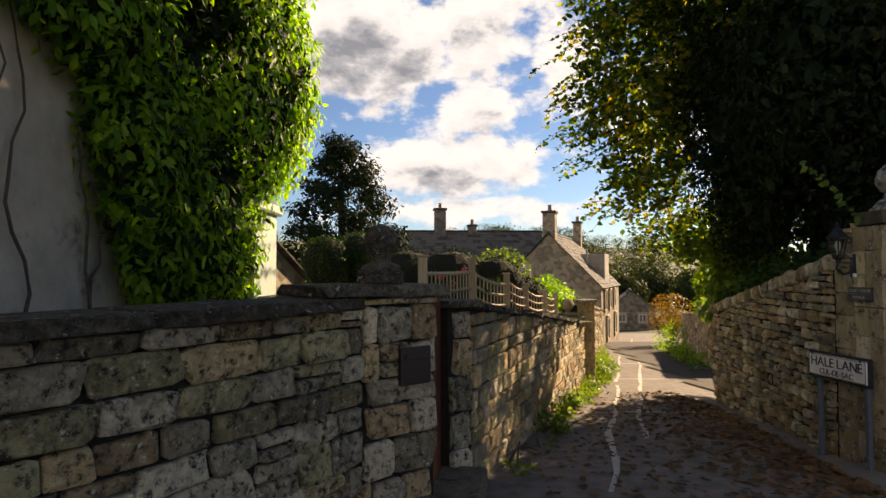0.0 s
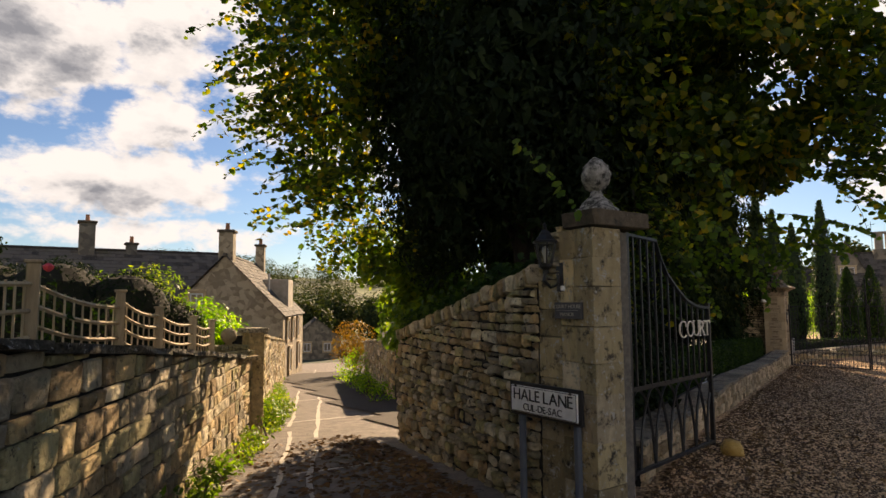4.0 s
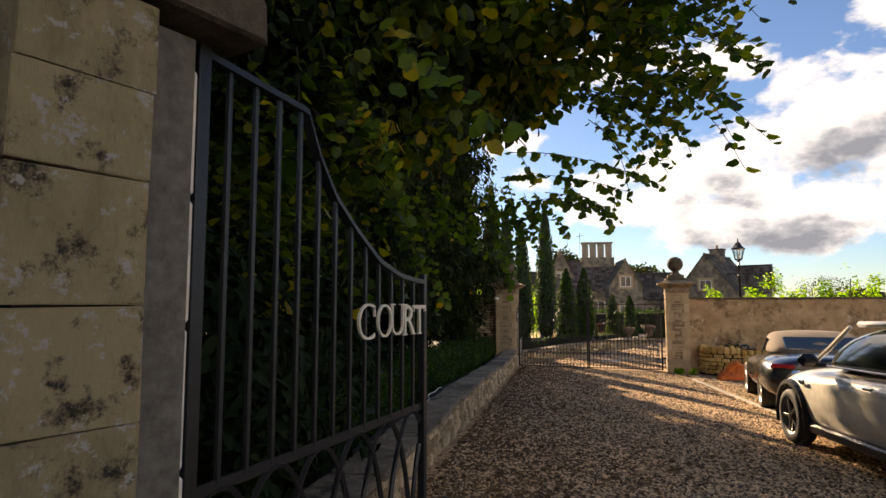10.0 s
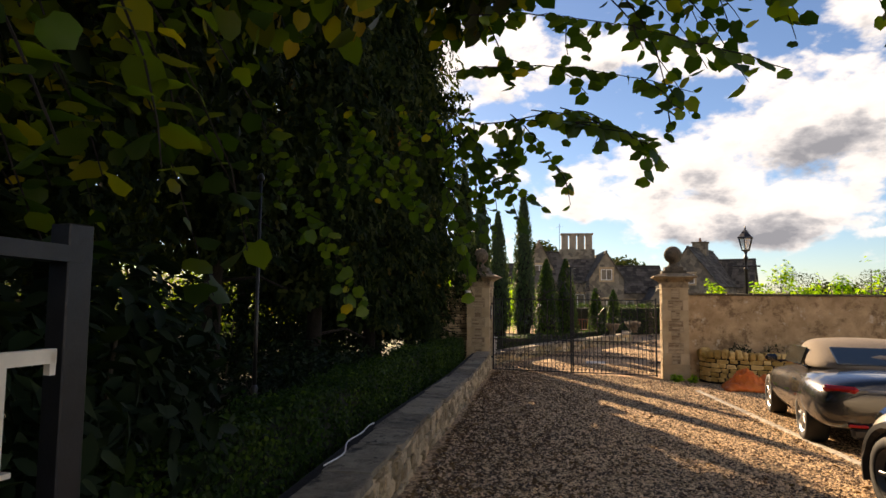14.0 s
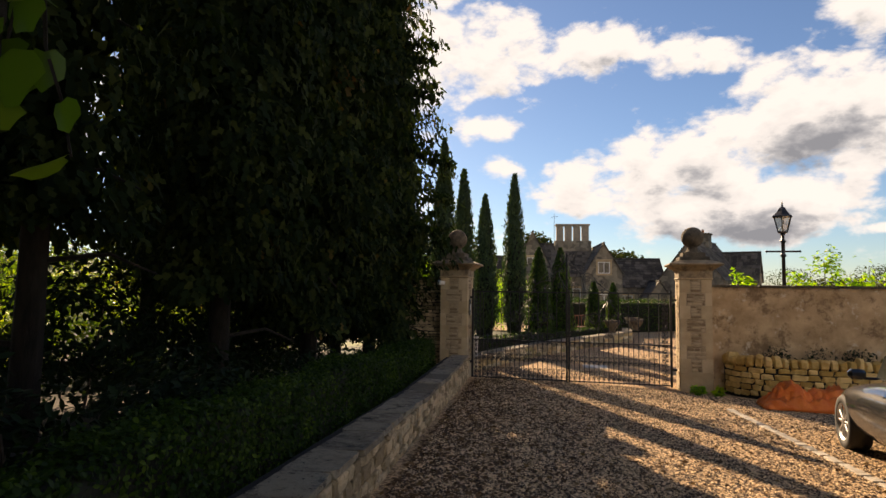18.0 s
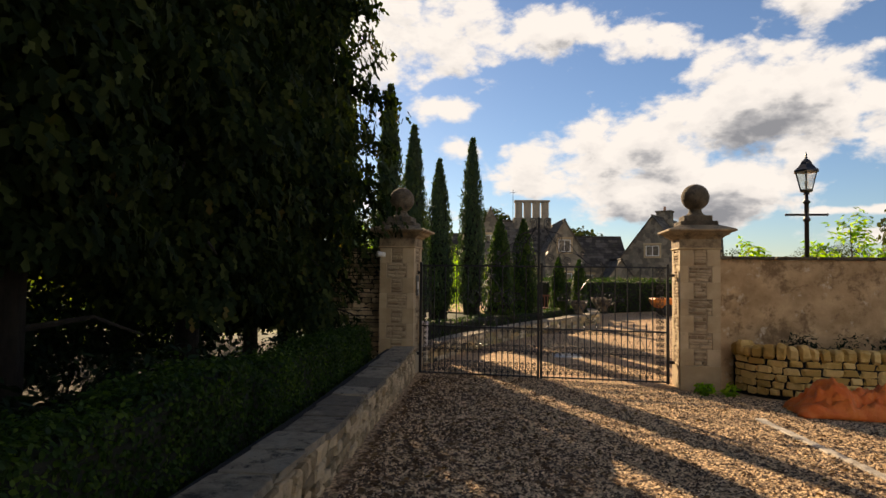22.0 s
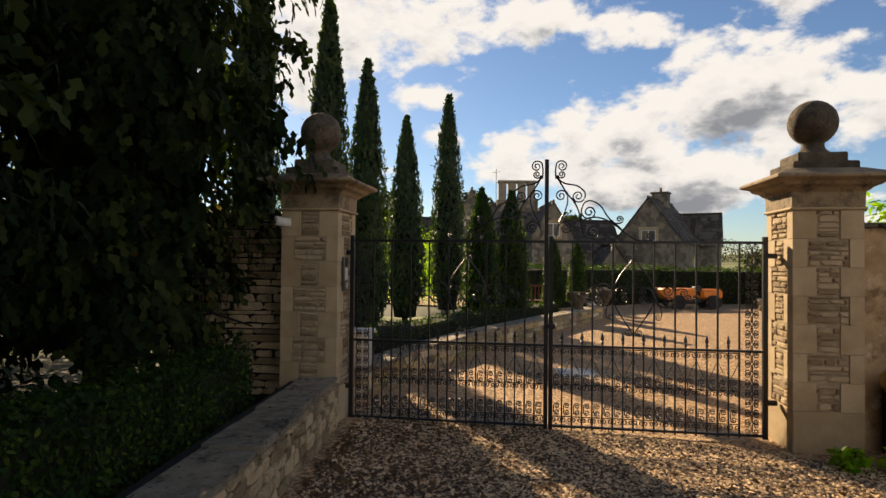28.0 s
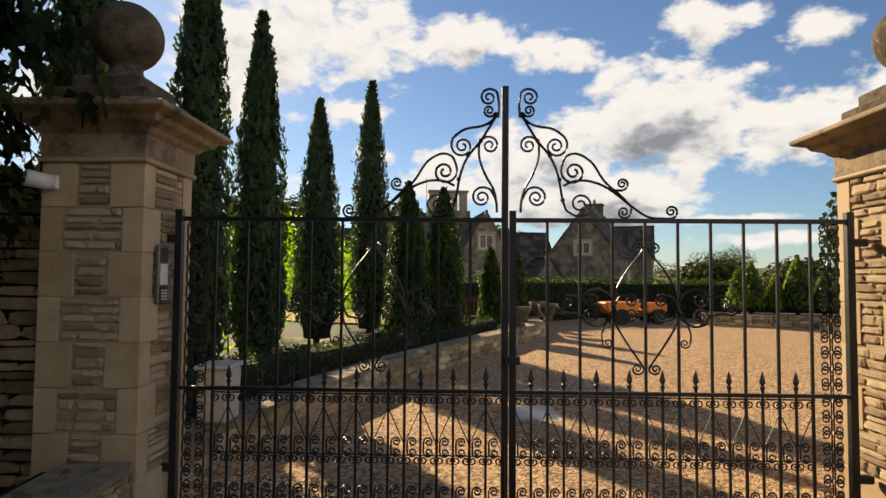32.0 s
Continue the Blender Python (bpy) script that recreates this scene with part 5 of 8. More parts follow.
for k, (x, y, top, rad, low, n) in enumerate([(18.9, 15.6, 13, 1.75, 0.3, 26000), (16.2, 14.6, 13, 1.6, 0.8, 18000), (13.9, 13.9, 12, 1.5, 1.3, 16000), (17.2, 17.6, 14, 2.0, 0.9, 12000), (14.6, 17.0, 13, 1.8, 1.5, 6000), (11.4, 13.4, 12, 1.6, 1.9, 6500), (19.9, 17.6, 12, 1.4, 0.6, 10000), (12.0, 16.5, 12, 1.7, 2.0, 4500), (9.0, 13.2, 12, 1.7, 1.6, 14000)]):
    conifer((x, y), gz(x, y) + 0.02, top, rad, low, 20 + k, n)


def clipped(name, label, boxes, n, size, mat, category="hedge", form=LEAF_SLIM, core=0.86, seed=0, rough=0.035):
    """A clipped hedge: leaves on rounded boxes (p0, p1, width, z0, z1) round a solid core coloured near-black as inner
    shade.
    """
    t = thing(name, label, category)
    r = np.random.default_rng(seed)
    P, N = [], []
    cores = bmesh.new()
    tot = sum(math.hypot(b[1][0] - b[0][0], b[1][1] - b[0][1]) + 0.5 for b in boxes)
    for p0, p1, w, z0, z1 in boxes:
        a, b = np.array(p0), np.array(p1)
        L = np.linalg.norm(b - a)
        ux = (b - a) / L
        nx = np.array([-ux[1], ux[0]])
        m = int(n * (L + 0.5) / tot)
        th = r.uniform(0, 1, m)
        per = 2 * (z1 - z0) + w
        q = r.uniform(0, per, m)
        zz = np.where(q < z1 - z0, z0 + q, np.where(q < z1 - z0 + w, z1, z0 + per - q))
        off = np.where(q < z1 - z0, -w / 2, np.where(q < z1 - z0 + w, q - (z1 - z0) - w / 2, w / 2))
        rnd = 0.94 - 0.10 * np.clip((zz - z1 + 0.12) / 0.12, 0, 1) ** 2
        wob = 1 + 0.07 * np.sin(th * L * 3.1) + 0.05 * np.sin(th * L * 8.3 + zz * 9) + r.normal(0, rough, m)
        nrm = np.stack([nx[0] * np.sign(off) * (np.abs(off) > w * 0.45), nx[1] * np.sign(off) * (np.abs(off) > w * 0.45), (zz >= z1 - 0.02) * 1.0], 1)
        pos = np.stack([a[0] + ux[0] * L * th + nx[0] * off * rnd * wob, a[1] + ux[1] * L * th + nx[1] * off * rnd * wob, z0 + (zz - z0) * (1 + (wob - 1) * 0.6)], 1)
        P.append(pos), N.append(nrm)
        ang = math.atan2(ux[1], ux[0])
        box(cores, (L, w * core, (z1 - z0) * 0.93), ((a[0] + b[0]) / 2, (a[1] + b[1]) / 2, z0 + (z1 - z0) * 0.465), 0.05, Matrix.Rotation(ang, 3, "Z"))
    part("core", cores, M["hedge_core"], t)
    leaf_cloud("leaves", np.concatenate(P), size, mat, t, form, np.concatenate(N), None, 0.55)
    return t


# Near-black colour of the solid cores stands for shade between the leaves.
M["hedge_core"] = surface("hedge_inner_shade", (0.006, 0.008, 0.004), (0.018, 0.02, 0.01), 15, 0.95, 0.6)


def wall5_at(x, back):
    k = (x - W5B[0]) / (W5A[0] - W5B[0])
    n = Vector((-(W5A[1] - W5B[1]), W5A[0] - W5B[0])).normalized()
    return (x + n.x * back, W5B[1] + (W5A[1] - W5B[1]) * k + n.y * back)


hx = [6.2, 9, 12, 15, 17.5, 19.4]
clipped("box_hedge", "clipped low box hedge behind the drive wall", [(wall5_at(a, 0.83), wall5_at(b, 0.83), 0.46, gz(a, 8) + 0.1, float(np.interp(a, [5, 10.9, 15.8, 20], [0.03, -0.01, -0.22, -0.27])) + 0.40) for a, b in zip(hx, hx[1:])], 80000, 0.036, M["leaf_hedge"], form=LEAF_OVAL, seed=4, rough=0.09)


def shrub(name, label, blobs, n, size, mat, form=LEAF_SLIM, gap=-0.4, category="shrub", stems=6, group="", shell=0.6, up=0.4):
    t = thing(name, label, category, group=group)
    r = random.Random(len(label) + n)
    for _ in range(stems):
        bm = bmesh.new()
        b = r.choice(blobs)
        g = gz(b[0], b[1]) if b[2] - b[5] < 0.8 else b[2] - b[5] - 0.1
        tube_into(bm, [(b[0] + r.uniform(-0.1, 0.1), b[1] + r.uniform(-0.1, 0.1), g), (b[0] + r.uniform(-0.4, 0.4) * b[3], b[1] + r.uniform(-0.4, 0.4) * b[4], b[2] + b[5] * 0.5)], 0.02, 0.008, 5)
        part("stem", bm, M["stem"], t)
    p, d = crown(blobs, n, shell, gap, 3.0)
    leaf_cloud("foliage", p, size, mat, t, form, d + np.array([0, 0, up]), None, 0.6)
    return t


# under the trees behind the first gate, and the sunlit garden beyond
shrub("laurel_shrub", "glossy evergreen laurel behind the open gate", [(6.4, 7.7, 0.7, 0.9, 0.55, 1.0), (7.5, 8.6, 0.7, 0.75, 0.5, 0.9), (5.6, 7.3, 0.9, 0.6, 0.5, 1.0)], 5000, 0.13, M["leaf_dark"])
shrub("fern_clump", "low dark ferns and leaf litter beneath the conifers", [(12.2, 11.6, 0.0, 1.2, 0.6, 0.5), (14.6, 12.8, -0.1, 1.2, 0.6, 0.5), (17, 13.7, -0.2, 1.0, 0.5, 0.5), (10.4, 10.9, 0.1, 0.9, 0.5, 0.5)], 4500, 0.10, M["leaf_dark"])
shrub("understorey", "shady evergreen shrubs beneath the conifers", [(9.0, 12.0, 0.5, 1.5, 0.8, 1.3), (11.2, 15.0, 0.0, 1.4, 0.8, 0.7), (14.2, 15.4, 0.1, 1.5, 0.7, 0.9), (17, 16.2, 0.1, 1.5, 0.7, 1.1), (12.6, 12.6, 0.0, 0.9, 0.6, 0.6), (10.2, 12.8, 0.2, 0.9, 0.6, 0.9), (7.0, 10.4, 0.5, 1.0, 0.8, 1.1), (12.6, 14.7, 0.7, 1.3, 0.7, 1.0), (15.3, 15.7, 0.8, 1.4, 0.7, 1.2), (17.8, 16.8, 0.9, 1.3, 0.7, 1.3)], 26000, 0.12, M["leaf_dark"], gap=-0.5)
shrub("garden_shrub", "sunlit yellow-green garden shrubs beyond the conifers", [(11.5, 17.6, 0.2, 1.8, 0.8, 1.0), (15.5, 19.2, 0.2, 2.0, 0.8, 1.0), (19, 19.8, 0.3, 1.6, 0.8, 1.2), (14, 21, 1.0, 2.4, 1.2, 1.5), (18.5, 22.5, 1.0, 2.4, 1.4, 1.6), (22, 21.5, 1.2, 1.6, 1.2, 2.0)], 34000, 0.11, M["leaf_bright"], gap=-0.6)


# ---- climber and house across the garden wall ----
def house_beside_lane():
    t = thing("rendered_house", "grey rendered house half hidden under climbing leaves", "house")
    part("wall", block((0.5, 9.0, 8.0), (-3.15, 1.6, 3.6)), M["house_render"], t)
    part("gable_wall", block((5.0, 0.4, 8.0), (-5.4, 6.3, 3.6)), M["house_render"], t)
    bm = tube_into(bmesh.new(), [(-2.84, 5.75, -0.4), (-2.84, 5.75, 7.4)], 0.045, 0.045, 10)
    part("drainpipe", bm, M["white_pipe"], t, "pale painted drainpipe")
    part("window_frame", block((0.06, 0.9, 1.3), (-2.9, 2.6, 3.2), 0.01), M["white_frame"], t)


M["white_pipe"] = plain("pale_pipe", (0.42, 0.42, 0.40), 0.5)
house_beside_lane()


def green_bay():
    t = thing("bay_window", "pale green painted bay window beside the climber", "bay window", Matrix.Translation((-2.62, 7.45, 0.4)))
    part("panel", block((0.7, 0.8, 0.9), (0, 0, 0.45), 0.01), M["green_paint"], t)
    for x in (-0.38, 0.0, 0.38):
        part("mullion", block((0.05, 0.92, 1.05), (x, 0, 1.4), 0.006), M["green_paint"], t)
    part("glazing", block((0.72, 0.84, 1.0), (0, 0, 1.4)), M["dark_glass"], t)
    part("cornice", block((0.96, 1.06, 0.12), (0, 0, 1.98), 0.02), M["green_paint"], t)
    part("lead_roof", block((0.9, 1.0, 0.10), (0, 0, 2.09), 0.03, taper=0.8), M["grey_paint"], t)


green_bay()


def climber():
    t = thing("wisteria", "large sunlit green wisteria mantling the house wall", "climber")
    r = random.Random(5)
    for k in range(7):
        y = r.uniform(3.2, 6.5)
        pts = [Vector((-2.86, y, 0.0))]
        for i in range(18):
            pts.append(pts[-1] + Vector((r.uniform(-0.01, 0.015), 0.06 * math.sin(i * 0.9 + k) + r.uniform(-0.07, 0.07), r.uniform(0.12, 0.24))))
        part("stem", tube_into(bmesh.new(), pts, 0.018, 0.006, 6), M["stem"], t)
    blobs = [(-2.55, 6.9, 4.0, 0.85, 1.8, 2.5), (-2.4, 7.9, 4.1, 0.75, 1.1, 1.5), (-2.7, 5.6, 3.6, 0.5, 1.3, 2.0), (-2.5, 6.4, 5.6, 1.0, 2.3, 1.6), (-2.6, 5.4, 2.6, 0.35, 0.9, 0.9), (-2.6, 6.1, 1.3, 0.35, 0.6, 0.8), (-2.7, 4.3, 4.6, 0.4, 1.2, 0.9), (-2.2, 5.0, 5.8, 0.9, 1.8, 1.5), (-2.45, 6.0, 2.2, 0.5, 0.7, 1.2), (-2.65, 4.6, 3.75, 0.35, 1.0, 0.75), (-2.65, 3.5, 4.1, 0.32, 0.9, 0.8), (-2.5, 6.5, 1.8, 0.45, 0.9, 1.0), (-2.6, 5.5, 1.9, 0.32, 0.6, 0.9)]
    # Inner leaves take a near-black colour, painting the climber's own shade.
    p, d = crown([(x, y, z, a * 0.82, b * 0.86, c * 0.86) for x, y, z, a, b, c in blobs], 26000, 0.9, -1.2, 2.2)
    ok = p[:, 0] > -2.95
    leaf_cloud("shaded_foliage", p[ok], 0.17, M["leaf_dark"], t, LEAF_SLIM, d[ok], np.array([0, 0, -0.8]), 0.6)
    p, d = crown(blobs, 60000, 0.45, -0.5, 2.2)
    ok = p[:, 0] > -2.95
    leaf_cloud("foliage", p[ok], 0.105, M["leaf_vine"], t, LEAF_SLIM, d[ok] + np.array([0.3, 0, 0.4]), np.array([0, 0, -0.8]), 0.5)


climber()


def yew_tree():
    t = thing("yew_tree", "dark layered yew tree in the garden", "tree")
    part("trunk", tube_into(bmesh.new(), [(-2.6, 15.5, -1), (-2.6, 15.4, 2), (-2.7, 15.5, 5.2)], 0.2, 0.03, 8), M["bark"], t)
    r = random.Random(2)
    blobs = []
    for k in range(26):
        h = k / 26
        z = 1.6 + 3.6 * h
        a = k * 2.4
        q = 1.75 * (1 - h) ** 0.7 + 0.12
        blobs.append((-2.6 + q * 0.75 * math.cos(a), 15.5 + q * 0.75 * math.sin(a), z - 0.1, 0.85 * (1 - 0.5 * h), 0.85 * (1 - 0.5 * h), 0.32))
    p, d = crown(blobs, 12000, 0.8, -0.7, 2.5)
    leaf_cloud("foliage", p, 0.12, M["leaf_dark"], t, LEAF_SPRAY, d + np.array([0, 0, 0.6]), None, 0.5)


yew_tree()


def topiary(x, y, z, rx, rz, label, group="clipped topiary domes"):
    t = thing("topiary", label, "topiary", group=group)
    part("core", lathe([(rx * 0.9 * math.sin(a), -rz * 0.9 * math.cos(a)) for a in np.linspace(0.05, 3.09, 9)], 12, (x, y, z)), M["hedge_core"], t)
    part("stem", tube_into(bmesh.new(), [(x, y, gz(x, y) - 0.1), (x, y, z)], 0.05, 0.05), M["stem"], t)
    p, d = crown([(x, y, z, rx, rx, rz)], 3500, 0.08, -2, 3)
    leaf_cloud("leaves", p, 0.045, M["leaf_box"], t, LEAF_SLIM, d, None, 0.5)


topiary(-2.05, 10.4, 1.75, 0.42, 0.48, "clipped rounded box topiary behind the garden wall")
topiary(-1.55, 10.9, 1.82, 0.45, 0.50, "clipped rounded box topiary behind the garden wall")
def dome_hedge(blobs):
    t = thing("clipped_hedge", "dark domed clipped hedge above the lane wall", "hedge")
    for x, y, z, rx, ry, rz in blobs:
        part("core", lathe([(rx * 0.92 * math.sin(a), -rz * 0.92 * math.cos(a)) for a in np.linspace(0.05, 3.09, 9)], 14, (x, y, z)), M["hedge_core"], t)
        p, d = crown([(x, y, z, rx, rx, rz)], 4500, 0.08, -2, 3)
        leaf_cloud("leaves", p, 0.055, M["leaf_dark"], t, LEAF_SLIM, d, None, 0.5)


dome_hedge([(-0.8, 13.2, 1.1, 0.95, 0.8, 1.05), (0.15, 13.0, 1.1, 0.95, 0.8, 1.03), (1.1, 12.9, 1.05, 0.8, 0.7, 0.9), (1.7, 13.0, 0.75, 0.65, 0.6, 0.75), (-1.7, 13.4, 1.2, 0.9, 0.8, 0.9)])
shrub("garden_bush", "bright leafy bush behind the clipped hedge", [(1.6, 16.5, 1.5, 0.8, 0.6, 0.8), (0.7, 16.6, 1.4, 0.6, 0.6, 0.7)], 3000, 0.10, M["leaf_bright"])
shrub("fuchsia_bush", "bright green bush beside the lattice fence", [(2.3, 13.4, 0.9, 0.55, 0.5, 0.65), (2.7, 14.4, 0.7, 0.6, 0.6, 0.6)], 3000, 0.09, M["leaf_vine"])
rose = shrub("rose_bush", "rose bush with pink blooms behind the fence", [(0.35, 8.3, 1.35, 0.25, 0.3, 0.35), (0.0, 7.2, 1.3, 0.2, 0.3, 0.25), (0.9, 9.8, 1.2, 0.2, 0.25, 0.35)], 500, 0.07, M["leaf_box"], gap=-0.2)
for x, y, z in ((0.42, 8.2, 1.72), (-0.02, 7.1, 1.5), (0.3, 8.4, 1.6), (0.12, 7.4, 1.42)):
    part("bloom", lathe([(0.01, -0.03), (0.035, -0.01), (0.045, 0.02), (0.02, 0.04)], 8, (x, y, z)), M["petal"], rose, "pink rose bloom")
shrub("wall_foot_weeds", "bright weeds growing along the foot of the lane wall", [(0.65 + 0.35 * k + 0.12, 6.2 + 0.93 * k, gz(0.6 + 0.35 * k, 6.2 + 0.93 * k) + 0.12, 0.18 + 0.02 * (k % 3), 0.42, 0.16 + 0.05 * (k % 4)) for k in range(12)] + [(3.7 + 0.29 * k, 14.4 + k, gz(4, 14.4 + k) + 0.2, 0.25, 0.5, 0.3) for k in range(8)], 4600, 0.075, M["leaf_bright"], gap=0.08, category="weeds", stems=14)
shrub("verge_plants", "ferny plants at the foot of the yard wall", [(7.2, 17.0, -0.95, 0.35, 0.6, 0.35), (7.9, 19.5, -1.1, 0.35, 1.0, 0.4), (8.6, 22, -1.3, 0.4, 1.0, 0.5), (9.6, 25, -1.3, 0.8, 1.2, 0.9)], 2600, 0.09, M["leaf_vine"], category="weeds")
shrub("lane_end_trees", "dark round-headed trees beyond the end of the lane", [(20, 68, -0.8, 3.2, 3, 2.6), (25, 74, -0.5, 4, 3, 3.0), (15.5, 78, -1.0, 3.5, 3, 2.4), (30, 70, -0.6, 3.5, 3, 2.6)], 14000, 0.32, M["leaf_far"], LEAF_BROAD, -0.6, "trees")
shrub("autumn_bush", "russet autumn bush behind the yard wall", [(11.4, 30, -0.6, 1.1, 1.2, 1.2)], 2500, 0.12, M["leaf_autumn"])


# ---- the manor's cypresses, cones and hedges ----
def column(name, x, y, base, top, rad, n, label, group, mat, size=0.09, point=1.6, seed=1):
    t = thing(name, label, "cypress" if "cypress" in name else "conifer", group=group)
    r = np.random.default_rng(seed)
    part("trunk", tube_into(bmesh.new(), [(x, y, base - 0.05), (x, y, (base + top) / 2), (x, y, top - 0.3)], 0.09, 0.02), M["bark"], t)
    h = r.uniform(0, 1, n)
    a = r.uniform(0, 2 * np.pi, n)
    prof = np.clip(h / 0.12, 0.25, 1) ** 0.6 * (1 - h ** point) ** 0.8 + 0.03
    lob = 1 + 0.12 * np.sin(4 * a + 9 * h) + 0.08 * np.sin(9 * a - 23 * h)
    rr = rad * prof * lob * (1 - 0.45 * r.uniform(0, 1, n) ** 2.5)
    p = np.stack([x + rr * np.cos(a), y + rr * np.sin(a), base + 0.08 + (top - base) * h], 1)
    out = np.stack([np.cos(a), np.sin(a), 0 * a + 0.2], 1)
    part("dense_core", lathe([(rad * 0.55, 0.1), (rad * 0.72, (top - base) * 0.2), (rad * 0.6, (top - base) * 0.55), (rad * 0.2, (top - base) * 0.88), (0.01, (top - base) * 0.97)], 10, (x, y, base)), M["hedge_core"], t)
    leaf_cloud("foliage", p, size, mat, t, LEAF_SPRAY, out, np.array([0, 0, 1.2]) + out * 0.35, 0.35)


CG = "cypresses by the forecourt"
column("cypress", 32.5, 19.15, -0.75, 6.25, 0.56, 7000, "tall slender Italian cypress beside the forecourt", CG, M["leaf_cypress"], 0.14, 2.2, 1)
column("cypress", 29.6, 18.95, -0.75, 4.9, 0.58, 7000, "slender Italian cypress with a pointed top", CG, M["leaf_cypress"], 0.13, 1.8, 2)
column("cypress", 25.5, 17.36, -0.75, 5.05, 0.46, 8000, "dense dark Italian cypress near the gate", CG, M["leaf_cypress"], 0.12, 2.2, 3)
column("cypress", 23.8, 17.0, -0.75, 5.7, 0.44, 8000, "tall dark Italian cypress near the gate", CG, M["leaf_cypress"], 0.12, 2.2, 4)
column("cypress", 22.3, 17.3, -0.75, 6.2, 0.5, 7000, "tall dark Italian cypress near the gate", CG, M["leaf_cypress"], 0.12, 2.2, 5)
column("clipped_conifer", 28.6, 16.1, -0.7, 2.62, 0.52, 6500, "clipped green conifer column edged with sunlight", "clipped conifers", M["leaf_box"], 0.09, 2.0, 6)
column("clipped_conifer", 30.2, 15.96, -0.7, 2.72, 0.52, 6500, "clipped green conifer column edged with sunlight", "clipped conifers", M["leaf_box"], 0.09, 2.0, 7)
column("clipped_conifer", 33.2, 15.77, -0.6, 1.5, 0.33, 4000, "small clipped green conifer column", "clipped conifers", M["leaf_box"], 0.09, 2.5, 8)
column("clipped_conifer", 34.9, 15.5, -0.6, 1.45, 0.33, 4000, "small clipped green conifer column", "clipped conifers", M["leaf_box"], 0.09, 2.5, 9)


for k, (x, y, h, w) in enumerate(((41.6, 9.05, 1.45, 0.48), (42.3, 8.55, 1.75, 0.62), (42.4, 7.75, 1.3, 0.46), (42.4, 7.05, 1.95, 0.68), (42.5, 6.2, 1.4, 0.52))):
    column("topiary_cone", x, y, -0.45, -0.45 + h, w, 2600, "bright green clipped cone in a low stone bed", "topiary cones", M["leaf_bright"], 0.10, 1.1, 40 + k)


# ---- forecourt: hedges, kerb wall, pots ----
def court_wall():
    """Low stone edging that curves round the planting beyond the gate."""
    pts = [Vector((20.9, 14.55)), Vector((23.4, 15.0)), Vector((26.0, 15.15)), Vector((28.6, 15.05)), Vector((31.5, 14.9)), Vector((34.5, 14.75)), Vector((37, 15.6))]
    t = tagged(put("edging_wall", mesh_of("edging_core", *ribbon(pts, 0.28, -0.95, -0.52), M["mortar"])), "low curved stone edging wall round the forecourt planting", "edging wall")
    ms = stone_meshes("edging_stone", M["stone_lane"], 6, 0.08, 0.12)
    r = random.Random(4)
    for a, b in zip(pts, pts[1:]):
        L = (b - a).length
        d = (b - a) / L
        for z0 in (-0.86, -0.74, -0.63):
            s = 0.0
            while s < L:
                w = min(r.uniform(0.25, 0.6), L - s + 0.02)
                q = a + d * (s + w / 2) + Vector((d.y, -d.x)) * 0.14
                put("edging_stone", r.choice(ms), t, Matrix.Translation((q.x, q.y, z0 + 0.055)) @ Matrix.Rotation(math.atan2(d.y, d.x), 4, "Z") @ Matrix.Diagonal((w, 0.14, 0.11, 1)))
                s += w
        slab = a.lerp(b, 0.5)
        put("coping_slab", stone_meshes("coping_slab", M["coping"], 1, 0.02, 0.04)[0], t, Matrix.Translation((slab.x, slab.y, -0.49)) @ Matrix.Rotation(math.atan2(d.y, d.x), 4, "Z") @ Matrix.Diagonal((L, 0.42, 0.06, 1)))


def ribbon(pts, w, z0, z1):
    vs, fs = [], []
    for i, p in enumerate(pts):
        d = (pts[min(i + 1, len(pts) - 1)] - pts[max(0, i - 1)]).normalized()
        n = Vector((-d.y, d.x))
        for o, z in ((-w / 2, z0), (-w / 2, z1), (w / 2, z1), (w / 2, z0)):
            vs.append((p.x + n.x * o, p.y + n.y * o, z))
    for i in range(len(pts) - 1):
        for k in range(4):
            j = (k + 1) % 4
            fs.append((4 * i + k, 4 * i + 4 + k, 4 * i + 4 + j, 4 * i + j))
    return vs, fs


court_wall()
clipped("low_hedge", "low sunlit box hedge along the forecourt edging", [((21.2, 15.4), (24, 15.75), 0.6, -0.8, -0.15), ((24, 15.75), (28.2, 15.85), 0.6, -0.8, -0.2), ((28.2, 15.85), (32.5, 15.6), 0.6, -0.8, -0.25)], 9000, 0.055, M["leaf_box"], seed=5)
clipped("tall_hedge", "clipped hedge screening the manor front", [((37.0, 18.0), (43.5, 14.5), 1.2, -0.9, 0.75), ((43.5, 14.5), (46.0, 8.5), 1.2, -0.9, 0.70), ((46.0, 8.5), (47.2, 4.0), 1.2, -0.9, 0.4)], 16000, 0.10, M["leaf_box"], seed=6)
for k, (x, y, s) in enumerate(((41.2, 5.6, 1.0), (41.9, 5.0, 1.05), (42.2, 3.6, 0.8), (42.6, 2.7, 1.2), (43, 1.6, 0.9), (42.9, 0.5, 0.8))):
    column("golden_conifer", x, y, -0.8, -0.35 + 1.5 * s, 0.55 * s, 3000, "bright yellow-green dwarf conifer cone", "golden conifers", M["leaf_bright"], 0.11, 1.5, 30 + k)
w_bed = wall_core("wall_bed", (40.5, 6.6), (42.3, 0.0), lambda s: -0.45, lambda s: -0.9, -0.3, M["stone_lane"], "low rubble bed wall at the forecourt edge", 3)
clipped("back_hedge", "dark boundary hedge behind the forecourt", [((47.5, 4.0), (49.0, -8.0), 1.5, -0.9, 0.7)], 5000, 0.14, M["leaf_dark"], seed=7)
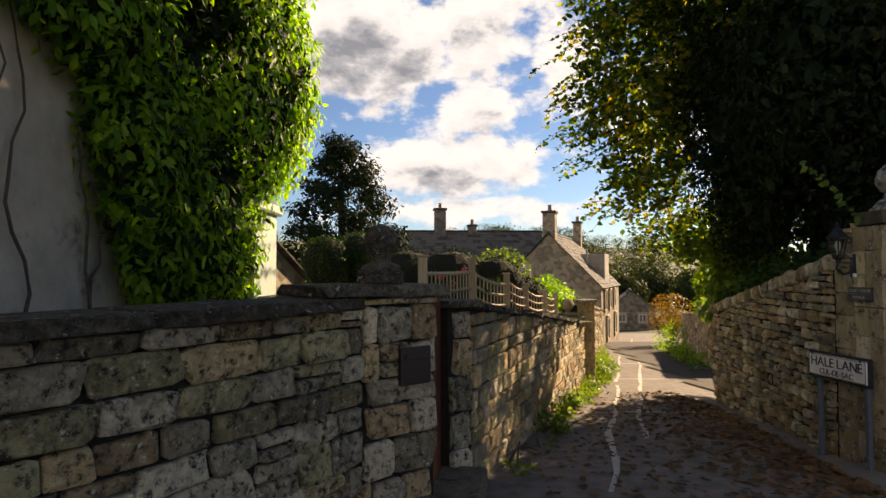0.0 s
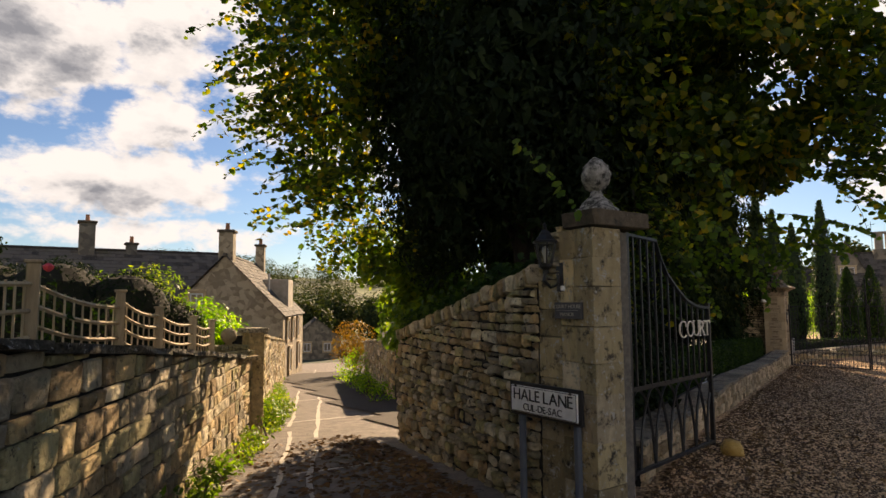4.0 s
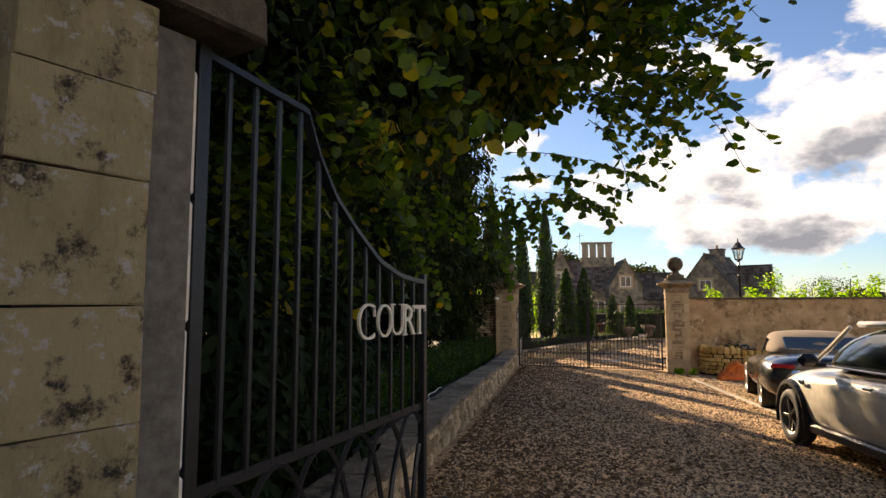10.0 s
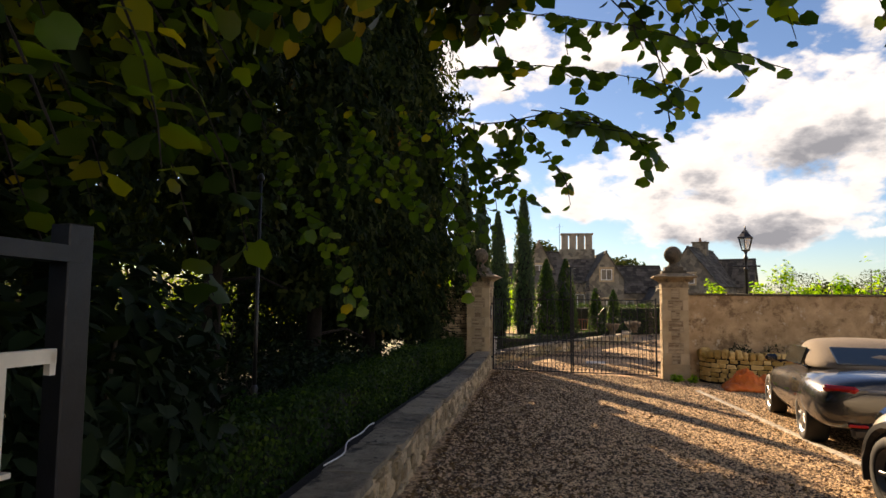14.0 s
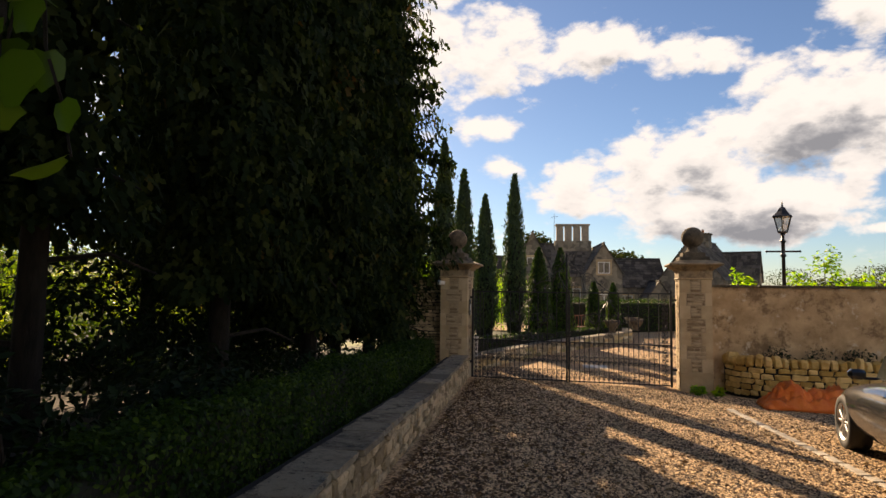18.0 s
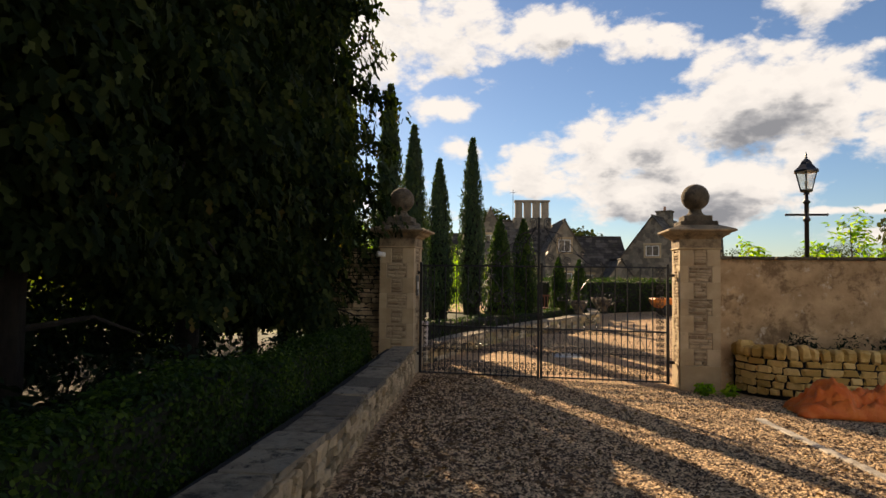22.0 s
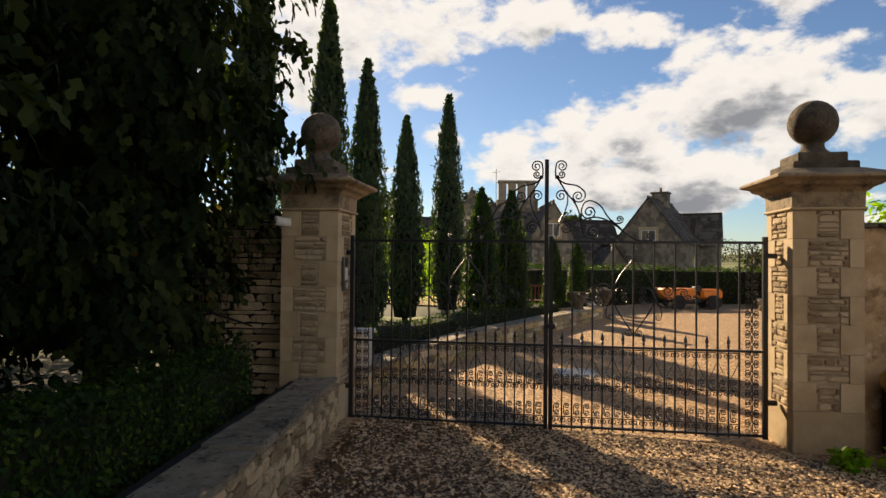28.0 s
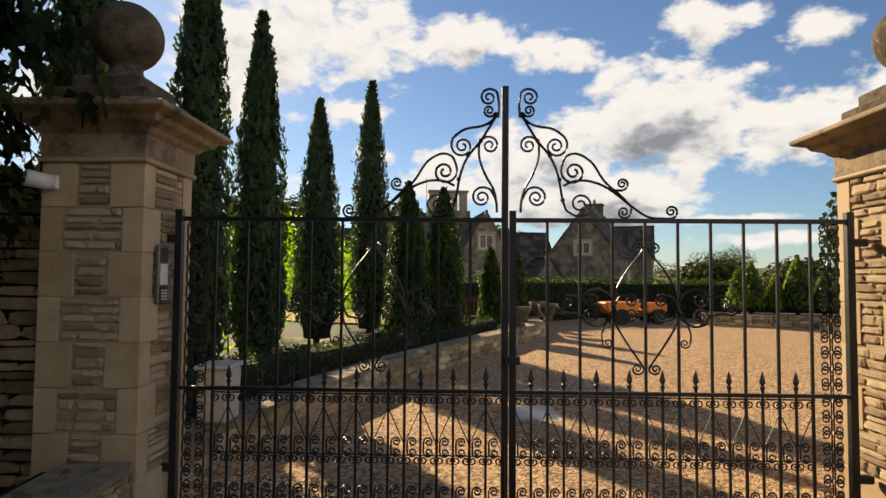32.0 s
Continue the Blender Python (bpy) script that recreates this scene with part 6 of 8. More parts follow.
shrub("autumn_tree", "tall tree turning autumn gold beyond the forecourt", [(59, 0.6, 3.4, 2.6, 2.6, 3.8), (61, -3.5, 3.0, 3, 3, 3.4)], 6000, 0.30, M["leaf_far"], LEAF_BROAD, -0.6, "tree")
shrub("orchard_trees", "line of far trees turning yellow", [(75, 2, 0.5, 4, 3, 2.2), (80, -6, 0.5, 5, 3, 2.0), (85, 8, 0.6, 4, 4, 2.4)], 5000, 0.4, M["leaf_far"], LEAF_BROAD, -0.7, "trees")
shrub("bay_shoots", "bright shrub shoots rising above the rendered wall", [(SA.x + GU.x * s + 0.7, SA.y + GU.y * s + 0.3, 1.52 + 0.12 * math.sin(s * 5), 0.22, 0.30, 0.55 + 0.25 * math.sin(s * 3.1)) for s in (0.9, 2.0, 2.5, 3.1, 3.8, 4.4, 5.1, 5.9, 6.6, 7.4, 8.3, 9.2)], 3800, 0.11, M["leaf_vine"], gap=-0.25, category="shrub", up=1.2)
shrub("planter_herbs", "dark herbs growing in the stone planter", [(SA.x + GU.x * s - GV.x * 0.32, SA.y + GU.y * s - GV.y * 0.32, -0.02, 0.22, 0.3, 0.2) for s in (1.2, 1.9, 2.6, 3.4)], 900, 0.06, M["leaf_dark"], gap=-0.3)
shrub("gate_tuft", "tufts of grass at the foot of the gate pier", [(21.35, 9.25, -0.68, 0.12, 0.12, 0.10), (21.5, 8.9, -0.68, 0.1, 0.1, 0.12)], 160, 0.11, M["leaf_vine"], stems=2)


def planter_soil():
    vs = []
    for i in range(13):
        p, d = planter_path(PLAN_LEN * i / 12)
        vs.append((p.x, p.y, -0.14))
    n = len(vs)
    vs += [(v[0] + GV.x * 0.75, v[1] + GV.y * 0.75, -0.12) for v in vs]
    tagged(put("planter_soil", mesh_of("planter_soil", vs, [(i, i + 1, n + i + 1, n + i) for i in range(n - 1)], M["soil"])), "dark soil filling the stone planter", "soil", kind="structure")


planter_soil()


# ---- lettering ----
def lettering(words, size, mat, parent, m, label="", name="letter"):
    """Each letter a mesh of its own, set side by side about the middle."""
    whole = text_mesh(words, size, mat)
    total = max(v.co.x for v in whole.vertices) - min(v.co.x for v in whole.vertices)
    gap = size * 0.075
    shapes = [None if ch == " " else text_mesh(ch, size, mat, name=name) for ch in words]
    spans = [(0, size * 0.16) if me is None else (min(v.co.x for v in me.vertices), max(v.co.x for v in me.vertices)) for me in shapes]
    run = sum(b - a for a, b in spans) + gap * (len(words) - 1)
    x = -run / 2
    for me, (a, b) in zip(shapes, spans):
        if me is not None:
            put(name, me, parent, m @ Matrix.Diagonal((total / run, 1, 1, 1)) @ Matrix.Translation((x - a, 0, 0)), label)
        x += b - a + gap


def upright(x, y, z, facing):
    """A pose for a plate whose front looks along facing (x, y)."""
    f = Vector((*facing, 0)).normalized()
    right = Vector((-f.y, f.x, 0))
    return Matrix.Translation((x, y, z)) @ Matrix((right, Vector((0, 0, 1)), f)).transposed().to_4x4()


# ---- street sign ----
def street_sign():
    m = upright(4.165, 6.345, 0.545, (-0.994, -0.10))
    t = thing("street_sign", "white street nameplate on two grey-blue posts", "street sign", m)
    part("frame", block((0.87, 0.29, 0.03), (0, 0, -0.02), 0.008), M["black"], t, "black backing board")
    part("plate", block((0.80, 0.23, 0.02), (0, 0, 0.006), 0.006), M["white"], t)
    bm = bmesh.new()
    for s in (-1, 1):
        box(bm, (0.785, 0.005, 0.003), (0, s * 0.108, 0.0175))
        box(bm, (0.005, 0.22, 0.003), (s * 0.391, 0, 0.0175))
    part("border", bm, M["text_black"], t)
    lettering("HALE LANE", 0.142, M["text_black"], t, Matrix.Translation((0, 0.035, 0.0185)))
    lettering("CUL-DE-SAC", 0.084, M["text_black"], t, Matrix.Translation((0, -0.066, 0.0185)))
    for x in (-0.33, 0.33):
        p = part("post", block((0.055, 1.20, 0.05), (x, -0.50, -0.06), 0.008), M["grey_paint"], t, "grey-blue painted steel post")
        part("bolt", lathe([(0.012, 0), (0.012, 0.008)], 8, (x, 0.11, 0.016)), M["black"], t)


street_sign()


def house_plaque():
    t = thing("house_plaque", "dark slate plaque with pale engraved house name", "plaque", upright(4.268, 6.115, 1.33, (-0.998, -0.063)))
    part("slab", block((0.31, 0.14, 0.035), (0, 0, -0.008), 0.004), M["plaque"], t)
    lettering("COURT HOUSE", 0.046, M["gold_text"], t, Matrix.Translation((0, 0.034, 0.011)))
    lettering("MANOR", 0.046, M["gold_text"], t, Matrix.Translation((0, -0.032, 0.011)))
    part("rule", block((0.26, 0.003, 0.002), (0, 0.003, 0.011)), M["gold_text"], t)


house_plaque()


def lantern(t, h, w, z0=0.0, k=1.0):
    """A six-sided tapering glass lantern, z0 above the thing's origin."""
    o = Matrix.Translation((0, 0, z0))
    bm = bmesh.new()
    for i in range(6):
        a = math.pi / 3 * i
        tube_into(bm, [(w * 0.55 * math.cos(a), w * 0.55 * math.sin(a), 0), (w * math.cos(a), w * math.sin(a), h)], 0.009, 0.009, 4)
    part("frame", bm, M["iron"], t, m=o)
    part("base", lathe([(w * 0.30, -0.07), (w * 0.25, -0.04), (w * 0.62, -0.015), (w * 0.62, 0.012)], 6), M["iron"], t, m=o)
    part("roof", lathe([(w * 1.18, h), (w * 1.15, h + 0.03 * k), (w * 0.95, h + 0.05 * k), (w * 0.55, h + 0.13 * k), (w * 0.5, h + 0.16 * k), (w * 0.3, h + 0.20 * k), (w * 0.12, h + 0.22 * k)], 6), M["iron"], t, m=o)
    part("finial", lathe([(0.012, h + 0.21 * k), (0.022, h + 0.24 * k), (0.012, h + 0.26 * k), (0.018, h + 0.28 * k), (0.003, h + 0.33 * k)], 8), M["iron"], t, m=o)
    for i in range(6):
        a, b = math.pi / 3 * i, math.pi / 3 * (i + 1)
        vs = [(w * 0.54 * math.cos(a), w * 0.54 * math.sin(a), 0.012), (w * 0.54 * math.cos(b), w * 0.54 * math.sin(b), 0.012), (w * 0.98 * math.cos(b), w * 0.98 * math.sin(b), h), (w * 0.98 * math.cos(a), w * 0.98 * math.sin(a), h)]
        put("pane", mesh_of("pane", vs, [(0, 1, 2, 3)], M["glass"]), t, o)
    part("bulb", lathe([(0.012, 0.02), (0.014, 0.06), (0.03, 0.11), (0.024, 0.15), (0.004, 0.165)], 10), M["white"], t, smooth=True, m=o)


def wall_lantern():
    t = thing("wall_lantern", "black cast-metal wall lantern on a scrolled bracket", "lantern", Matrix.Translation((4.14, 6.24, 1.72)))
    lantern(t, 0.19, 0.098, 0.0, 0.55)
    part("bracket", tube_into(bmesh.new(), [(0, 0, -0.06), (-0.02, 0, -0.13), (0.05, 0, -0.19), (0.12, 0, -0.17), (0.16, 0, -0.08)], 0.016, 0.012, 8), M["iron"], t)
    part("back_plate", block((0.03, 0.10, 0.26), (0.165, 0, -0.1), 0.01), M["iron"], t)
    part("sensor", block((0.03, 0.035, 0.045), (0.10, -0.10, -0.20), 0.006), M["white"], t, "small white sensor box")


wall_lantern()


def urn():
    t = thing("stone_urn", "lichened stone finial urn on the gate pier", "urn", Matrix.Translation((4.56, 6.04, 2.17)))
    part("foot", lathe([(0.19, 0), (0.185, 0.03), (0.15, 0.05), (0.13, 0.09), (0.06, 0.15), (0.045, 0.20)], 16), M["urn"], t, smooth=True)
    bm = lathe([(0.045, 0.19), (0.08, 0.215), (0.105, 0.25), (0.118, 0.29), (0.12, 0.34), (0.115, 0.38), (0.10, 0.42), (0.07, 0.45), (0.05, 0.47), (0.015, 0.50)], 26)
    for v in bm.verts:
        v.co += Vector((v.co.x, v.co.y, 0)).normalized() * (0.028 * noise.noise(v.co * 22) + 0.016 * noise.noise(v.co * 50))
    part("bowl", bm, M["urn"], t, "worn fruit-shaped top", smooth=True)


M["urn"] = surface("pale_lichen_stone", (0.16, 0.155, 0.14), (0.46, 0.45, 0.42), 14, 0.9, 0.9, c3=(0.02, 0.02, 0.018), scale3=15, cut3=0.46)
urn()


# ---- open iron gate leaf at the lane ----
def lane_gate():
    hg, tip = Vector((4.852, 6.008, 0)), Vector((6.535, 6.467, 0))
    L = (tip - hg).length
    ux = (tip - hg) / L
    m = Matrix.Translation((hg.x, hg.y, 0)) @ Matrix((ux, Vector((-ux.y, ux.x, 0)), Vector((0, 0, 1)))).transposed().to_4x4()
    t = thing("iron_gate", "open black wrought-iron gate leaf with swept top rail", "gate", m)
    ks, zs = [0, 0.324, 0.37, 0.443, 0.546, 0.683, 0.812, 0.92, 1.0], [2.0, 1.98, 1.83, 1.675, 1.55, 1.415, 1.355, 1.335, 1.33]
    top = lambda s: float(np.interp(s / L, ks, zs))
    def bar(name, a, b, w=0.022, d=0.022):
        a, b = Vector(a), Vector(b)
        v = b - a
        return part(name, block((w, d, v.length), (0, 0, v.length / 2), 0.002), M["iron"], t, m=Matrix.Translation(a) @ v.to_track_quat("Z", "Y").to_matrix().to_4x4())
    bar("hinge_stile", (0, 0, -0.12), (0, 0, 2.02), 0.05, 0.05)
    bar("end_stile", (L, 0, -0.12), (L, 0, 1.375), 0.04, 0.04)
    bar("bottom_rail", (0, 0, -0.08), (L, 0, -0.08), 0.04, 0.03)
    bar("lower_rail", (0, 0, 0.63), (L, 0, 0.63), 0.012, 0.04)
    bm = bmesh.new()
    samples = [L * k / 40 for k in range(41)]
    rows = []
    for s in samples:
        z = top(s)
        rows.append([bm.verts.new((s, y, z + dz)) for y, dz in ((-0.022, -0.012), (0.022, -0.012), (0.022, 0.012), (-0.022, 0.012))])
    for a, b in zip(rows, rows[1:]):
        for i in range(4):
            bm.faces.new((a[i], a[(i + 1) % 4], b[(i + 1) % 4], b[i]))
    part("top_rail", bm, M["iron"], t, "swept top rail")
    n = 13
    for k in range(1, n):
        s = L * k / n
        bar("baluster", (s, 0, 0.63), (s, 0, top(s)), 0.018, 0.018)
    # interlaced pointed arches under the lower rail
    for k in range(-1, 6):
        s0 = L * (k + 0.5) / 6
        wdt = L / 6
        bm = bmesh.new()
        pts = []
        for i in range(17):
            u = i / 16
            x = s0 + wdt * 2 * u - wdt * 0.0
            z = -0.08 + 0.70 * math.sin(math.pi * u) ** 0.55
            if 0.02 < x < L - 0.02:
                pts.append((x, 0.004 * (k % 2), z))
        if len(pts) > 2:
            part("arch", tube_into(bm, pts, 0.013, 0.013, 4), M["iron"], t)
    # letters fixed on the bars
    for ch, x, wide, tall in (("C", 0.590, 0.157, 0.168), ("O", 0.6925, 0.150, 0.160), ("U", 0.773, 0.134, 0.152), ("R", 0.8535, 0.131, 0.150), ("T", 0.928, 0.160, 0.152)):
        me = text_mesh(ch, 0.22, M["letter_white"], 0.006, "letter", -0.005 if ch in "COU" else 0.0)
        bm = bmesh.new()
        bm.from_mesh(me)
        x0, x1 = min(v.co.x for v in bm.verts), max(v.co.x for v in bm.verts)
        y0, y1 = min(v.co.y for v in bm.verts), max(v.co.y for v in bm.verts)
        w, k = x1 - x0, 0.0066
        feet = {"U": ((0.1, 1), (0.9, 1)), "R": ((0.1, 1), (0.1, 0), (0.92, 0)), "T": ((0.5, 0),)}.get(ch, ())
        for fx, fy in feet:
            box(bm, (w * 0.34, k, 0.012), (x0 + w * fx, y0 + (y1 - y0) * fy + (k / 2 if fy else -k / 2), 0))
        if ch in "CT":
            for fx in ((0.97,) if ch == "C" else (0.03, 0.97)):
                box(bm, (k, 0.031, 0.012), (x0 + w * fx, y1 - 0.22 * (0.17 if ch == "C" else 0.09), 0))
        bmesh.ops.translate(bm, verts=bm.verts, vec=(-(x0 + x1) / 2, -(y0 + y1) / 2, 0))
        bmesh.ops.scale(bm, verts=bm.verts, vec=(wide / w, tall / (y1 - y0), 1))
        bm.to_mesh(me)
        bm.free()
        put("letter", me, t, Matrix.Translation((x * L, -0.035, 1.122)) @ Euler((radians(90), 0, 0)).to_matrix().to_4x4(), "pale cut-out letter " + ch)
    for z in (1.60, 0.2):
        part("hinge_bracket", block((0.22, 0.05, 0.14), (-0.10, 0.02, z), 0.01), M["iron"], t)


lane_gate()


# ---- double gate of the manor ----
def scroll_pts(r, turns=1.6, n=22, start=0.0):
    """A flat spiral in x and z that ends at the origin side."""
    out = []
    for i in range(n):
        u = i / (n - 1)
        a = start + turns * 2 * math.pi * u
        q = r * (1 - 0.80 * u)
        out.append((q * math.cos(a), 0, q * math.sin(a)))
    return out


def c_scroll(r, gap):
    """Two spirals joined by a bow: a letter C that opens to +x."""
    a = [(p[0], 0, p[2] + gap) for p in scroll_pts(r, -1.5, 16, math.pi * 1.0)]
    b = [(p[0], 0, p[2] - gap) for p in scroll_pts(r, 1.5, 16, -math.pi * 1.0)]
    return a[::-1] + b


def volute(cx, cz, r, a0, turns, n=26):
    out = []
    for i in range(n):
        u = i / (n - 1)
        a, q = a0 + 2 * math.pi * turns * u, r * (1 - 0.82 * u ** 0.8)
        out.append((cx + q * math.cos(a), cz + q * math.sin(a)))
    return out


def smooth_path(path, start=None, end=None):
    """A stem drawn smoothly through its points, curling into a volute at either end."""
    key = list(path)
    if start:
        key.insert(0, volute(*start)[0])
    if end:
        key.append(volute(*end)[0])
    key = [(2 * key[0][0] - key[1][0], 2 * key[0][1] - key[1][1])] + key + [(2 * key[-1][0] - key[-2][0], 2 * key[-1][1] - key[-2][1])]
    out = volute(*start)[::-1] if start else []
    for p0, p1, p2, p3 in zip(key, key[1:], key[2:], key[3:]):
        for i in range(6):
            u = i / 6
            out.append(tuple(0.5 * (2 * b + (c - a) * u + (2 * a - 5 * b + 4 * c - d) * u * u + (3 * b - a - 3 * c + d) * u ** 3) for a, b, c, d in zip(p0, p1, p2, p3)))
    return out + (volute(*end) if end else [key[-2]])


def manor_gate():
    base = -0.76
    o = Vector((20.33, 13.86, 0)) + GV * 0.12
    W = 4.33
    t = thing("double_gate", "closed black wrought-iron double gate with scrollwork overthrow", "gate", Matrix.Translation((o.x, o.y, 0)) @ Matrix((GU, GV, Vector((0, 0, 1)))).transposed().to_4x4())
    small = tube_into(bmesh.new(), c_scroll(0.031, 0.032), 0.0060, 0.0060, 4)
    sm = bpy.data.meshes.new("scroll")
    small.to_mesh(sm), small.free()
    sm.materials.append(M["iron"])
    spear_bm = lathe([(0.012, 0), (0.017, 0.02), (0.008, 0.03), (0.02, 0.05), (0.012, 0.085), (0.001, 0.12)], 6)
    spear = bpy.data.meshes.new("spear_tip")
    spear_bm.to_mesh(spear), spear_bm.free()
    spear.materials.append(M["iron"])
    for side in (0, 1):
        leaf = put("gate_leaf", mesh_of("gate_leaf", *box_mesh((2.11, 0.03, 0.028), (0, 0, 0)), M["iron"]), t, Matrix.Translation((1.105 + side * 2.12, 0, 1.18)))
        lx = lambda s: (s - 1.055) if side == 0 else (1.055 - s)     # s: from the hinge to the middle
        def bar(name, s, z0, z1, w=0.017):
            part(name, block((w, w, z1 - z0), (lx(s), 0, (z0 + z1) / 2 - 1.18), 0.002), M["iron"], leaf)
        bar("hinge_stile", 0.0, base, 1.24, 0.045)
        bar("meeting_stile", 2.09, base, 2.04 if side == 0 else 1.24, 0.042)
        for z in (0.10, base + 0.03):
            part("rail", block((2.11, 0.028, 0.024), (0, 0, z - 1.18), 0.002), M["iron"], leaf)
        bars = [0.24 + 0.204 * k for k in range(9)]
        for s in bars:
            bar("bar", s, base, 1.18)
        for k, s in enumerate([0.24 + 0.204 * (k + 0.5) for k in range(9)]):
            bar("dog_bar", s, base, 0.13, 0.015)
            put("spear_tip", spear, leaf, Matrix.Translation((lx(s), 0, 0.13 - 1.18)))
        # scroll panel by the hinge
        for k in range(19):
            z = base + 0.10 + 0.098 * k
            for f in (0, 1):
                put("scroll", sm, leaf, Matrix.Translation((lx(0.085 + 0.075 * f), 0, z - 1.18)) @ Matrix.Rotation(math.pi * f, 4, "Z"))
        # scrolls between the dog bars
        for k in range(18):
            s = 0.24 + 0.102 * (k + 0.5)
            for z, rot in ((0.045, 0.5), (-0.25, 0.0), (-0.33, 0.5), (-0.55, 0.0), (-0.66, 0.5)):
                put("scroll", sm, leaf, Matrix.Translation((lx(s), 0, z - 1.18)) @ Matrix.Rotation(math.pi * rot, 4, "Y"))
            tw = 0.045 if k % 2 else -0.045
            part("diagonal", tube_into(bmesh.new(), [(lx(s) - tw, 0, -0.02 - 1.18), (lx(s) + tw, 0, -0.22 - 1.18)], 0.004, 0.004, 4), M["iron"], leaf)
        # middle ornament
        c = 1.26
        for sx in (-1, 1):
            def flourish(path, end=None, r=0.0075, start=None):
                pts = smooth_path(path, start, end)
                part("ornament_scroll", tube_into(bmesh.new(), [(lx(c) + sx * dx, -0.012, z - 1.18) for dx, z in pts], r, r * 0.8, 5), M["iron"], leaf)
            flourish([(0.195, 0.64), (0.185, 0.74), (0.12, 0.86), (0.035, 0.97)], (0.055, 1.005, 0.04, math.pi, -1.6))
            flourish([(0.195, 0.64), (0.185, 0.53), (0.11, 0.40), (0.035, 0.29)], (0.055, 0.255, 0.04, math.pi, 1.6))
            for k in (-1, 1):
                flourish([(0.195, 0.635), (0.225, 0.635 + k * 0.075), (0.29, 0.635 + k * 0.115)], (0.335, 0.635 + k * 0.052, 0.062, k * 1.6, -k * 1.7))
                flourish([(0.195, 0.635), (0.165, 0.635 + k * 0.065)], (0.095, 0.635 + k * 0.042, 0.046, k * 0.9, k * 1.6))
            flourish([(0.335, 0.75), (0.41, 0.70), (0.45, 0.71)], (0.485, 0.665, 0.046, 1.9, -1.6))
            flourish([(0.335, 0.53), (0.41, 0.59), (0.48, 0.60)], (0.53, 0.625, 0.034, -1.9, 1.6))
            flourish([(0.215, 0.61), (0.25, 0.54), (0.275, 0.47), (0.27, 0.42)], (0.238, 0.415, 0.034, 0.0, -1.5), 0.006)
        # overthrow: scrolls falling away from the middle post
        e = lambda d: lx(2.08 - d)
        def fall(path, end=None, start=None, r=0.009):
            part("overthrow_scroll", tube_into(bmesh.new(), [(e(d), 0, z - 1.18) for d, z in smooth_path(path, start, end)], r, r * 0.8, 5), M["iron"], leaf)
        fall([(0.035, 1.84), (0.03, 1.93)], (0.095, 1.97, 0.064, 2.6, -1.7))
        fall([(0.035, 1.84), (0.05, 1.87)], (0.092, 1.885, 0.042, -2.2, 1.6))
        fall([(0.035, 1.87), (0.08, 1.815), (0.14, 1.785), (0.245, 1.765), (0.315, 1.715)], (0.262, 1.655, 0.075, 0.3, -1.8))
        fall([(0.035, 1.87), (0.145, 1.69), (0.225, 1.59), (0.275, 1.47), (0.30, 1.33), (0.325, 1.25)], (0.415, 1.285, 0.088, -2.5, 1.8))
        fall([(0.33, 1.59), (0.40, 1.605), (0.49, 1.55), (0.57, 1.43), (0.67, 1.34), (0.735, 1.27)], (0.69, 1.235, 0.046, 0.3, -1.7), (0.375, 1.49, 0.086, 2.6, 1.8))
        fall([(0.31, 1.40), (0.38, 1.43), (0.48, 1.43), (0.60, 1.38), (0.74, 1.27), (0.84, 1.205), (0.94, 1.195)], (0.985, 1.24, 0.046, -1.7, 1.7))
        fall([(0.57, 1.395), (0.62, 1.375), (0.67, 1.372)], (0.68, 1.415, 0.042, -1.6, 1.7))
        fall([(0.04, 1.27), (0.06, 1.37), (0.115, 1.47), (0.152, 1.575)], (0.088, 1.66, 0.068, 0.0, 1.7))
        fall([(0.04, 1.23), (0.045, 1.30), (0.075, 1.365)], (0.137, 1.325, 0.072, 2.2, -1.8))
        for d, z in ((0.145, 1.69), (0.225, 1.595), (0.285, 1.44), (0.305, 1.31), (0.61, 1.38)):
            part("collar", block((0.026, 0.026, 0.026), (e(d), 0, z - 1.18), 0.006), M["iron"], leaf)
        for z in (1.05, -0.4):
            part("hinge", block((0.12, 0.05, 0.05), (lx(-0.05), 0, z - 1.18), 0.008), M["iron"], leaf)
    part("lock_box", block((0.10, 0.05, 0.05), (W / 2 + 0.02, -0.02, 0.30), 0.006), M["iron"], t)
    part("drop_bolt", tube_into(bmesh.new(), [(W / 2 - 0.03, -0.03, -0.76), (W / 2 - 0.03, -0.03, -0.2)], 0.009, 0.009, 6), M["iron"], t)


def box_mesh(size, at):
    bm = block(size, at, 0.002)
    bm.normal_update()
    for i, v in enumerate(bm.verts):
        v.index = i
    out = [v.co.copy() for v in bm.verts], [[v.index for v in q.verts] for q in bm.faces]
    bm.free()
    return out


manor_gate()


def intercom():
    p = PL + GU * 0.315 - GV * 0.12
    t = thing("intercom", "steel gate intercom with keypad and taped note", "intercom", upright(p.x, p.y, 0.82, (GU.x, GU.y)))
    part("body", block((0.12, 0.36, 0.03), (0, 0, 0.015), 0.006), M["rim_dark"], t)
    part("camera_window", block((0.08, 0.09, 0.006), (0, 0.12, 0.032), 0.002), M["black"], t)
    part("note", block((0.09, 0.13, 0.003), (0, 0.0, 0.032)), M["white"], t, "white paper note")
    part("keypad", block((0.09, 0.09, 0.005), (0, -0.125, 0.032), 0.002), M["black"], t)
    for i in range(4):
        for j in range(3):
            part("key", block((0.014, 0.012, 0.004), (-0.025 + 0.025 * j, -0.10 - 0.018 * i, 0.036), 0.001), M["white"], t)


intercom()


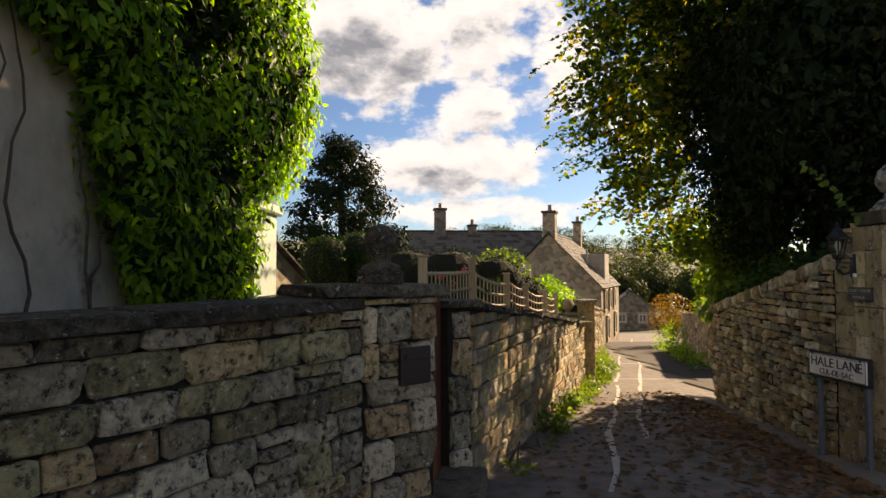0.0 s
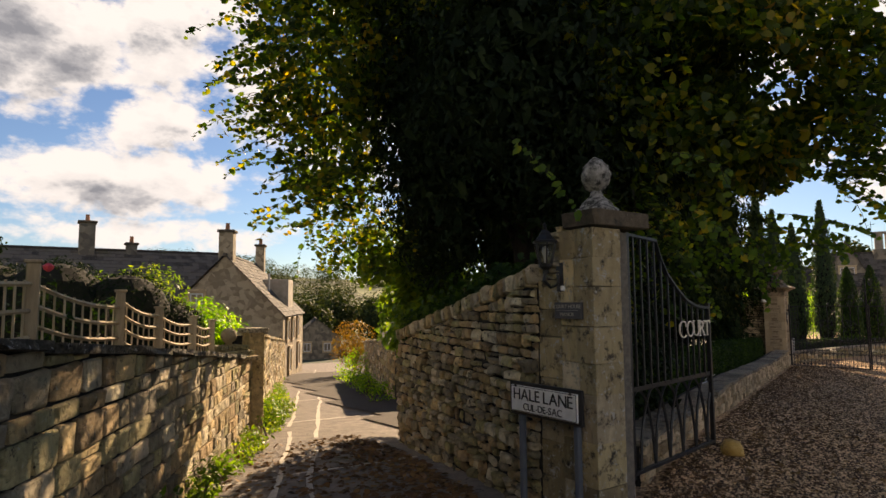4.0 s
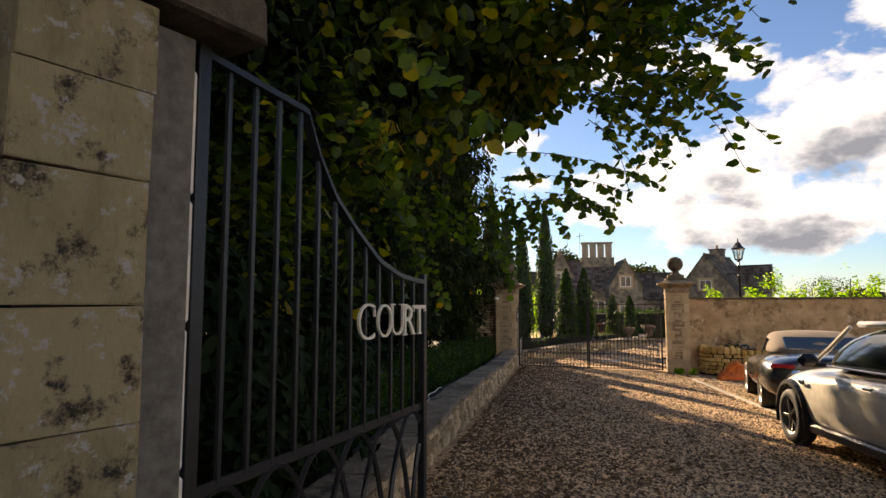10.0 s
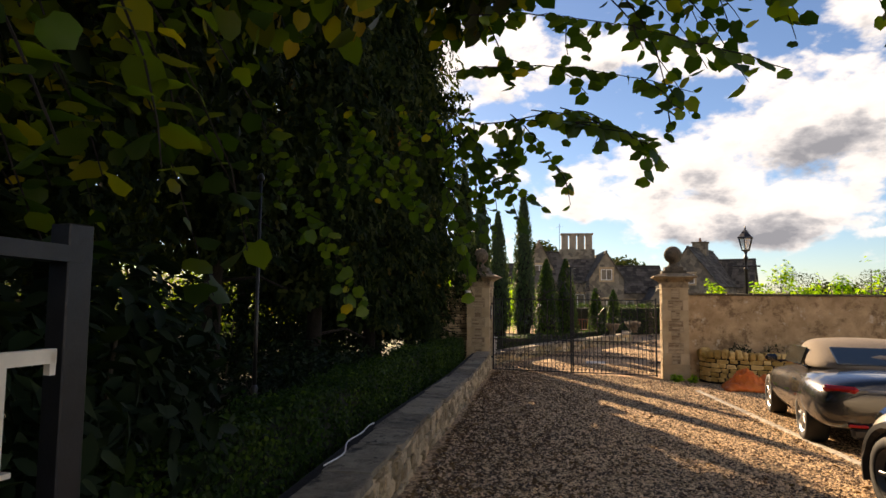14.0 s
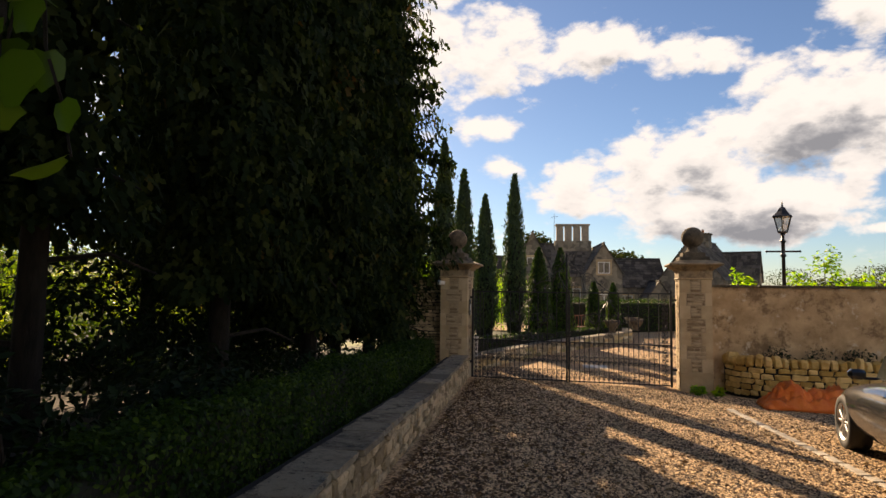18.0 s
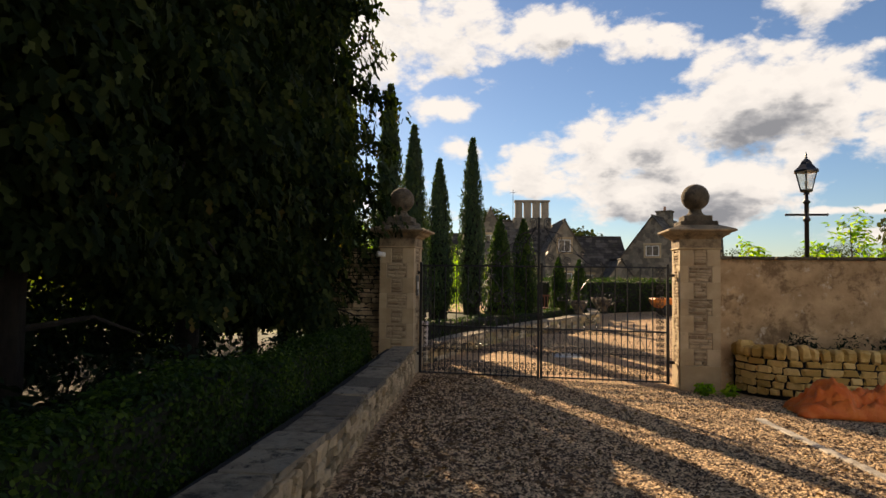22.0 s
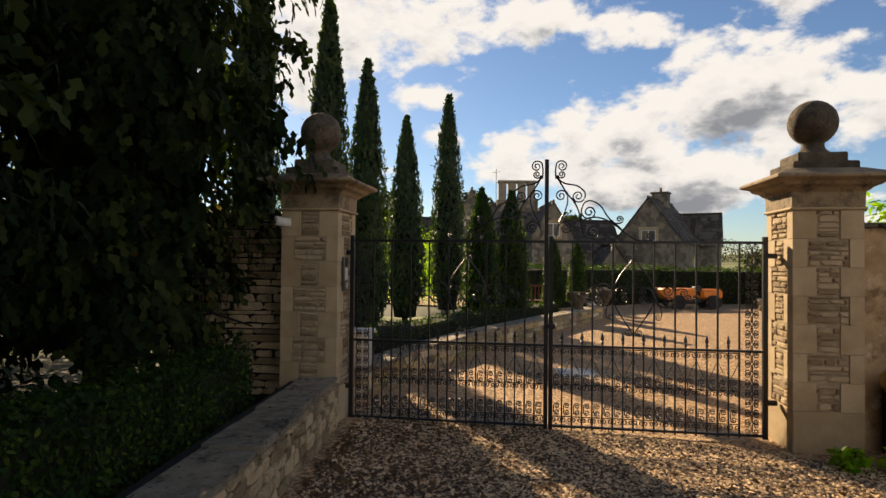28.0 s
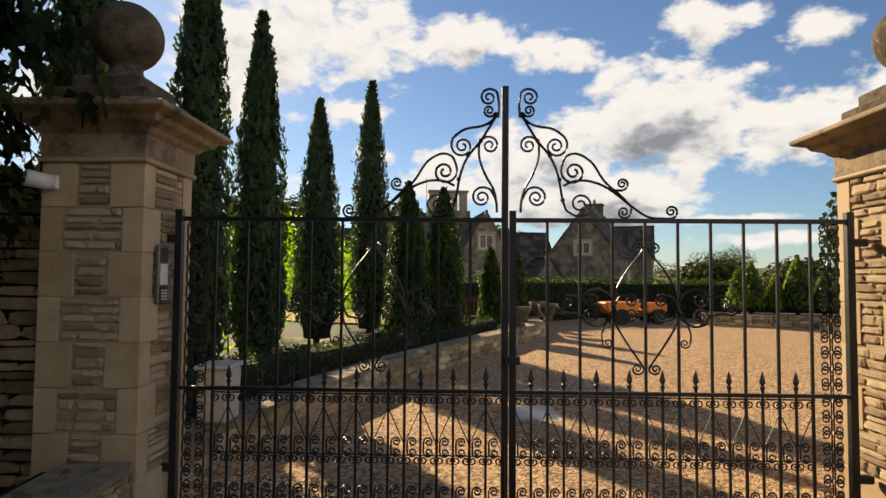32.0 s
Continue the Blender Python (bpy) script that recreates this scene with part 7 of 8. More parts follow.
def security_camera():
    p = PL - GV * 0.315 - GU * 0.25
    t = thing("security_camera", "small white security camera on the gate pier", "camera", Matrix.Translation((p.x, p.y, 1.36)) @ Matrix.Rotation(math.atan2(-GV.y, -GV.x), 4, "Z"))
    part("mount", block((0.03, 0.09, 0.09), (0.0, 0, 0), 0.01), M["white"], t)
    part("housing", tube_into(bmesh.new(), [(0.0, 0.0, 0), (0.05, -0.02, 0.0), (0.12, -0.07, 0.01)], 0.045, 0.05, 12), M["white"], t, smooth=True)
    for dx, dz in ((-0.018, 0.012), (0.018, 0.012), (0.0, -0.018)):
        part("lens", lathe([(0.012, 0), (0.012, 0.006)], 10), M["black"], t, m=Matrix.Translation((0.122, -0.072 + dx, 0.01 + dz)) @ Matrix.Rotation(radians(90), 4, "Y"))


security_camera()


def street_lamp(x, y, base, top, name, label):
    t = thing(name, label, "lamp post", Matrix.Translation((x, y, base)))
    H = top - base
    part("column", lathe([(0.08, 0), (0.08, 0.10), (0.062, 0.12), (0.055, 0.30), (0.065, 0.33), (0.05, 0.36), (0.046, 0.52), (0.058, 0.55), (0.046, 0.60), (0.042, 0.66), (0.034, H - 1.10), (0.055, H - 1.08), (0.055, H - 1.05), (0.036, H - 1.02), (0.034, H - 0.80), (0.055, H - 0.79), (0.055, H - 0.76), (0.030, H - 0.74), (0.026, H - 0.62)], 12), M["iron"], t, smooth=True)
    part("ladder_bar", tube_into(bmesh.new(), [(-0.30 * GU.x, -0.30 * GU.y, H - 0.98), (0.30 * GU.x, 0.30 * GU.y, H - 0.98)], 0.020, 0.020, 8), M["iron"], t)
    for s in (-1, 1):
        part("bar_knob", lathe([(0.004, -0.025), (0.024, 0), (0.004, 0.025)], 8, (0.31 * s * GU.x, 0.31 * s * GU.y, H - 0.98)), M["iron"], t)
    lantern(t, 0.30, 0.17, H - 0.58)


street_lamp(22.75, 7.87, -0.85, 3.05, "street_lamp", "black Victorian-style lamp post behind the rendered wall")


def garden_pole(x, y, base, top):
    t = thing("garden_pole", "slim dark metal pole with a moulded foot behind the hedge", "pole", Matrix.Translation((x, y, base)))
    H = top - base
    part("shaft", lathe([(0.018, 0.5), (0.016, 0.9), (0.013, H - 0.06)], 10), M["iron"], t, smooth=True)
    part("foot", lathe([(0.075, 0), (0.075, 0.06), (0.05, 0.09), (0.04, 0.20), (0.052, 0.26), (0.038, 0.32), (0.026, 0.44), (0.032, 0.48), (0.018, 0.51)], 12), M["iron"], t, smooth=True)
    part("collar", lathe([(0.013, H - 0.07), (0.03, H - 0.06), (0.03, H - 0.03), (0.012, H)], 10), M["iron"], t, smooth=True)


garden_pole(9.38, 9.72, 0.0, 2.31)

bed = wall_core("bed_wall", (41.3, 5.2), (41.0, 10.2), lambda s: -0.45, lambda s: -0.86, 2.2, M["soil"], "low stone bed wall beneath the clipped cones", 4)
lay_stones(bed, (41.3, 5.2), (41.0, 10.2), lambda s: -0.42, lambda s: -0.86, m_small, (0.08, 0.14), (0.2, 0.4), 71, 0.05, 0.12, limit=90)


# ---- lattice fence, brown door and wall ornaments by the lane ----
def lattice_fence():
    t = thing("lattice_fence", "weathered wooden lattice fence with dipping top rails", "fence")
    posts = [(-0.20, 5.84, 1.71), (0.37, 7.65, 1.73), (0.98, 9.20, 1.54), (1.42, 10.27, 1.36), (1.94, 11.44, 1.22), (2.32, 12.35, 1.14)]
    for x, y, z in posts:
        part("post", block((0.09, 0.09, 1.3), (x, y, z - 0.65), 0.006), M["wood_grey"], t)
        part("post_cap", block((0.12, 0.12, 0.025), (x, y, z + 0.012), 0.006), M["wood_grey"], t)
    for k, (a, b) in enumerate(zip(posts, posts[1:])):
        A, B = Vector(a), Vector(b)
        L = (B - A).length
        low = [0.60, 0.62, 0.54, 0.52, 0.5][k]
        drop = [0.16, 0.16, 0.09, 0.10, 0.10][k]
        rails = 4 if k == 0 else 5
        for i in range(rails):
            f = i / (rails - 1)
            pts = []
            for j in range(13):
                u = j / 12
                p = A.lerp(B, u)
                sag = (0.01 if k == 0 else 0.05) * math.sin(math.pi * u)
                pts.append((p.x, p.y, p.z - drop - low * f - sag))
            part("rail", tube_into(bmesh.new(), pts, 0.019, 0.019, 4), M["wood_grey"], t)
        n = 14 if k == 0 else 10 if k == 1 else 7
        for i in range(1, n):
            u = i / n
            p = A.lerp(B, u)
            sag = (0.01 if k == 0 else 0.05) * math.sin(math.pi * u)
            part("slat", block((0.016, 0.03, low + 0.06), (p.x, p.y, p.z - drop - low / 2 - sag), 0.002), M["wood_grey"], t)


lattice_fence()


def garden_door():
    t = thing("garden_door", "brown stained wooden garden door set back in the wall", "door")
    a, b = Vector((-0.22, 4.22, 0)), Vector((-0.04, 5.40, 0))
    ang = math.atan2((b - a).y, (b - a).x)
    L = (b - a).length
    for k in range(8):
        p = a.lerp(b, (k + 0.5) / 8)
        part("board", block((L / 8 - 0.004, 0.035, 1.62), (0, 0, 0), 0.004), M["wood_brown"], t, m=Matrix.Translation((p.x, p.y, 0.56)) @ Matrix.Rotation(ang, 4, "Z"))
    c = a.lerp(b, 0.5)
    part("top_rail", block((L + 0.02, 0.07, 0.05), (0, 0, 0), 0.006), M["wood_brown"], t, m=Matrix.Translation((c.x, c.y, 1.39)) @ Matrix.Rotation(ang, 4, "Z"))
    s = thing("door_step", "worn stone step below the garden door", "step")
    part("slab", block((0.42, 1.15, 0.2), (0, 0, 0), 0.02), M["coping"], s, m=Matrix.Translation((0.10, 4.85, -0.27)) @ Matrix.Rotation(ang - math.pi / 2, 4, "Z"))


garden_door()


def letter_plate():
    d = (Vector(W1B) - Vector(W1A)).normalized()
    n = Vector((-d.y, d.x))
    q = Vector(W1A).lerp(Vector(W1B), 0.36) + n * 0.07
    t = thing("letter_box", "black metal letter box set in the wall end", "letter box", upright(q.x, q.y, 0.96, (n.x, n.y)))
    part("case", block((0.24, 0.24, 0.05), (0, 0, 0), 0.006), M["black"], t)
    part("flap", block((0.18, 0.035, 0.012), (0, 0.06, 0.03), 0.003), M["iron"], t)


letter_plate()


def pineapple():
    t = thing("stone_finial", "weathered stone pineapple finial on the garden wall", "finial", Matrix.Translation((-0.43, 4.13, 1.475)))
    part("plinth", block((0.30, 0.30, 0.10), (0, 0, 0.05), 0.015), M["stone_moss"], t)
    part("foot", lathe([(0.14, 0.10), (0.13, 0.13), (0.07, 0.16), (0.065, 0.19), (0.10, 0.22)], 14), M["stone_moss"], t, smooth=True)
    bm = lathe([(0.06, 0.21), (0.10, 0.24), (0.122, 0.29), (0.118, 0.34), (0.085, 0.39), (0.02, 0.42)], 18)
    for v in bm.verts:
        v.co.x *= 1 + 0.06 * math.sin(v.co.z * 90)
        v.co.y *= 1 + 0.06 * math.cos(v.co.z * 90)
    part("fruit", bm, M["stone_moss"], t)


pineapple()


def wall_end_ball():
    t = thing("stone_ball", "stone ball finial on stepped slabs at the wall end", "finial", Matrix.Translation((2.72, 12.55, 0.48)) @ Matrix.Rotation(0.35, 4, "Z"))
    for k, (w, z) in enumerate(((0.75, 0.04), (0.58, 0.12), (0.44, 0.20))):
        part("slab", block((0.5, w, 0.075), (0, 0.1 * k, z), 0.012), M["stone_old"], t)
    part("ball", lathe([(0.07, 0.23), (0.05, 0.28)] + [(0.13 * math.sin(a), 0.40 - 0.13 * math.cos(a)) for a in np.linspace(0.4, 3.1, 9)], 14, (0, 0.2, 0)), M["stone_lane"], t, smooth=True)
    p = thing("stone_post", "squared stone post where the lane wall rises", "stone post", Matrix.Translation((3.12, 13.1, -0.95)) @ Matrix.Rotation(0.3, 4, "Z"))
    part("shaft", block((0.30, 0.30, 1.85), (0, 0, 0.92), 0.015), M["stone_lane"], p)
    part("cap", block((0.40, 0.40, 0.08), (0, 0, 1.89), 0.015), M["stone_old"], p)


wall_end_ball()


# ---- houses ----
def gable_house(name, label, m, w, d, eave, ridge, wall_mat, roof_mat, windows=(), base=-1.0, over=0.15, category="house", tiles=0.28, chimneys=(), group=""):
    """A gabled house in its own space: the gable looks to -y, w wide on x, d deep on y. windows: (face, along, z, width, height)."""
    t = thing(name, label, category, m, group)
    bm = bmesh.new()
    pts = [(-w / 2, base), (w / 2, base), (w / 2, eave), (0, ridge), (-w / 2, eave)]
    fr, bk = [bm.verts.new((x, 0, z)) for x, z in pts], [bm.verts.new((x, d, z)) for x, z in pts]
    bm.faces.new(fr), bm.faces.new(bk[::-1])
    for i in range(5):
        bm.faces.new((fr[i], bk[i], bk[(i + 1) % 5], fr[(i + 1) % 5]))
    part("wall", bm, wall_mat, t)
    run = math.hypot(w / 2, ridge - eave)
    ang = math.atan2(ridge - eave, w / 2)
    r = random.Random(name + str(w))
    for sx in (-1, 1):
        bm = bmesh.new()
        rows = int(run / tiles) + 1
        for i in range(rows):
            s = -over + (run + over) * i / rows
            y = -over
            while y < d + over:
                tw = min(r.uniform(0.25, 0.5), d + over - y + 0.01)
                c = Vector((sx * (w / 2 - (s + tiles * 0.6) * math.cos(ang)), y + tw / 2, eave + (s + tiles * 0.6) * math.sin(ang) + 0.05 + r.uniform(0, 0.015)))
                box(bm, (tiles * 1.35, tw - 0.01, 0.03), c, 0, Matrix.Rotation(sx * (ang - 0.06), 3, "Y"))
                y += tw
        part("roof", bm, roof_mat, t, "stone-tiled roof slope")
    part("ridge", tube_into(bmesh.new(), [(0, -over, ridge + 0.06), (0, d + over, ridge + 0.06)], 0.09, 0.09, 6), roof_mat, t)
    for k, (face, along, z, ww, hh) in enumerate(windows):
        if face == "front":
            mm = Matrix.Translation((along, -0.02, z))
        elif face == "right":
            mm = Matrix.Translation((w / 2 + 0.02, along, z)) @ Matrix.Rotation(radians(90), 4, "Z")
        else:
            mm = Matrix.Translation((-w / 2 - 0.02, along, z)) @ Matrix.Rotation(radians(-90), 4, "Z")
        win = put("window", mesh_of("window", *frame_mesh(ww, hh), M["ashlar"]), t, mm)
        part("pane", block((ww - 0.02, 0.02, hh - 0.02), (0, 0.04, 0)), M["dark_glass"], win)
        part("inner_frame", frame_bm(ww - 0.04, hh - 0.04, 0.05, 2), M["white_frame"], win)
        part("hood", block((ww + 0.3, 0.12, 0.09), (0, -0.05, hh / 2 + 0.12), 0.01), M["ashlar"], win)
    for x, y, ww, dd, z0, z1 in chimneys:
        c = part("chimney", block((ww, dd, z1 - z0), (x, y, (z0 + z1) / 2), 0.02), wall_mat, t)
        part("chimney_cap", block((ww + 0.14, dd + 0.14, 0.12), (x, y, z1 + 0.02), 0.02), M["cap"], c)
        part("chimney_pot", lathe([(0.11, 0), (0.09, 0.3), (0.11, 0.33)], 10, (x, y, z1 + 0.08)), M["terracotta"], c)
    return t


def frame_bm(w, h, b, mullions=1, d=0.06):
    bm = bmesh.new()
    for s in (-1, 1):
        box(bm, (b, d, h), (s * (w / 2 - b / 2), 0, 0))
        box(bm, (w - 2 * b, d, b), (0, 0, s * (h / 2 - b / 2)))
    for k in range(1, mullions):
        box(bm, (b, d, h - 2 * b), (-w / 2 + w * k / mullions, 0, 0))
    return bm


def frame_mesh(w, h):
    bm = frame_bm(w + 0.24, h + 0.24, 0.12, 1, 0.14)
    bm.verts.index_update()
    out = [v.co.copy() for v in bm.verts], [[v.index for v in q.verts] for q in bm.faces]
    bm.free()
    return out


# cottage down the lane
cm = Matrix.Translation((5.48, 30.94, 0)) @ Matrix.Rotation(radians(-22), 4, "Z")
cot = gable_house("lane_cottage", "sunlit stone cottage with steep stone-tiled roof and chimney", cm, 5.3, 8.5, 0.85, 3.6, M["cottage_stone"], M["roof"], [("front", -1.2, 1.5, 0.6, 0.8), ("right", 1.4, 0.1, 0.7, 0.9), ("right", 3.4, 0.1, 0.7, 0.9), ("right", 5.6, 0.1, 0.7, 0.9), ("right", 2.3, -1.4, 0.8, 1.1), ("right", 6.0, -1.4, 0.8, 1.1)], -2.6, chimneys=[(0.0, 0.4, 0.65, 0.6, 3.2, 4.75), (0.2, 8.0, 0.5, 0.5, 3.2, 4.8)])
part("dormer", block((1.3, 1.9, 1.5), (1.75, 4.6, 1.9), 0.02), M["house_render"], cot, "rendered dormer")
part("soil_pipe", tube_into(bmesh.new(), [(1.6, 2.4, 1.7), (1.6, 2.4, 2.9)], 0.06, 0.06, 8), M["white_pipe"], cot)
gable_house("long_house", "long stone house with stone-tiled roof and tall chimney", Matrix.Translation((6.0, 37.2, 0)) @ Matrix.Rotation(radians(94), 4, "Z"), 6.0, 12.0, 1.4, 4.1, M["house_stone"], M["roof"], [], -3, chimneys=[(0, 6.2, 0.7, 0.7, 3.6, 5.5), (0, 4.2, 0.5, 0.5, 3.6, 4.5)])
gable_house("far_house", "small gabled house at the end of the lane", Matrix.Translation((18.3, 58, -0.6)) @ Matrix.Rotation(radians(-15), 4, "Z"), 4.4, 6.0, -1.3, 0.4, M["house_stone"], M["roof"], [("front", -0.9, -2.2, 0.7, 0.8), ("front", 1.0, -2.2, 0.7, 0.8)], -4)
gable_house("yard_barn", "low stone outbuilding behind the yard wall", Matrix.Translation((13.5, 25.0, 0)) @ Matrix.Rotation(radians(-20), 4, "Z"), 4.6, 6.0, -0.1, 1.35, M["house_stone"], M["roof"], [], -2)
gable_house("garden_store", "golden stone outbuilding with stone-tiled roof", Matrix.Translation((-3.4, 11.6, 0)) @ Matrix.Rotation(radians(70), 4, "Z"), 2.4, 3.0, 1.45, 2.2, M["cottage_stone"], M["roof"], [], -1)


# ---- the manor ----
HM = Matrix.Translation((50.3, 29.05, 0)) @ Matrix((Vector((0.48, -0.877, 0)), Vector((0.877, 0.48, 0)), Vector((0, 0, 1)))).transposed().to_4x4()
mans = [
    # label, middle x, set back, width, depth, eave, ridge, turn, windows, chimneys
    ("gabled wing with mullioned window", 13.8, 0.0, 4.8, 6.5, 2.2, 5.3, -34, [("front", 0.0, 2.75, 1.0, 0.8), ("front", -0.4, 0.1, 1.4, 1.0), ("right", 2.5, 0.6, 1.0, 1.2)], [(0.0, 3.2, 1.1, 0.8, 4.8, 5.9)]),
    ("tall gabled wing with stone-tiled roof", 7.1, -1.5, 2.7, 6.0, 2.6, 4.8, 0, [("front", 0.0, 3.0, 0.9, 0.9), ("front", 0.0, 0.4, 1.1, 1.3)], []),
    ("gabled wing behind the cypresses", 2.0, 2.0, 3.2, 7.0, 2.8, 6.0, 0, [("front", 0.0, 3.3, 1.0, 1.3)], []),
    ("small gabled wing at the house end", 20.2, 3.4, 3.2, 5.0, 2.2, 4.5, 62, [("front", 0.0, 2.2, 0.8, 0.9)], []),
    ("little gabled porch of the manor", 11.2, -1.2, 2.0, 3.0, 0.6, 2.0, 0, [("front", 0.0, 0.2, 1.0, 0.7)], []),
]
for lb, x, y, w, d, ev, rd, turn, wins, chs in mans:
    gable_house("manor_wing", "grey stone manor " + lb, HM @ Matrix.Translation((x, y, 0)) @ Matrix.Rotation(radians(turn), 4, "Z"), w, d, ev, rd, M["house_stone"], M["roof"], wins, -1.0, chimneys=chs, tiles=0.33, group="wings of the manor house")
for lb, x0, x1, y, d, ev, rd in (("long low range with dark stone tiles", 7.6, 12.4, 1.5, 5.0, 1.6, 3.9), ("main range with steep stone-tiled roof", 1.0, 6.6, 1.0, 5.5, 2.4, 5.1), ("rear range", -6, 2.0, 4.0, 5.0, 2.4, 4.2)):
    gable_house("manor_range", "grey stone manor " + lb, HM @ Matrix.Translation((x1, y + d / 2, 0)) @ Matrix.Rotation(radians(90), 4, "Z"), d, x1 - x0, ev, rd, M["house_stone"], M["roof"], [("left", 1.2, 0.5, 1.2, 0.9), ("left", 3.2, 0.5, 1.2, 0.9)] if x0 > 5 else [("left", 1.5, 0.8, 1.2, 1.3), ("left", 3.6, 0.8, 1.2, 1.3)], -1.0, tiles=0.33, group="ranges of the manor house")


def flue_stack():
    t = thing("chimney_stack", "row of four tall stone chimney flues", "chimney", HM @ Matrix.Translation((5.35, 3.6, 0)))
    part("base", block((3.0, 1.0, 1.6), (0, 0, 4.6), 0.03), M["house_stone"], t)
    for k in range(4):
        f = part("flue", block((0.56, 0.6, 1.5), (-1.05 + 0.70 * k, 0, 6.0), 0.06), M["flue_stone"], t)
        part("flue_cap", block((0.72, 0.76, 0.16), (-1.05 + 0.70 * k, 0, 6.75), 0.03), M["flue_stone"], f)
    part("aerial", tube_into(bmesh.new(), [(-1.5, 0, 5.2), (-1.5, 0, 7.7)], 0.02, 0.02, 5), M["iron"], t)
    part("aerial_arm", tube_into(bmesh.new(), [(-1.8, 0, 7.4), (-1.2, 0, 7.5)], 0.015, 0.015, 5), M["iron"], t)


M["flue_stone"] = surface("flue_stone", (0.24, 0.20, 0.15), (0.36, 0.31, 0.24), 3, 0.9, 0.3, c3=(0.12, 0.10, 0.08), scale3=1.5)
flue_stack()
shrub("manor_tree", "round-headed tree rising behind the manor roofs", [tuple(HM @ Vector((2.6, 9, 5.4))) + (1.8, 1.8, 1.4), tuple(HM @ Vector((11, 16, 4.2))) + (3, 3, 1.4), tuple(HM @ Vector((-6, 8, 4.0))) + (4, 4, 3.0)], 5000, 0.3, M["leaf_far"], LEAF_BROAD, -0.8, "tree")
shrub("evergreen_screen", "evergreen shrubs behind the cypresses", [(27.5, 19.8, 0.9, 1.6, 0.8, 1.6), (31, 21.5, 1.0, 2.0, 1.0, 1.8), (24.5, 18.6, 0.8, 1.2, 0.7, 1.6), (36, 21.5, 0.8, 2.5, 1.0, 1.5)], 9000, 0.12, M["leaf_vine"], gap=-0.7)


def dumper():
    t = thing("site_dumper", "small orange dumper parked by the hedge", "dumper", Matrix.Translation((40.6, 12.6, gz(40.6, 12.6))) @ Matrix.Rotation(radians(-62), 4, "Z") @ Matrix.Scale(0.78, 4))
    bm = block((1.3, 1.3, 0.55), (-0.75, 0, 0.75), 0.06)
    for v in bm.verts:
        if v.co.z > 0.8:
            v.co.x += 0.22 * (1 if v.co.x > -0.75 else -1)
    part("skip", bm, M["orange"], t)
    part("engine_cover", block((1.1, 0.95, 0.5), (0.95, 0, 0.75), 0.12), M["orange"], t)
    part("seat", block((0.4, 0.5, 0.35), (0.35, 0, 0.95), 0.06), M["black"], t)
    part("chassis", block((2.6, 0.6, 0.2), (0.1, 0, 0.42), 0.03), M["black"], t)
    for x in (-0.8, 0.95):
        for y in (-0.62, 0.62):
            part("wheel", lathe([(0.14, -0.14), (0.34, -0.14), (0.36, -0.08), (0.36, 0.08), (0.34, 0.14), (0.14, 0.14)], 18), M["rubber"], t, m=Matrix.Translation((x, y, 0.36)) @ Matrix.Rotation(radians(90), 4, "X"))


dumper()


def bin_and_pots():
    t = thing("storage_bin", "pale grey storage bin behind the gate pier", "bin", Matrix.Translation((21.75, 14.68, -0.465)) @ Matrix.Rotation(-1.2, 4, "Z"))
    part("body", block((0.26, 0.32, 0.46), (0, 0, 0.23), 0.02, taper=1.08), M["bin_grey"], t)
    part("lid", block((0.32, 0.38, 0.04), (0, 0, 0.48), 0.015), M["bin_grey"], t)
    for k, (x, y) in enumerate(((33.0, 14.9), (35.2, 14.6), (36.6, 15.2))):
        p = thing("stone_planter", "weathered stone pot on the forecourt edging", "pot", Matrix.Translation((x, y, -0.46)), group="stone pots")
        part("bowl", lathe([(0.16, 0), (0.13, 0.06), (0.12, 0.1), (0.27, 0.32), (0.33, 0.5), (0.30, 0.5), (0.24, 0.42)], 16), M["cap"], p, smooth=True)
    b = thing("garden_bench", "dark wooden garden bench by the hedge", "bench", Matrix.Translation((34.6, 17.3, gz(34.6, 17.3))) @ Matrix.Rotation(radians(150), 4, "Z"))
    for k in range(4):
        part("seat_slat", block((1.5, 0.09, 0.03), (0, -0.18 + 0.12 * k, 0.45), 0.006), M["wood_brown"], b)
    for k in range(9):
        part("back_slat", block((0.05, 0.03, 0.45), (-0.66 + 0.165 * k, 0.25, 0.72), 0.006), M["wood_brown"], b)
    part("top_rail", block((1.5, 0.05, 0.07), (0, 0.25, 0.97), 0.01), M["wood_brown"], b)
    for x in (-0.7, 0.7):
        for y in (-0.2, 0.25):
            part("leg", block((0.06, 0.06, 0.45), (x, y, 0.225), 0.006), M["wood_brown"], b)


M["bin_grey"] = plain("bin_plastic", (0.45, 0.46, 0.45), 0.5)
bin_and_pots()


# ---- cars ----
def loft(sections, mat, name, parent, label="", smooth=True, close=True):
    """A body from half sections (x, [(y, z), ...]), mirrored across y."""
    bm = bmesh.new()
    rows = []
    for x, half in sections:
        full = [(y, z) for y, z in half] + [(-y, z) for y, z in half[::-1] if y > 0.001]
        rows.append([bm.verts.new((x, y, z)) for y, z in full])
    n = len(rows[0])
    for a, b in zip(rows, rows[1:]):
        for i in range(n):
            bm.faces.new((a[i], b[i], b[(i + 1) % n], a[(i + 1) % n]))
    if close:
        bm.faces.new(rows[0]), bm.faces.new(rows[-1][::-1])
    bmesh.ops.recalc_face_normals(bm, faces=bm.faces)
    ob = part(name, bm, mat, parent, label, smooth=smooth)
    mod = ob.modifiers.new("round", "SUBSURF")
    mod.levels = mod.render_levels = 2
    return ob


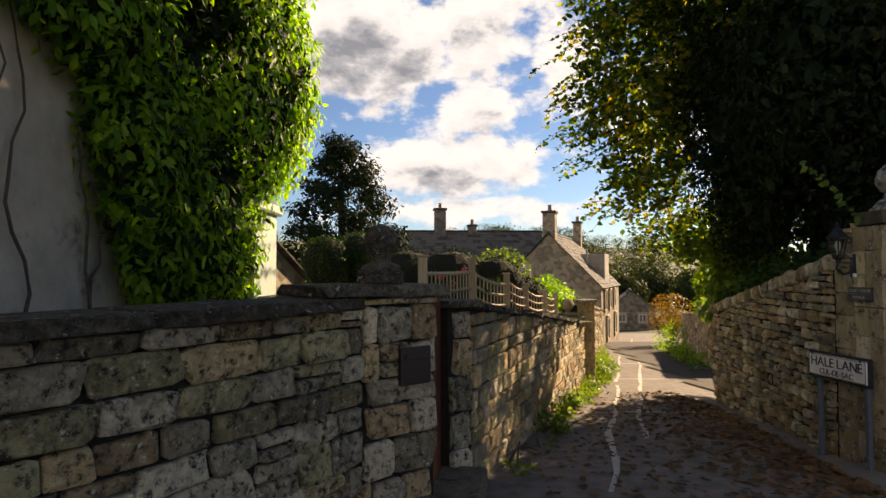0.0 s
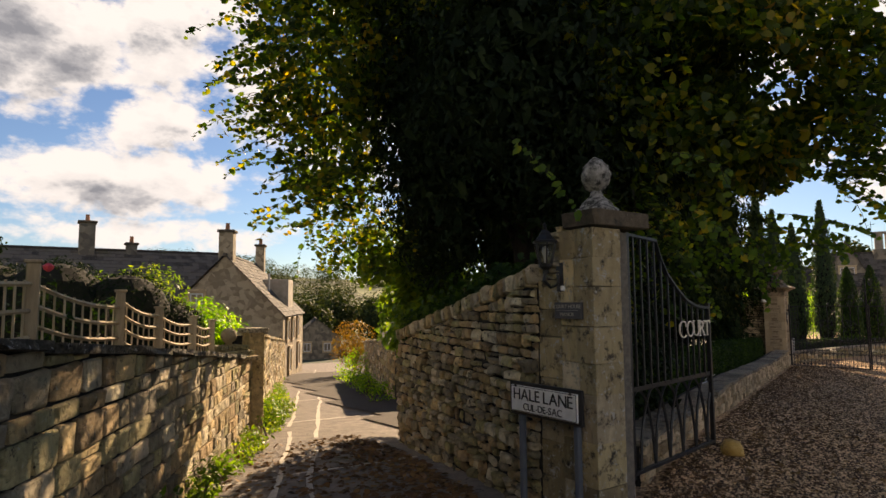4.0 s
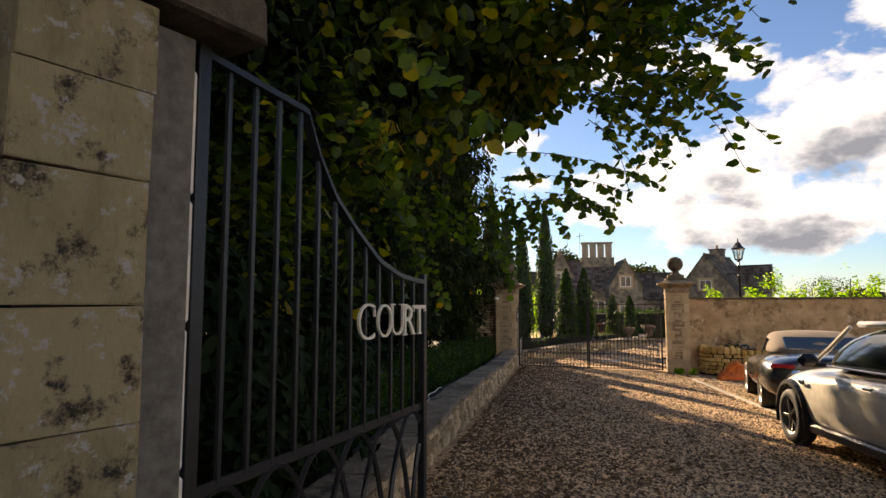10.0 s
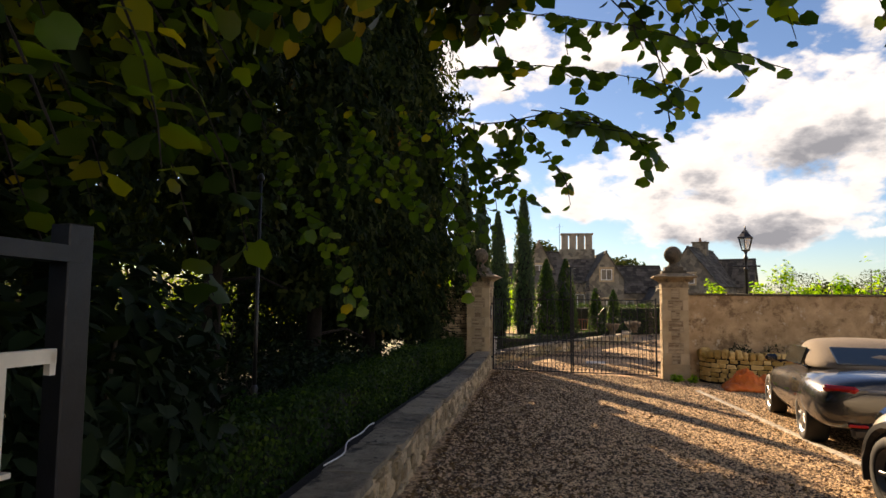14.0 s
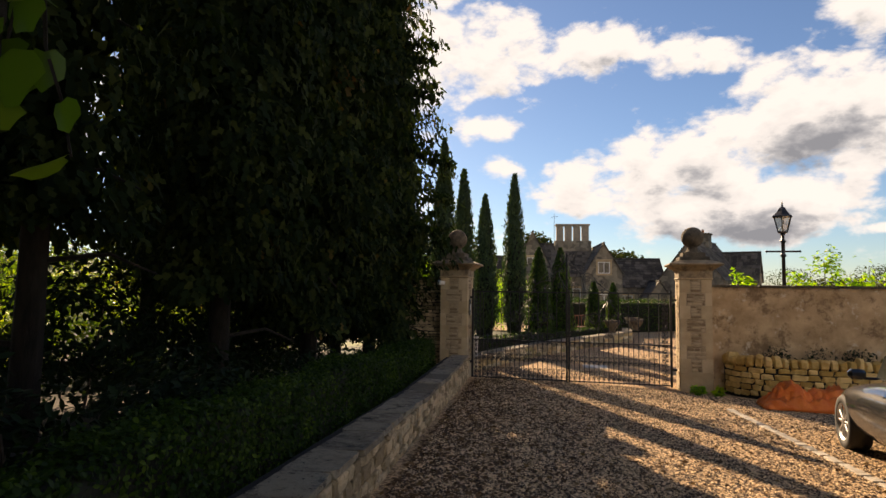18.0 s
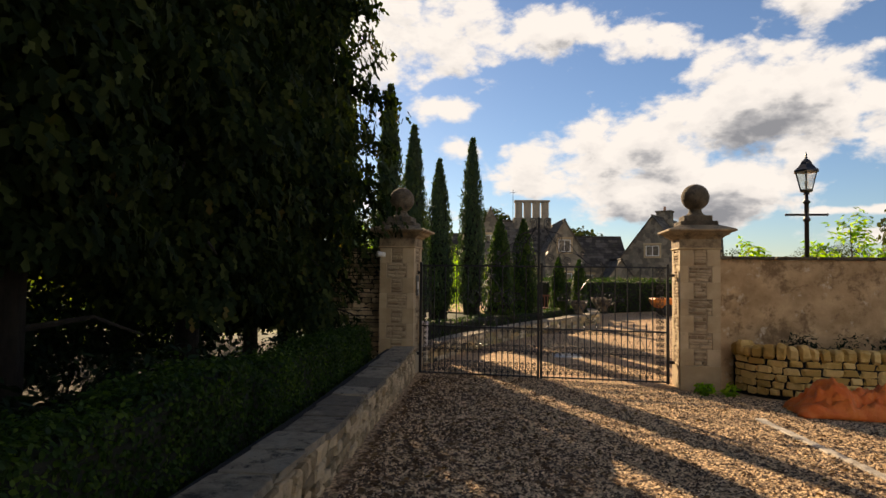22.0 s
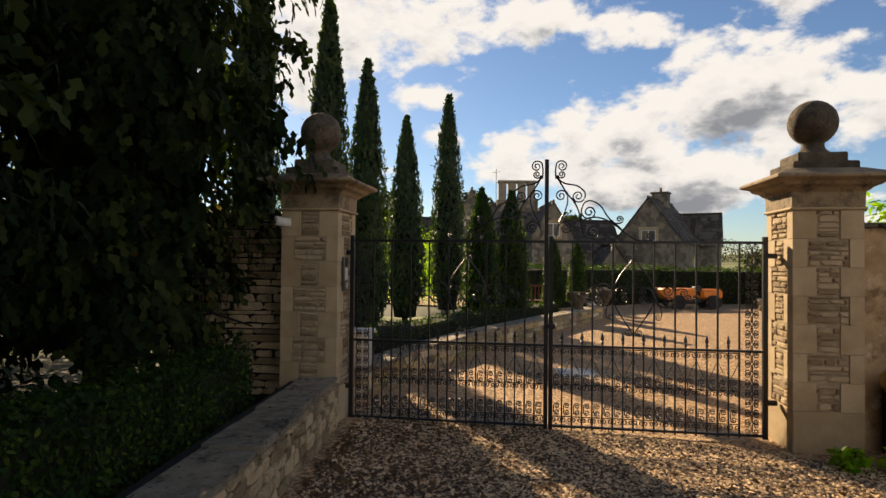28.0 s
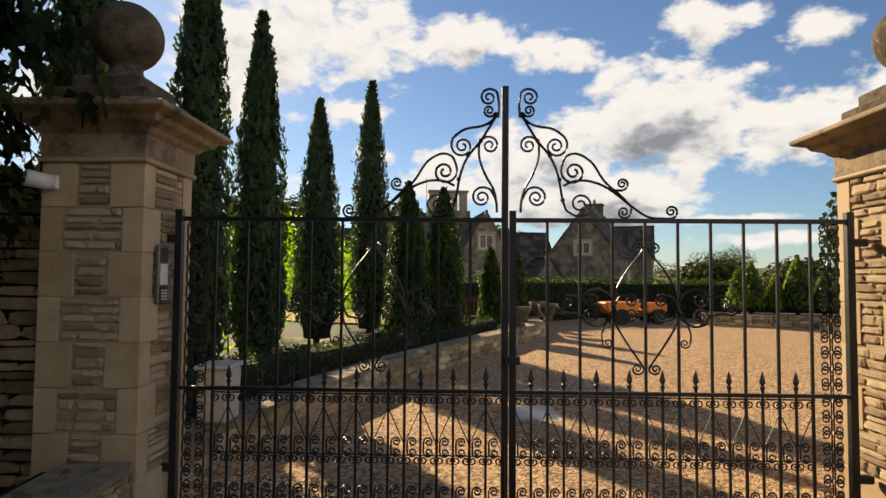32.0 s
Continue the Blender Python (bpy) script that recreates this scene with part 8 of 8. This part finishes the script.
def car_wheel(t, x, y, r, w, rim_mat, spokes, out):
    ty = part("wheel", lathe([(r * 0.66, -w / 2), (r * 0.93, -w / 2), (r, -w * 0.36), (r, w * 0.36), (r * 0.93, w / 2), (r * 0.68, w / 2), (r * 0.64, w * 0.3)], 28), M["rubber"], t, "black tyre", m=Matrix.Translation((x, y, r)) @ Matrix.Rotation(radians(-90 * out), 4, "X"), smooth=True)
    part("rim", lathe([(r * 0.60, w * 0.20), (r * 0.68, w * 0.42), (r * 0.70, w * 0.49), (r * 0.66, w * 0.49), (r * 0.62, w * 0.36), (r * 0.3, w * 0.15)], 28), rim_mat, ty, "alloy wheel rim", smooth=True)
    for k in range(spokes):
        a = 2 * math.pi * k / spokes
        part("spoke", block((r * 0.58, r * 0.13, w * 0.10), (r * 0.36, 0, w * 0.40), 0.006, taper=0.8), rim_mat, ty, m=Matrix.Rotation(a, 4, "Z"))
    part("hub", lathe([(r * 0.14, w * 0.3), (r * 0.14, w * 0.47), (r * 0.08, w * 0.49)], 14), rim_mat, ty)


M["car_glass_solid"] = plain("dark_car_glass", (0.02, 0.026, 0.024), 0.06, 0.0, 0.6, 0.5)


def roadster():
    fx = Vector((0.964, 0.266, 0))
    rear = Vector((15.29, 6.15, 0))
    side = Vector((-fx.y, fx.x, 0))
    o = rear - side * 0.86
    gr, gf = gz(15.3, 6.1), gz(17.7, 6.8)
    fx3 = Vector((fx.x, fx.y, (gf - gr) / 2.475)).normalized()
    upv = fx3.cross(side)
    m = Matrix.Translation((o.x, o.y, gr)) @ Matrix((fx3, side, upv)).transposed().to_4x4()
    t = thing("roadster", "dark metallic two-seat roadster with closed beige soft top", "car", m, group="parked cars")
    S = [(-0.98, [(0.0, 0.34), (0.52, 0.34), (0.66, 0.40), (0.70, 0.60), (0.62, 0.76), (0.0, 0.84)]),
         (-0.88, [(0.0, 0.24), (0.70, 0.26), (0.84, 0.34), (0.87, 0.60), (0.76, 0.82), (0.0, 0.89)]),
         (-0.45, [(0.0, 0.20), (0.76, 0.22), (0.90, 0.34), (0.92, 0.64), (0.82, 0.88), (0.0, 0.93)]),
         (0.0, [(0.0, 0.18), (0.76, 0.20), (0.90, 0.34), (0.93, 0.66), (0.82, 0.91), (0.0, 0.95)]),
         (0.5, [(0.0, 0.16), (0.76, 0.18), (0.87, 0.30), (0.88, 0.62), (0.79, 0.88), (0.0, 0.92)]),
         (1.2, [(0.0, 0.16), (0.76, 0.18), (0.86, 0.30), (0.87, 0.60), (0.78, 0.85), (0.0, 0.90)]),
         (1.9, [(0.0, 0.16), (0.76, 0.18), (0.87, 0.32), (0.90, 0.62), (0.80, 0.84), (0.0, 0.86)]),
         (2.5, [(0.0, 0.17), (0.74, 0.20), (0.88, 0.34), (0.90, 0.62), (0.78, 0.80), (0.0, 0.74)]),
         (3.0, [(0.0, 0.20), (0.68, 0.22), (0.80, 0.34), (0.80, 0.54), (0.68, 0.66), (0.0, 0.60)]),
         (3.35, [(0.0, 0.26), (0.48, 0.28), (0.56, 0.36), (0.56, 0.46), (0.46, 0.52), (0.0, 0.50)])]
    loft([(x, [(y * 1.045, z * 1.05) for y, z in h]) for x, h in S], M["paint_dark"], "body", t, "dark metallic bodywork")
    R = [(-0.20, [(0.0, 0.90), (0.55, 0.89), (0.62, 0.90), (0.58, 0.93), (0.45, 0.95), (0.0, 0.96)]),
         (0.15, [(0.0, 0.90), (0.66, 0.86), (0.72, 0.90), (0.64, 1.04), (0.50, 1.12), (0.0, 1.15)]),
         (0.55, [(0.0, 0.90), (0.68, 0.86), (0.74, 0.92), (0.64, 1.16), (0.52, 1.24), (0.0, 1.27)]),
         (1.05, [(0.0, 0.90), (0.68, 0.86), (0.72, 0.94), (0.62, 1.20), (0.50, 1.26), (0.0, 1.28)]),
         (1.45, [(0.0, 0.90), (0.66, 0.88), (0.68, 0.98), (0.58, 1.16), (0.46, 1.21), (0.0, 1.23)])]
    loft([(x, [(y * 1.06, z * 1.045) for y, z in h]) for x, h in R], M["soft_top"], "soft_top", t, "beige canvas soft top")
    part("rear_window", block((0.42, 1.06, 0.03), (0, 0, 0), 0.012), M["car_glass_solid"], t, "", Matrix.Translation((0.02, 0, 1.098)) @ Euler((0, radians(-28), 0)).to_matrix().to_4x4())
    part("windscreen", block((0.72, 1.04, 0.02), (0, 0, 0), 0.01), M["car_glass_solid"], t, "", Matrix.Translation((1.72, 0, 1.05)) @ Euler((0, radians(27), 0)).to_matrix().to_4x4())
    for s in (-1, 1):
        part("side_window", block((1.05, 0.02, 0.27), (1.08, s * 0.755, 1.05), 0.006, Matrix.Rotation(radians(20 * s), 3, "X")), M["car_glass_solid"], t)
        part("mirror", block((0.10, 0.17, 0.11), (1.55, s * 1.0, 0.97), 0.035), M["paint_dark"], t, "door mirror")
        part("mirror_arm", block((0.04, 0.14, 0.03), (1.55, s * 0.87, 0.93), 0.01), M["paint_dark"], t)
        part("tail_lamp", block((0.16, 0.36, 0.075), (-0.86, s * 0.68, 0.76), 0.03, Matrix.Rotation(radians(-22 * s), 3, "Z")), M["red_lamp"], t, "red tail lamp")
        part("reflector", block((0.04, 0.2, 0.035), (-0.965, s * 0.55, 0.36), 0.01), M["red_lamp"], t)
        part("door_handle", block((0.18, 0.03, 0.03), (0.55, s * 0.885, 0.74), 0.01), M["paint_dark"], t)
        part("intake", block((0.22, 0.04, 0.22), (0.42, s * 0.885, 0.55), 0.02), M["black"], t)
        car_wheel(t, 0.0, s * 0.80, 0.335, 0.26, M["rim"], 10, s)
        car_wheel(t, 2.475, s * 0.80, 0.325, 0.24, M["rim"], 10, s)
    part("deck_vent", block((0.10, 0.7, 0.015), (-0.32, 0, 0.945), 0.004), M["black"], t)
    part("number_plate", block((0.02, 0.5, 0.11), (-0.985, 0, 0.50), 0.004), M["plate_yellow"], t)
    for k in range(6):
        part("badge", block((0.008, 0.035, 0.028), (-0.975, -0.22 + 0.075 * k, 0.665), 0.002), M["chrome"], t)
    part("exhaust", block((0.10, 0.26, 0.06), (-0.93, 0, 0.26), 0.02), M["chrome"], t)
    part("diffuser", block((0.12, 1.2, 0.12), (-0.88, 0, 0.27), 0.03), M["black"], t)


M["plate_yellow"] = plain("number_plate", (0.65, 0.48, 0.06), 0.5)


HATCH_AZ = 62.0


def hatchback():
    fx = Vector((math.sin(radians(HATCH_AZ)), math.cos(radians(HATCH_AZ)), 0))
    front = Vector((12.1, 5.27, 0))
    side = Vector((-fx.y, fx.x, 0))
    o = front - side * 0.76 - fx * 2.47
    g0, g1 = gz(9.6, 4.0), gz(11.8, 5.2)
    fx3 = Vector((fx.x, fx.y, (g1 - g0) / 2.47)).normalized()
    m = Matrix.Translation((o.x, o.y, g0)) @ Matrix((fx3, side, fx3.cross(side))).transposed().to_4x4()
    t = thing("hatchback", "pale champagne small hatchback with black wheel arches", "car", m, group="parked cars")
    S = [(-0.62, [(0.0, 0.36), (0.58, 0.36), (0.70, 0.44), (0.72, 0.70), (0.66, 0.88), (0.0, 0.92)]),
         (-0.50, [(0.0, 0.24), (0.70, 0.26), (0.80, 0.36), (0.82, 0.70), (0.76, 0.92), (0.0, 0.96)]),
         (0.0, [(0.0, 0.20), (0.74, 0.22), (0.83, 0.34), (0.845, 0.70), (0.79, 0.93), (0.0, 0.97)]),
         (0.8, [(0.0, 0.18), (0.74, 0.20), (0.82, 0.32), (0.83, 0.68), (0.78, 0.92), (0.0, 0.96)]),
         (1.7, [(0.0, 0.18), (0.74, 0.20), (0.82, 0.32), (0.83, 0.68), (0.78, 0.91), (0.0, 0.95)]),
         (2.2, [(0.0, 0.19), (0.74, 0.21), (0.83, 0.34), (0.85, 0.68), (0.79, 0.89), (0.0, 0.95)]),
         (2.7, [(0.0, 0.20), (0.72, 0.22), (0.81, 0.34), (0.83, 0.66), (0.74, 0.85), (0.0, 0.90)]),
         (3.05, [(0.0, 0.22), (0.64, 0.24), (0.72, 0.34), (0.73, 0.60), (0.64, 0.75), (0.0, 0.80)]),
         (3.18, [(0.0, 0.30), (0.50, 0.32), (0.58, 0.40), (0.58, 0.54), (0.50, 0.64), (0.0, 0.68)])]
    loft(S, M["paint_pale"], "body", t, "champagne bodywork")
    G = [(-0.52, [(0.0, 0.92), (0.66, 0.90), (0.70, 0.95), (0.62, 1.2), (0.54, 1.32), (0.0, 1.34)]),
         (0.0, [(0.0, 0.92), (0.72, 0.90), (0.745, 0.96), (0.65, 1.24), (0.58, 1.36), (0.0, 1.38)]),
         (0.9, [(0.0, 0.92), (0.72, 0.90), (0.745, 0.96), (0.65, 1.24), (0.58, 1.37), (0.0, 1.39)]),
         (1.5, [(0.0, 0.92), (0.72, 0.90), (0.735, 0.96), (0.64, 1.20), (0.56, 1.32), (0.0, 1.34)]),
         (2.05, [(0.0, 0.92), (0.70, 0.90), (0.70, 0.94), (0.66, 0.97), (0.60, 0.98), (0.0, 1.0)])]
    loft(G, M["car_glass_solid"], "glasshouse", t, "dark wraparound glass")
    part("roof", block((1.75, 1.16, 0.06), (0.55, 0, 1.385), 0.028), M["paint_pale"], t, "pale roof panel")
    for s in (-1, 1):
        part("pillar", tube_into(bmesh.new(), [(1.48, s * 0.60, 1.36), (1.80, s * 0.68, 1.12), (2.06, s * 0.74, 0.95)], 0.024, 0.024, 6), M["paint_pale"], t)
        part("mirror", block((0.13, 0.20, 0.14), (1.72, s * 0.93, 1.0), 0.05), M["black"], t, "black door mirror")
        part("mirror_stalk", block((0.05, 0.14, 0.05), (1.72, s * 0.82, 0.95), 0.01), M["black"], t)
        part("waistline", block((2.6, 0.015, 0.02), (0.75, s * 0.775, 0.945), 0.004), M["chrome"], t)
        part("sill", block((1.9, 0.06, 0.10), (1.22, s * 0.815, 0.25), 0.02), M["black"], t)
        part("side_vent", block((0.14, 0.03, 0.06), (2.12, s * 0.85, 0.74), 0.015), M["chrome"], t)
        part("door_handle", block((0.16, 0.035, 0.035), (0.75, s * 0.835, 0.80), 0.012), M["chrome"], t)
        part("headlamp", lathe([(0.13, 0), (0.12, 0.05), (0.05, 0.08)], 18, (0, 0, 0)), M["chrome"], t, m=Matrix.Translation((2.93, s * 0.58, 0.68)) @ Euler((0, radians(65), radians(18 * s))).to_matrix().to_4x4())
        for x in (0.0, 2.47):
            pts = [(x + 0.40 * math.cos(a), s * 0.835, 0.30 + 0.40 * math.sin(a)) for a in np.linspace(-0.25, math.pi + 0.25, 17)]
            part("wheel_arch", tube_into(bmesh.new(), pts, 0.045, 0.045, 6), M["black"], t, "black arch trim")
            # Black disc puts the shade of the wheel well on the uncut body.
            part("arch_shadow_liner", lathe([(0.37, -0.02), (0.37, 0.02)], 24), M["black"], t, m=Matrix.Translation((x, s * 0.815, 0.31)) @ Matrix.Rotation(radians(90), 4, "X"))
            car_wheel(t, x, s * 0.775, 0.312, 0.20, M["rim_dark"], 5, s)


roadster()
hatchback()


def far_car():
    t = thing("white_car", "small white car parked far down the lane", "car", Matrix.Translation((11.6, 45.0, gz(11.6, 45.0))) @ Matrix.Rotation(radians(68), 4, "Z"), group="parked cars")
    loft([(-1.9, [(0, 0.3), (0.7, 0.3), (0.78, 0.6), (0.6, 0.85), (0, 0.9)]), (-0.8, [(0, 0.2), (0.8, 0.25), (0.84, 0.6), (0.75, 0.9), (0, 0.95)]), (1.0, [(0, 0.2), (0.8, 0.25), (0.84, 0.6), (0.75, 0.85), (0, 0.9)]), (1.9, [(0, 0.3), (0.7, 0.3), (0.75, 0.5), (0.6, 0.65), (0, 0.7)])], M["white"], "body", t)
    loft([(-1.5, [(0, 0.85), (0.68, 0.85), (0.66, 1.0), (0.55, 1.3), (0, 1.33)]), (0.3, [(0, 0.85), (0.7, 0.85), (0.66, 1.0), (0.55, 1.38), (0, 1.42)]), (1.1, [(0, 0.85), (0.68, 0.85), (0.66, 0.88), (0.6, 0.9), (0, 0.93)])], M["car_glass_solid"], "glasshouse", t)
    for x in (-1.25, 1.2):
        for s in (-1, 1):
            car_wheel(t, x, s * 0.74, 0.30, 0.19, M["rim"], 5, s)


far_car()


def tarp():
    t = thing("orange_tarp", "crumpled orange tarpaulin sack on the gravel", "tarpaulin")
    nx, ny = 64, 36
    vs, fs = [], []
    o = Vector((20.85, 7.55, 0)) + GU * 0.3
    for j in range(ny):
        for i in range(nx):
            u, v = i / (nx - 1), j / (ny - 1)
            e = min(u, 1 - u, v, 1 - v)
            q = Vector((u * 3.1, v * 2.3, 0.3))
            f1, f2 = 1 - 2.2 * abs(noise.noise(q * 1.7)), 1 - 2.4 * abs(noise.noise(q * 4.3 + Vector((5, 1, 2))))
            h = min(1, e * 7) ** 0.6 * (0.06 + 0.15 * max(0, f1) + 0.09 * max(0, f2) + 0.03 * noise.noise(q * 11)) + 0.20 * math.exp(-((u - 0.24) / 0.12) ** 2 - ((v - 0.5) / 0.28) ** 2) + 0.17 * math.exp(-((u - 0.62) / 0.16) ** 2 - ((v - 0.45) / 0.3) ** 2)
            wob = 0.08 * noise.noise(Vector((u * 4, v * 4, 3)))
            p = o + GU * ((u - 0.5) * 1.75 + wob) - GV * ((v - 0.5) * 0.8 + wob)
            vs.append((p.x, p.y, gz(p.x, p.y) + 0.02 + h))
    for j in range(ny - 1):
        for i in range(nx - 1):
            fs.append((j * nx + i, j * nx + i + 1, (j + 1) * nx + i + 1, (j + 1) * nx + i))
    ob = put("sheet", mesh_of("sheet", vs, fs, M["tarp"], True), t)
    mod = ob.modifiers.new("thick", "SOLIDIFY")
    mod.thickness = 0.008


tarp()


# ---- ground details ----
def parking_line():
    t = thing("parking_line", "worn pale stone edging set in the gravel", "edging")
    a, b = Vector((19.8, 8.45, 0)), Vector((13.6, 5.35, 0))
    L = (b - a).length
    d = (b - a) / L
    r = random.Random(2)
    s = 0
    while s < L:
        w = r.uniform(0.12, 0.28)
        p = a + d * (s + w / 2)
        part("edging_piece", block((w - 0.015, 0.11 + r.uniform(-0.015, 0.015), 0.03), (0, 0, 0), 0.008), M["line_white"], t, m=Matrix.Translation((p.x, p.y, gz(p.x, p.y) + 0.016)) @ Matrix.Rotation(math.atan2(d.y, d.x) + r.uniform(-0.05, 0.05), 4, "Z"))
        s += w + r.choice((0, 0, 0.0, 0.05))


parking_line()


def road_joints():
    t = thing("road_joint", "pale filled cracks wandering along the asphalt lane", "road crack", kind="structure")
    r = random.Random(6)
    for k, (x0, y0, x1, y1) in enumerate(((1.45, 5.3, 6.6, 22.5), (2.3, 7.0, 7.2, 22.0), (7.0, 23, 12.0, 38))):
        n = 26
        pts = []
        for i in range(n + 1):
            u = i / n
            x = x0 + (x1 - x0) * u + 0.10 * noise.noise(Vector((u * 9, k, 0))) + r.uniform(-0.025, 0.025)
            y = y0 + (y1 - y0) * u
            pts.append((x, y))
        bm = bmesh.new()
        for (ax, ay), (bx, by) in zip(pts, pts[1:]):
            if r.random() < 0.12:
                continue
            w0, w1 = r.uniform(0.02, 0.05), r.uniform(0.02, 0.05)
            q = [bm.verts.new((x, y, gz(x, y) + 0.006)) for x, y in ((ax - w0, ay), (ax + w0, ay), (bx + w1, by), (bx - w1, by))]
            bm.faces.new(q)
        part("joint", bm, M["tar"], t)
    for y, x0, x1 in ((9.6, 1.9, 4.6), (14.5, 3.8, 6.6), (19, 5.0, 8)):
        bm = bmesh.new()
        last = None
        for i in range(13):
            x = x0 + (x1 - x0) * i / 12
            yy = y + r.uniform(-0.04, 0.04)
            w = r.uniform(0.01, 0.04)
            row = [bm.verts.new((x, yy - w, gz(x, yy) + 0.006)), bm.verts.new((x, yy + w, gz(x, yy) + 0.006))]
            if last:
                bm.faces.new((last[0], row[0], row[1], last[1]))
            last = row
        part("joint", bm, M["tar"], t)


road_joints()


def scatter(name, label, n, region, size, mat, lift, form=LEAF_BROAD, seed=0, flat=True):
    r = np.random.default_rng(seed)
    pts = []
    while len(pts) < n:
        x, y, ok = region(r)
        if ok:
            pts.append((x, y, gz(x, y) + lift))
    ob = leaf_cloud(name, np.array(pts), size, mat, None, form, np.array([0, 0, 1.0]), None, 0.25 if flat else 0.6)
    return tagged(ob, label, "leaves", kind="stuff")


def on_drive(r):
    x = r.uniform(4.8, 21)
    y = r.uniform(0, 13.5)
    edge = 6.3 + (x - 5.4) * 0.50
    d = edge - y
    return x, y, 0.05 < d < 9 and r.uniform() < math.exp(-d / 1.1) + 0.07 and DRIVE_EDGE(x, y)


def on_lane(r):
    y = r.uniform(3, 12)
    x = r.uniform(0.8, 4.6)
    right = 4.0 + (y - 6.3) * 0.15
    return x, y, x < right and r.uniform() < math.exp(-(right - x) / 0.5) + 0.06


scatter("fallen_leaves", "brown fallen leaves along the drive edge", 15000, on_drive, 0.045, M["dead_leaf"], 0.022, seed=2)
scatter("lane_leaves", "brown fallen leaves under the lane wall", 4200, on_lane, 0.07, M["dead_leaf"], 0.012, seed=3)


def pebbles():
    """Loose stones of the gravel where the walker passes."""
    r = np.random.default_rng(9)
    n = 190000
    x = r.uniform(5.0, 21.5, n)
    y = 6.2 + (x - 5.4) * 0.50 - r.uniform(0.0, 1, n) ** 1.3 * 7.0
    ok = (x - 4.9) + (y - 5.6) * 0.62 > 0.0
    x, y = x[ok], y[ok]
    n = len(x)
    s = r.uniform(0.008, 0.021, n)
    base = np.array([(1, 0, 0), (0, 1, 0), (-1, 0, 0), (0, -1, 0), (0, 0, 0.7), (0, 0, -0.7)])
    tri = np.array([(0, 1, 4), (1, 2, 4), (2, 3, 4), (3, 0, 4)])
    a = r.uniform(0, 6.28, n)
    sx, sy = s * r.uniform(0.7, 1.4, n), s * r.uniform(0.6, 1.1, n)
    zz = np.array([gz(float(p), float(q)) for p, q in zip(x, y)]) + 0.014
    bx, by, bz = base.T
    X = x[:, None] + np.cos(a)[:, None] * bx * sx[:, None] - np.sin(a)[:, None] * by * sy[:, None]
    Y = y[:, None] + np.sin(a)[:, None] * bx * sx[:, None] + np.cos(a)[:, None] * by * sy[:, None]
    Z = zz[:, None] + bz * s[:, None] * 0.8 + r.uniform(-0.3, 0.3, (n, 6)) * s[:, None]
    co = np.stack([X, Y, Z], 2).reshape(-1)
    idx = (np.arange(n)[:, None, None] * 6 + tri[None]).reshape(-1)
    me = bpy.data.meshes.new("loose_gravel")
    me.vertices.add(n * 6)
    me.vertices.foreach_set("co", co)
    me.loops.add(len(idx))
    me.loops.foreach_set("vertex_index", idx.astype(np.int32))
    me.polygons.add(n * 4)
    me.polygons.foreach_set("loop_start", (np.arange(n * 4) * 3).astype(np.int32))
    me.update(calc_edges=True)
    me.materials.append(M["pebble"])
    tagged(put("loose_gravel", me), "loose tan gravel stones on the drive", "gravel", kind="stuff")


pebbles()


def valley_trees():
    r = random.Random(12)
    blobs = []
    for _ in range(330):
        a = r.choice((r.uniform(-0.5, 2.0), r.uniform(0.05, 0.42)))
        d = r.choice((r.uniform(60, 200), r.uniform(180, 420), r.uniform(400, 800)))
        if d < 130:
            continue
        x, y = d * math.sin(a), d * math.cos(a)
        s = r.uniform(2.2, 4.5) * (1 + d / 300)
        blobs.append((x, y, far_height(x, y) + s * 0.7, s * r.uniform(1.0, 2.2), s * r.uniform(1.0, 2.0), s))
    p, d = crown(blobs, 110000, 0.4, -0.9, 0.3)
    ob = leaf_cloud("valley_woods", p, 1.1, M["leaf_far"], None, LEAF_BROAD, d + np.array([0, 0, 0.5]), None, 0.5)
    tagged(ob, "hedgerow trees and copses across the valley", "woods", kind="stuff")


valley_trees()


def small_finds():
    h = thing("garden_hose", "white hose lying along the drive coping", "hose")
    pts = []
    for i in range(30):
        k = i / 29
        x = 10.6 - 1.3 * k
        q = wall5_at(x, 0.33 + 0.035 * math.sin(k * 5.2) + 0.02 * math.sin(k * 13 + 1))
        pts.append((q[0], q[1], float(np.interp(q[0], [5, 10.9, 15.8, 20], [0.03, -0.01, -0.22, -0.27])) + 0.075))
    part("tube", tube_into(bmesh.new(), pts, 0.006, 0.006, 6), M["white"], h, smooth=True)
    s = thing("gate_stop", "small yellowish stone holding the gate open", "stone", Matrix.Translation((6.78, 6.42, gz(6.78, 6.42) + 0.06)))
    bm = lathe([(0.05, -0.08), (0.11, -0.04), (0.12, 0.03), (0.08, 0.10), (0.02, 0.12)], 10)
    for v in bm.verts:
        v.co += v.co * 0.25 * noise.noise(v.co * 9)
    part("stone", bm, M["stone_gold"], s, smooth=True)
    d = thing("manhole_cover", "square metal cover set in the gravel court", "cover", Matrix.Translation((24.8, 12.6, gz(24.8, 12.6) + 0.012)) @ Matrix.Rotation(0.4, 4, "Z"))
    part("plate", block((0.7, 0.55, 0.012), (0, 0, 0), 0.004), M["rim_dark"], d)
    part("rim", block((0.8, 0.65, 0.006), (0, 0, -0.002), 0.002), M["line_white"], d)


small_finds()
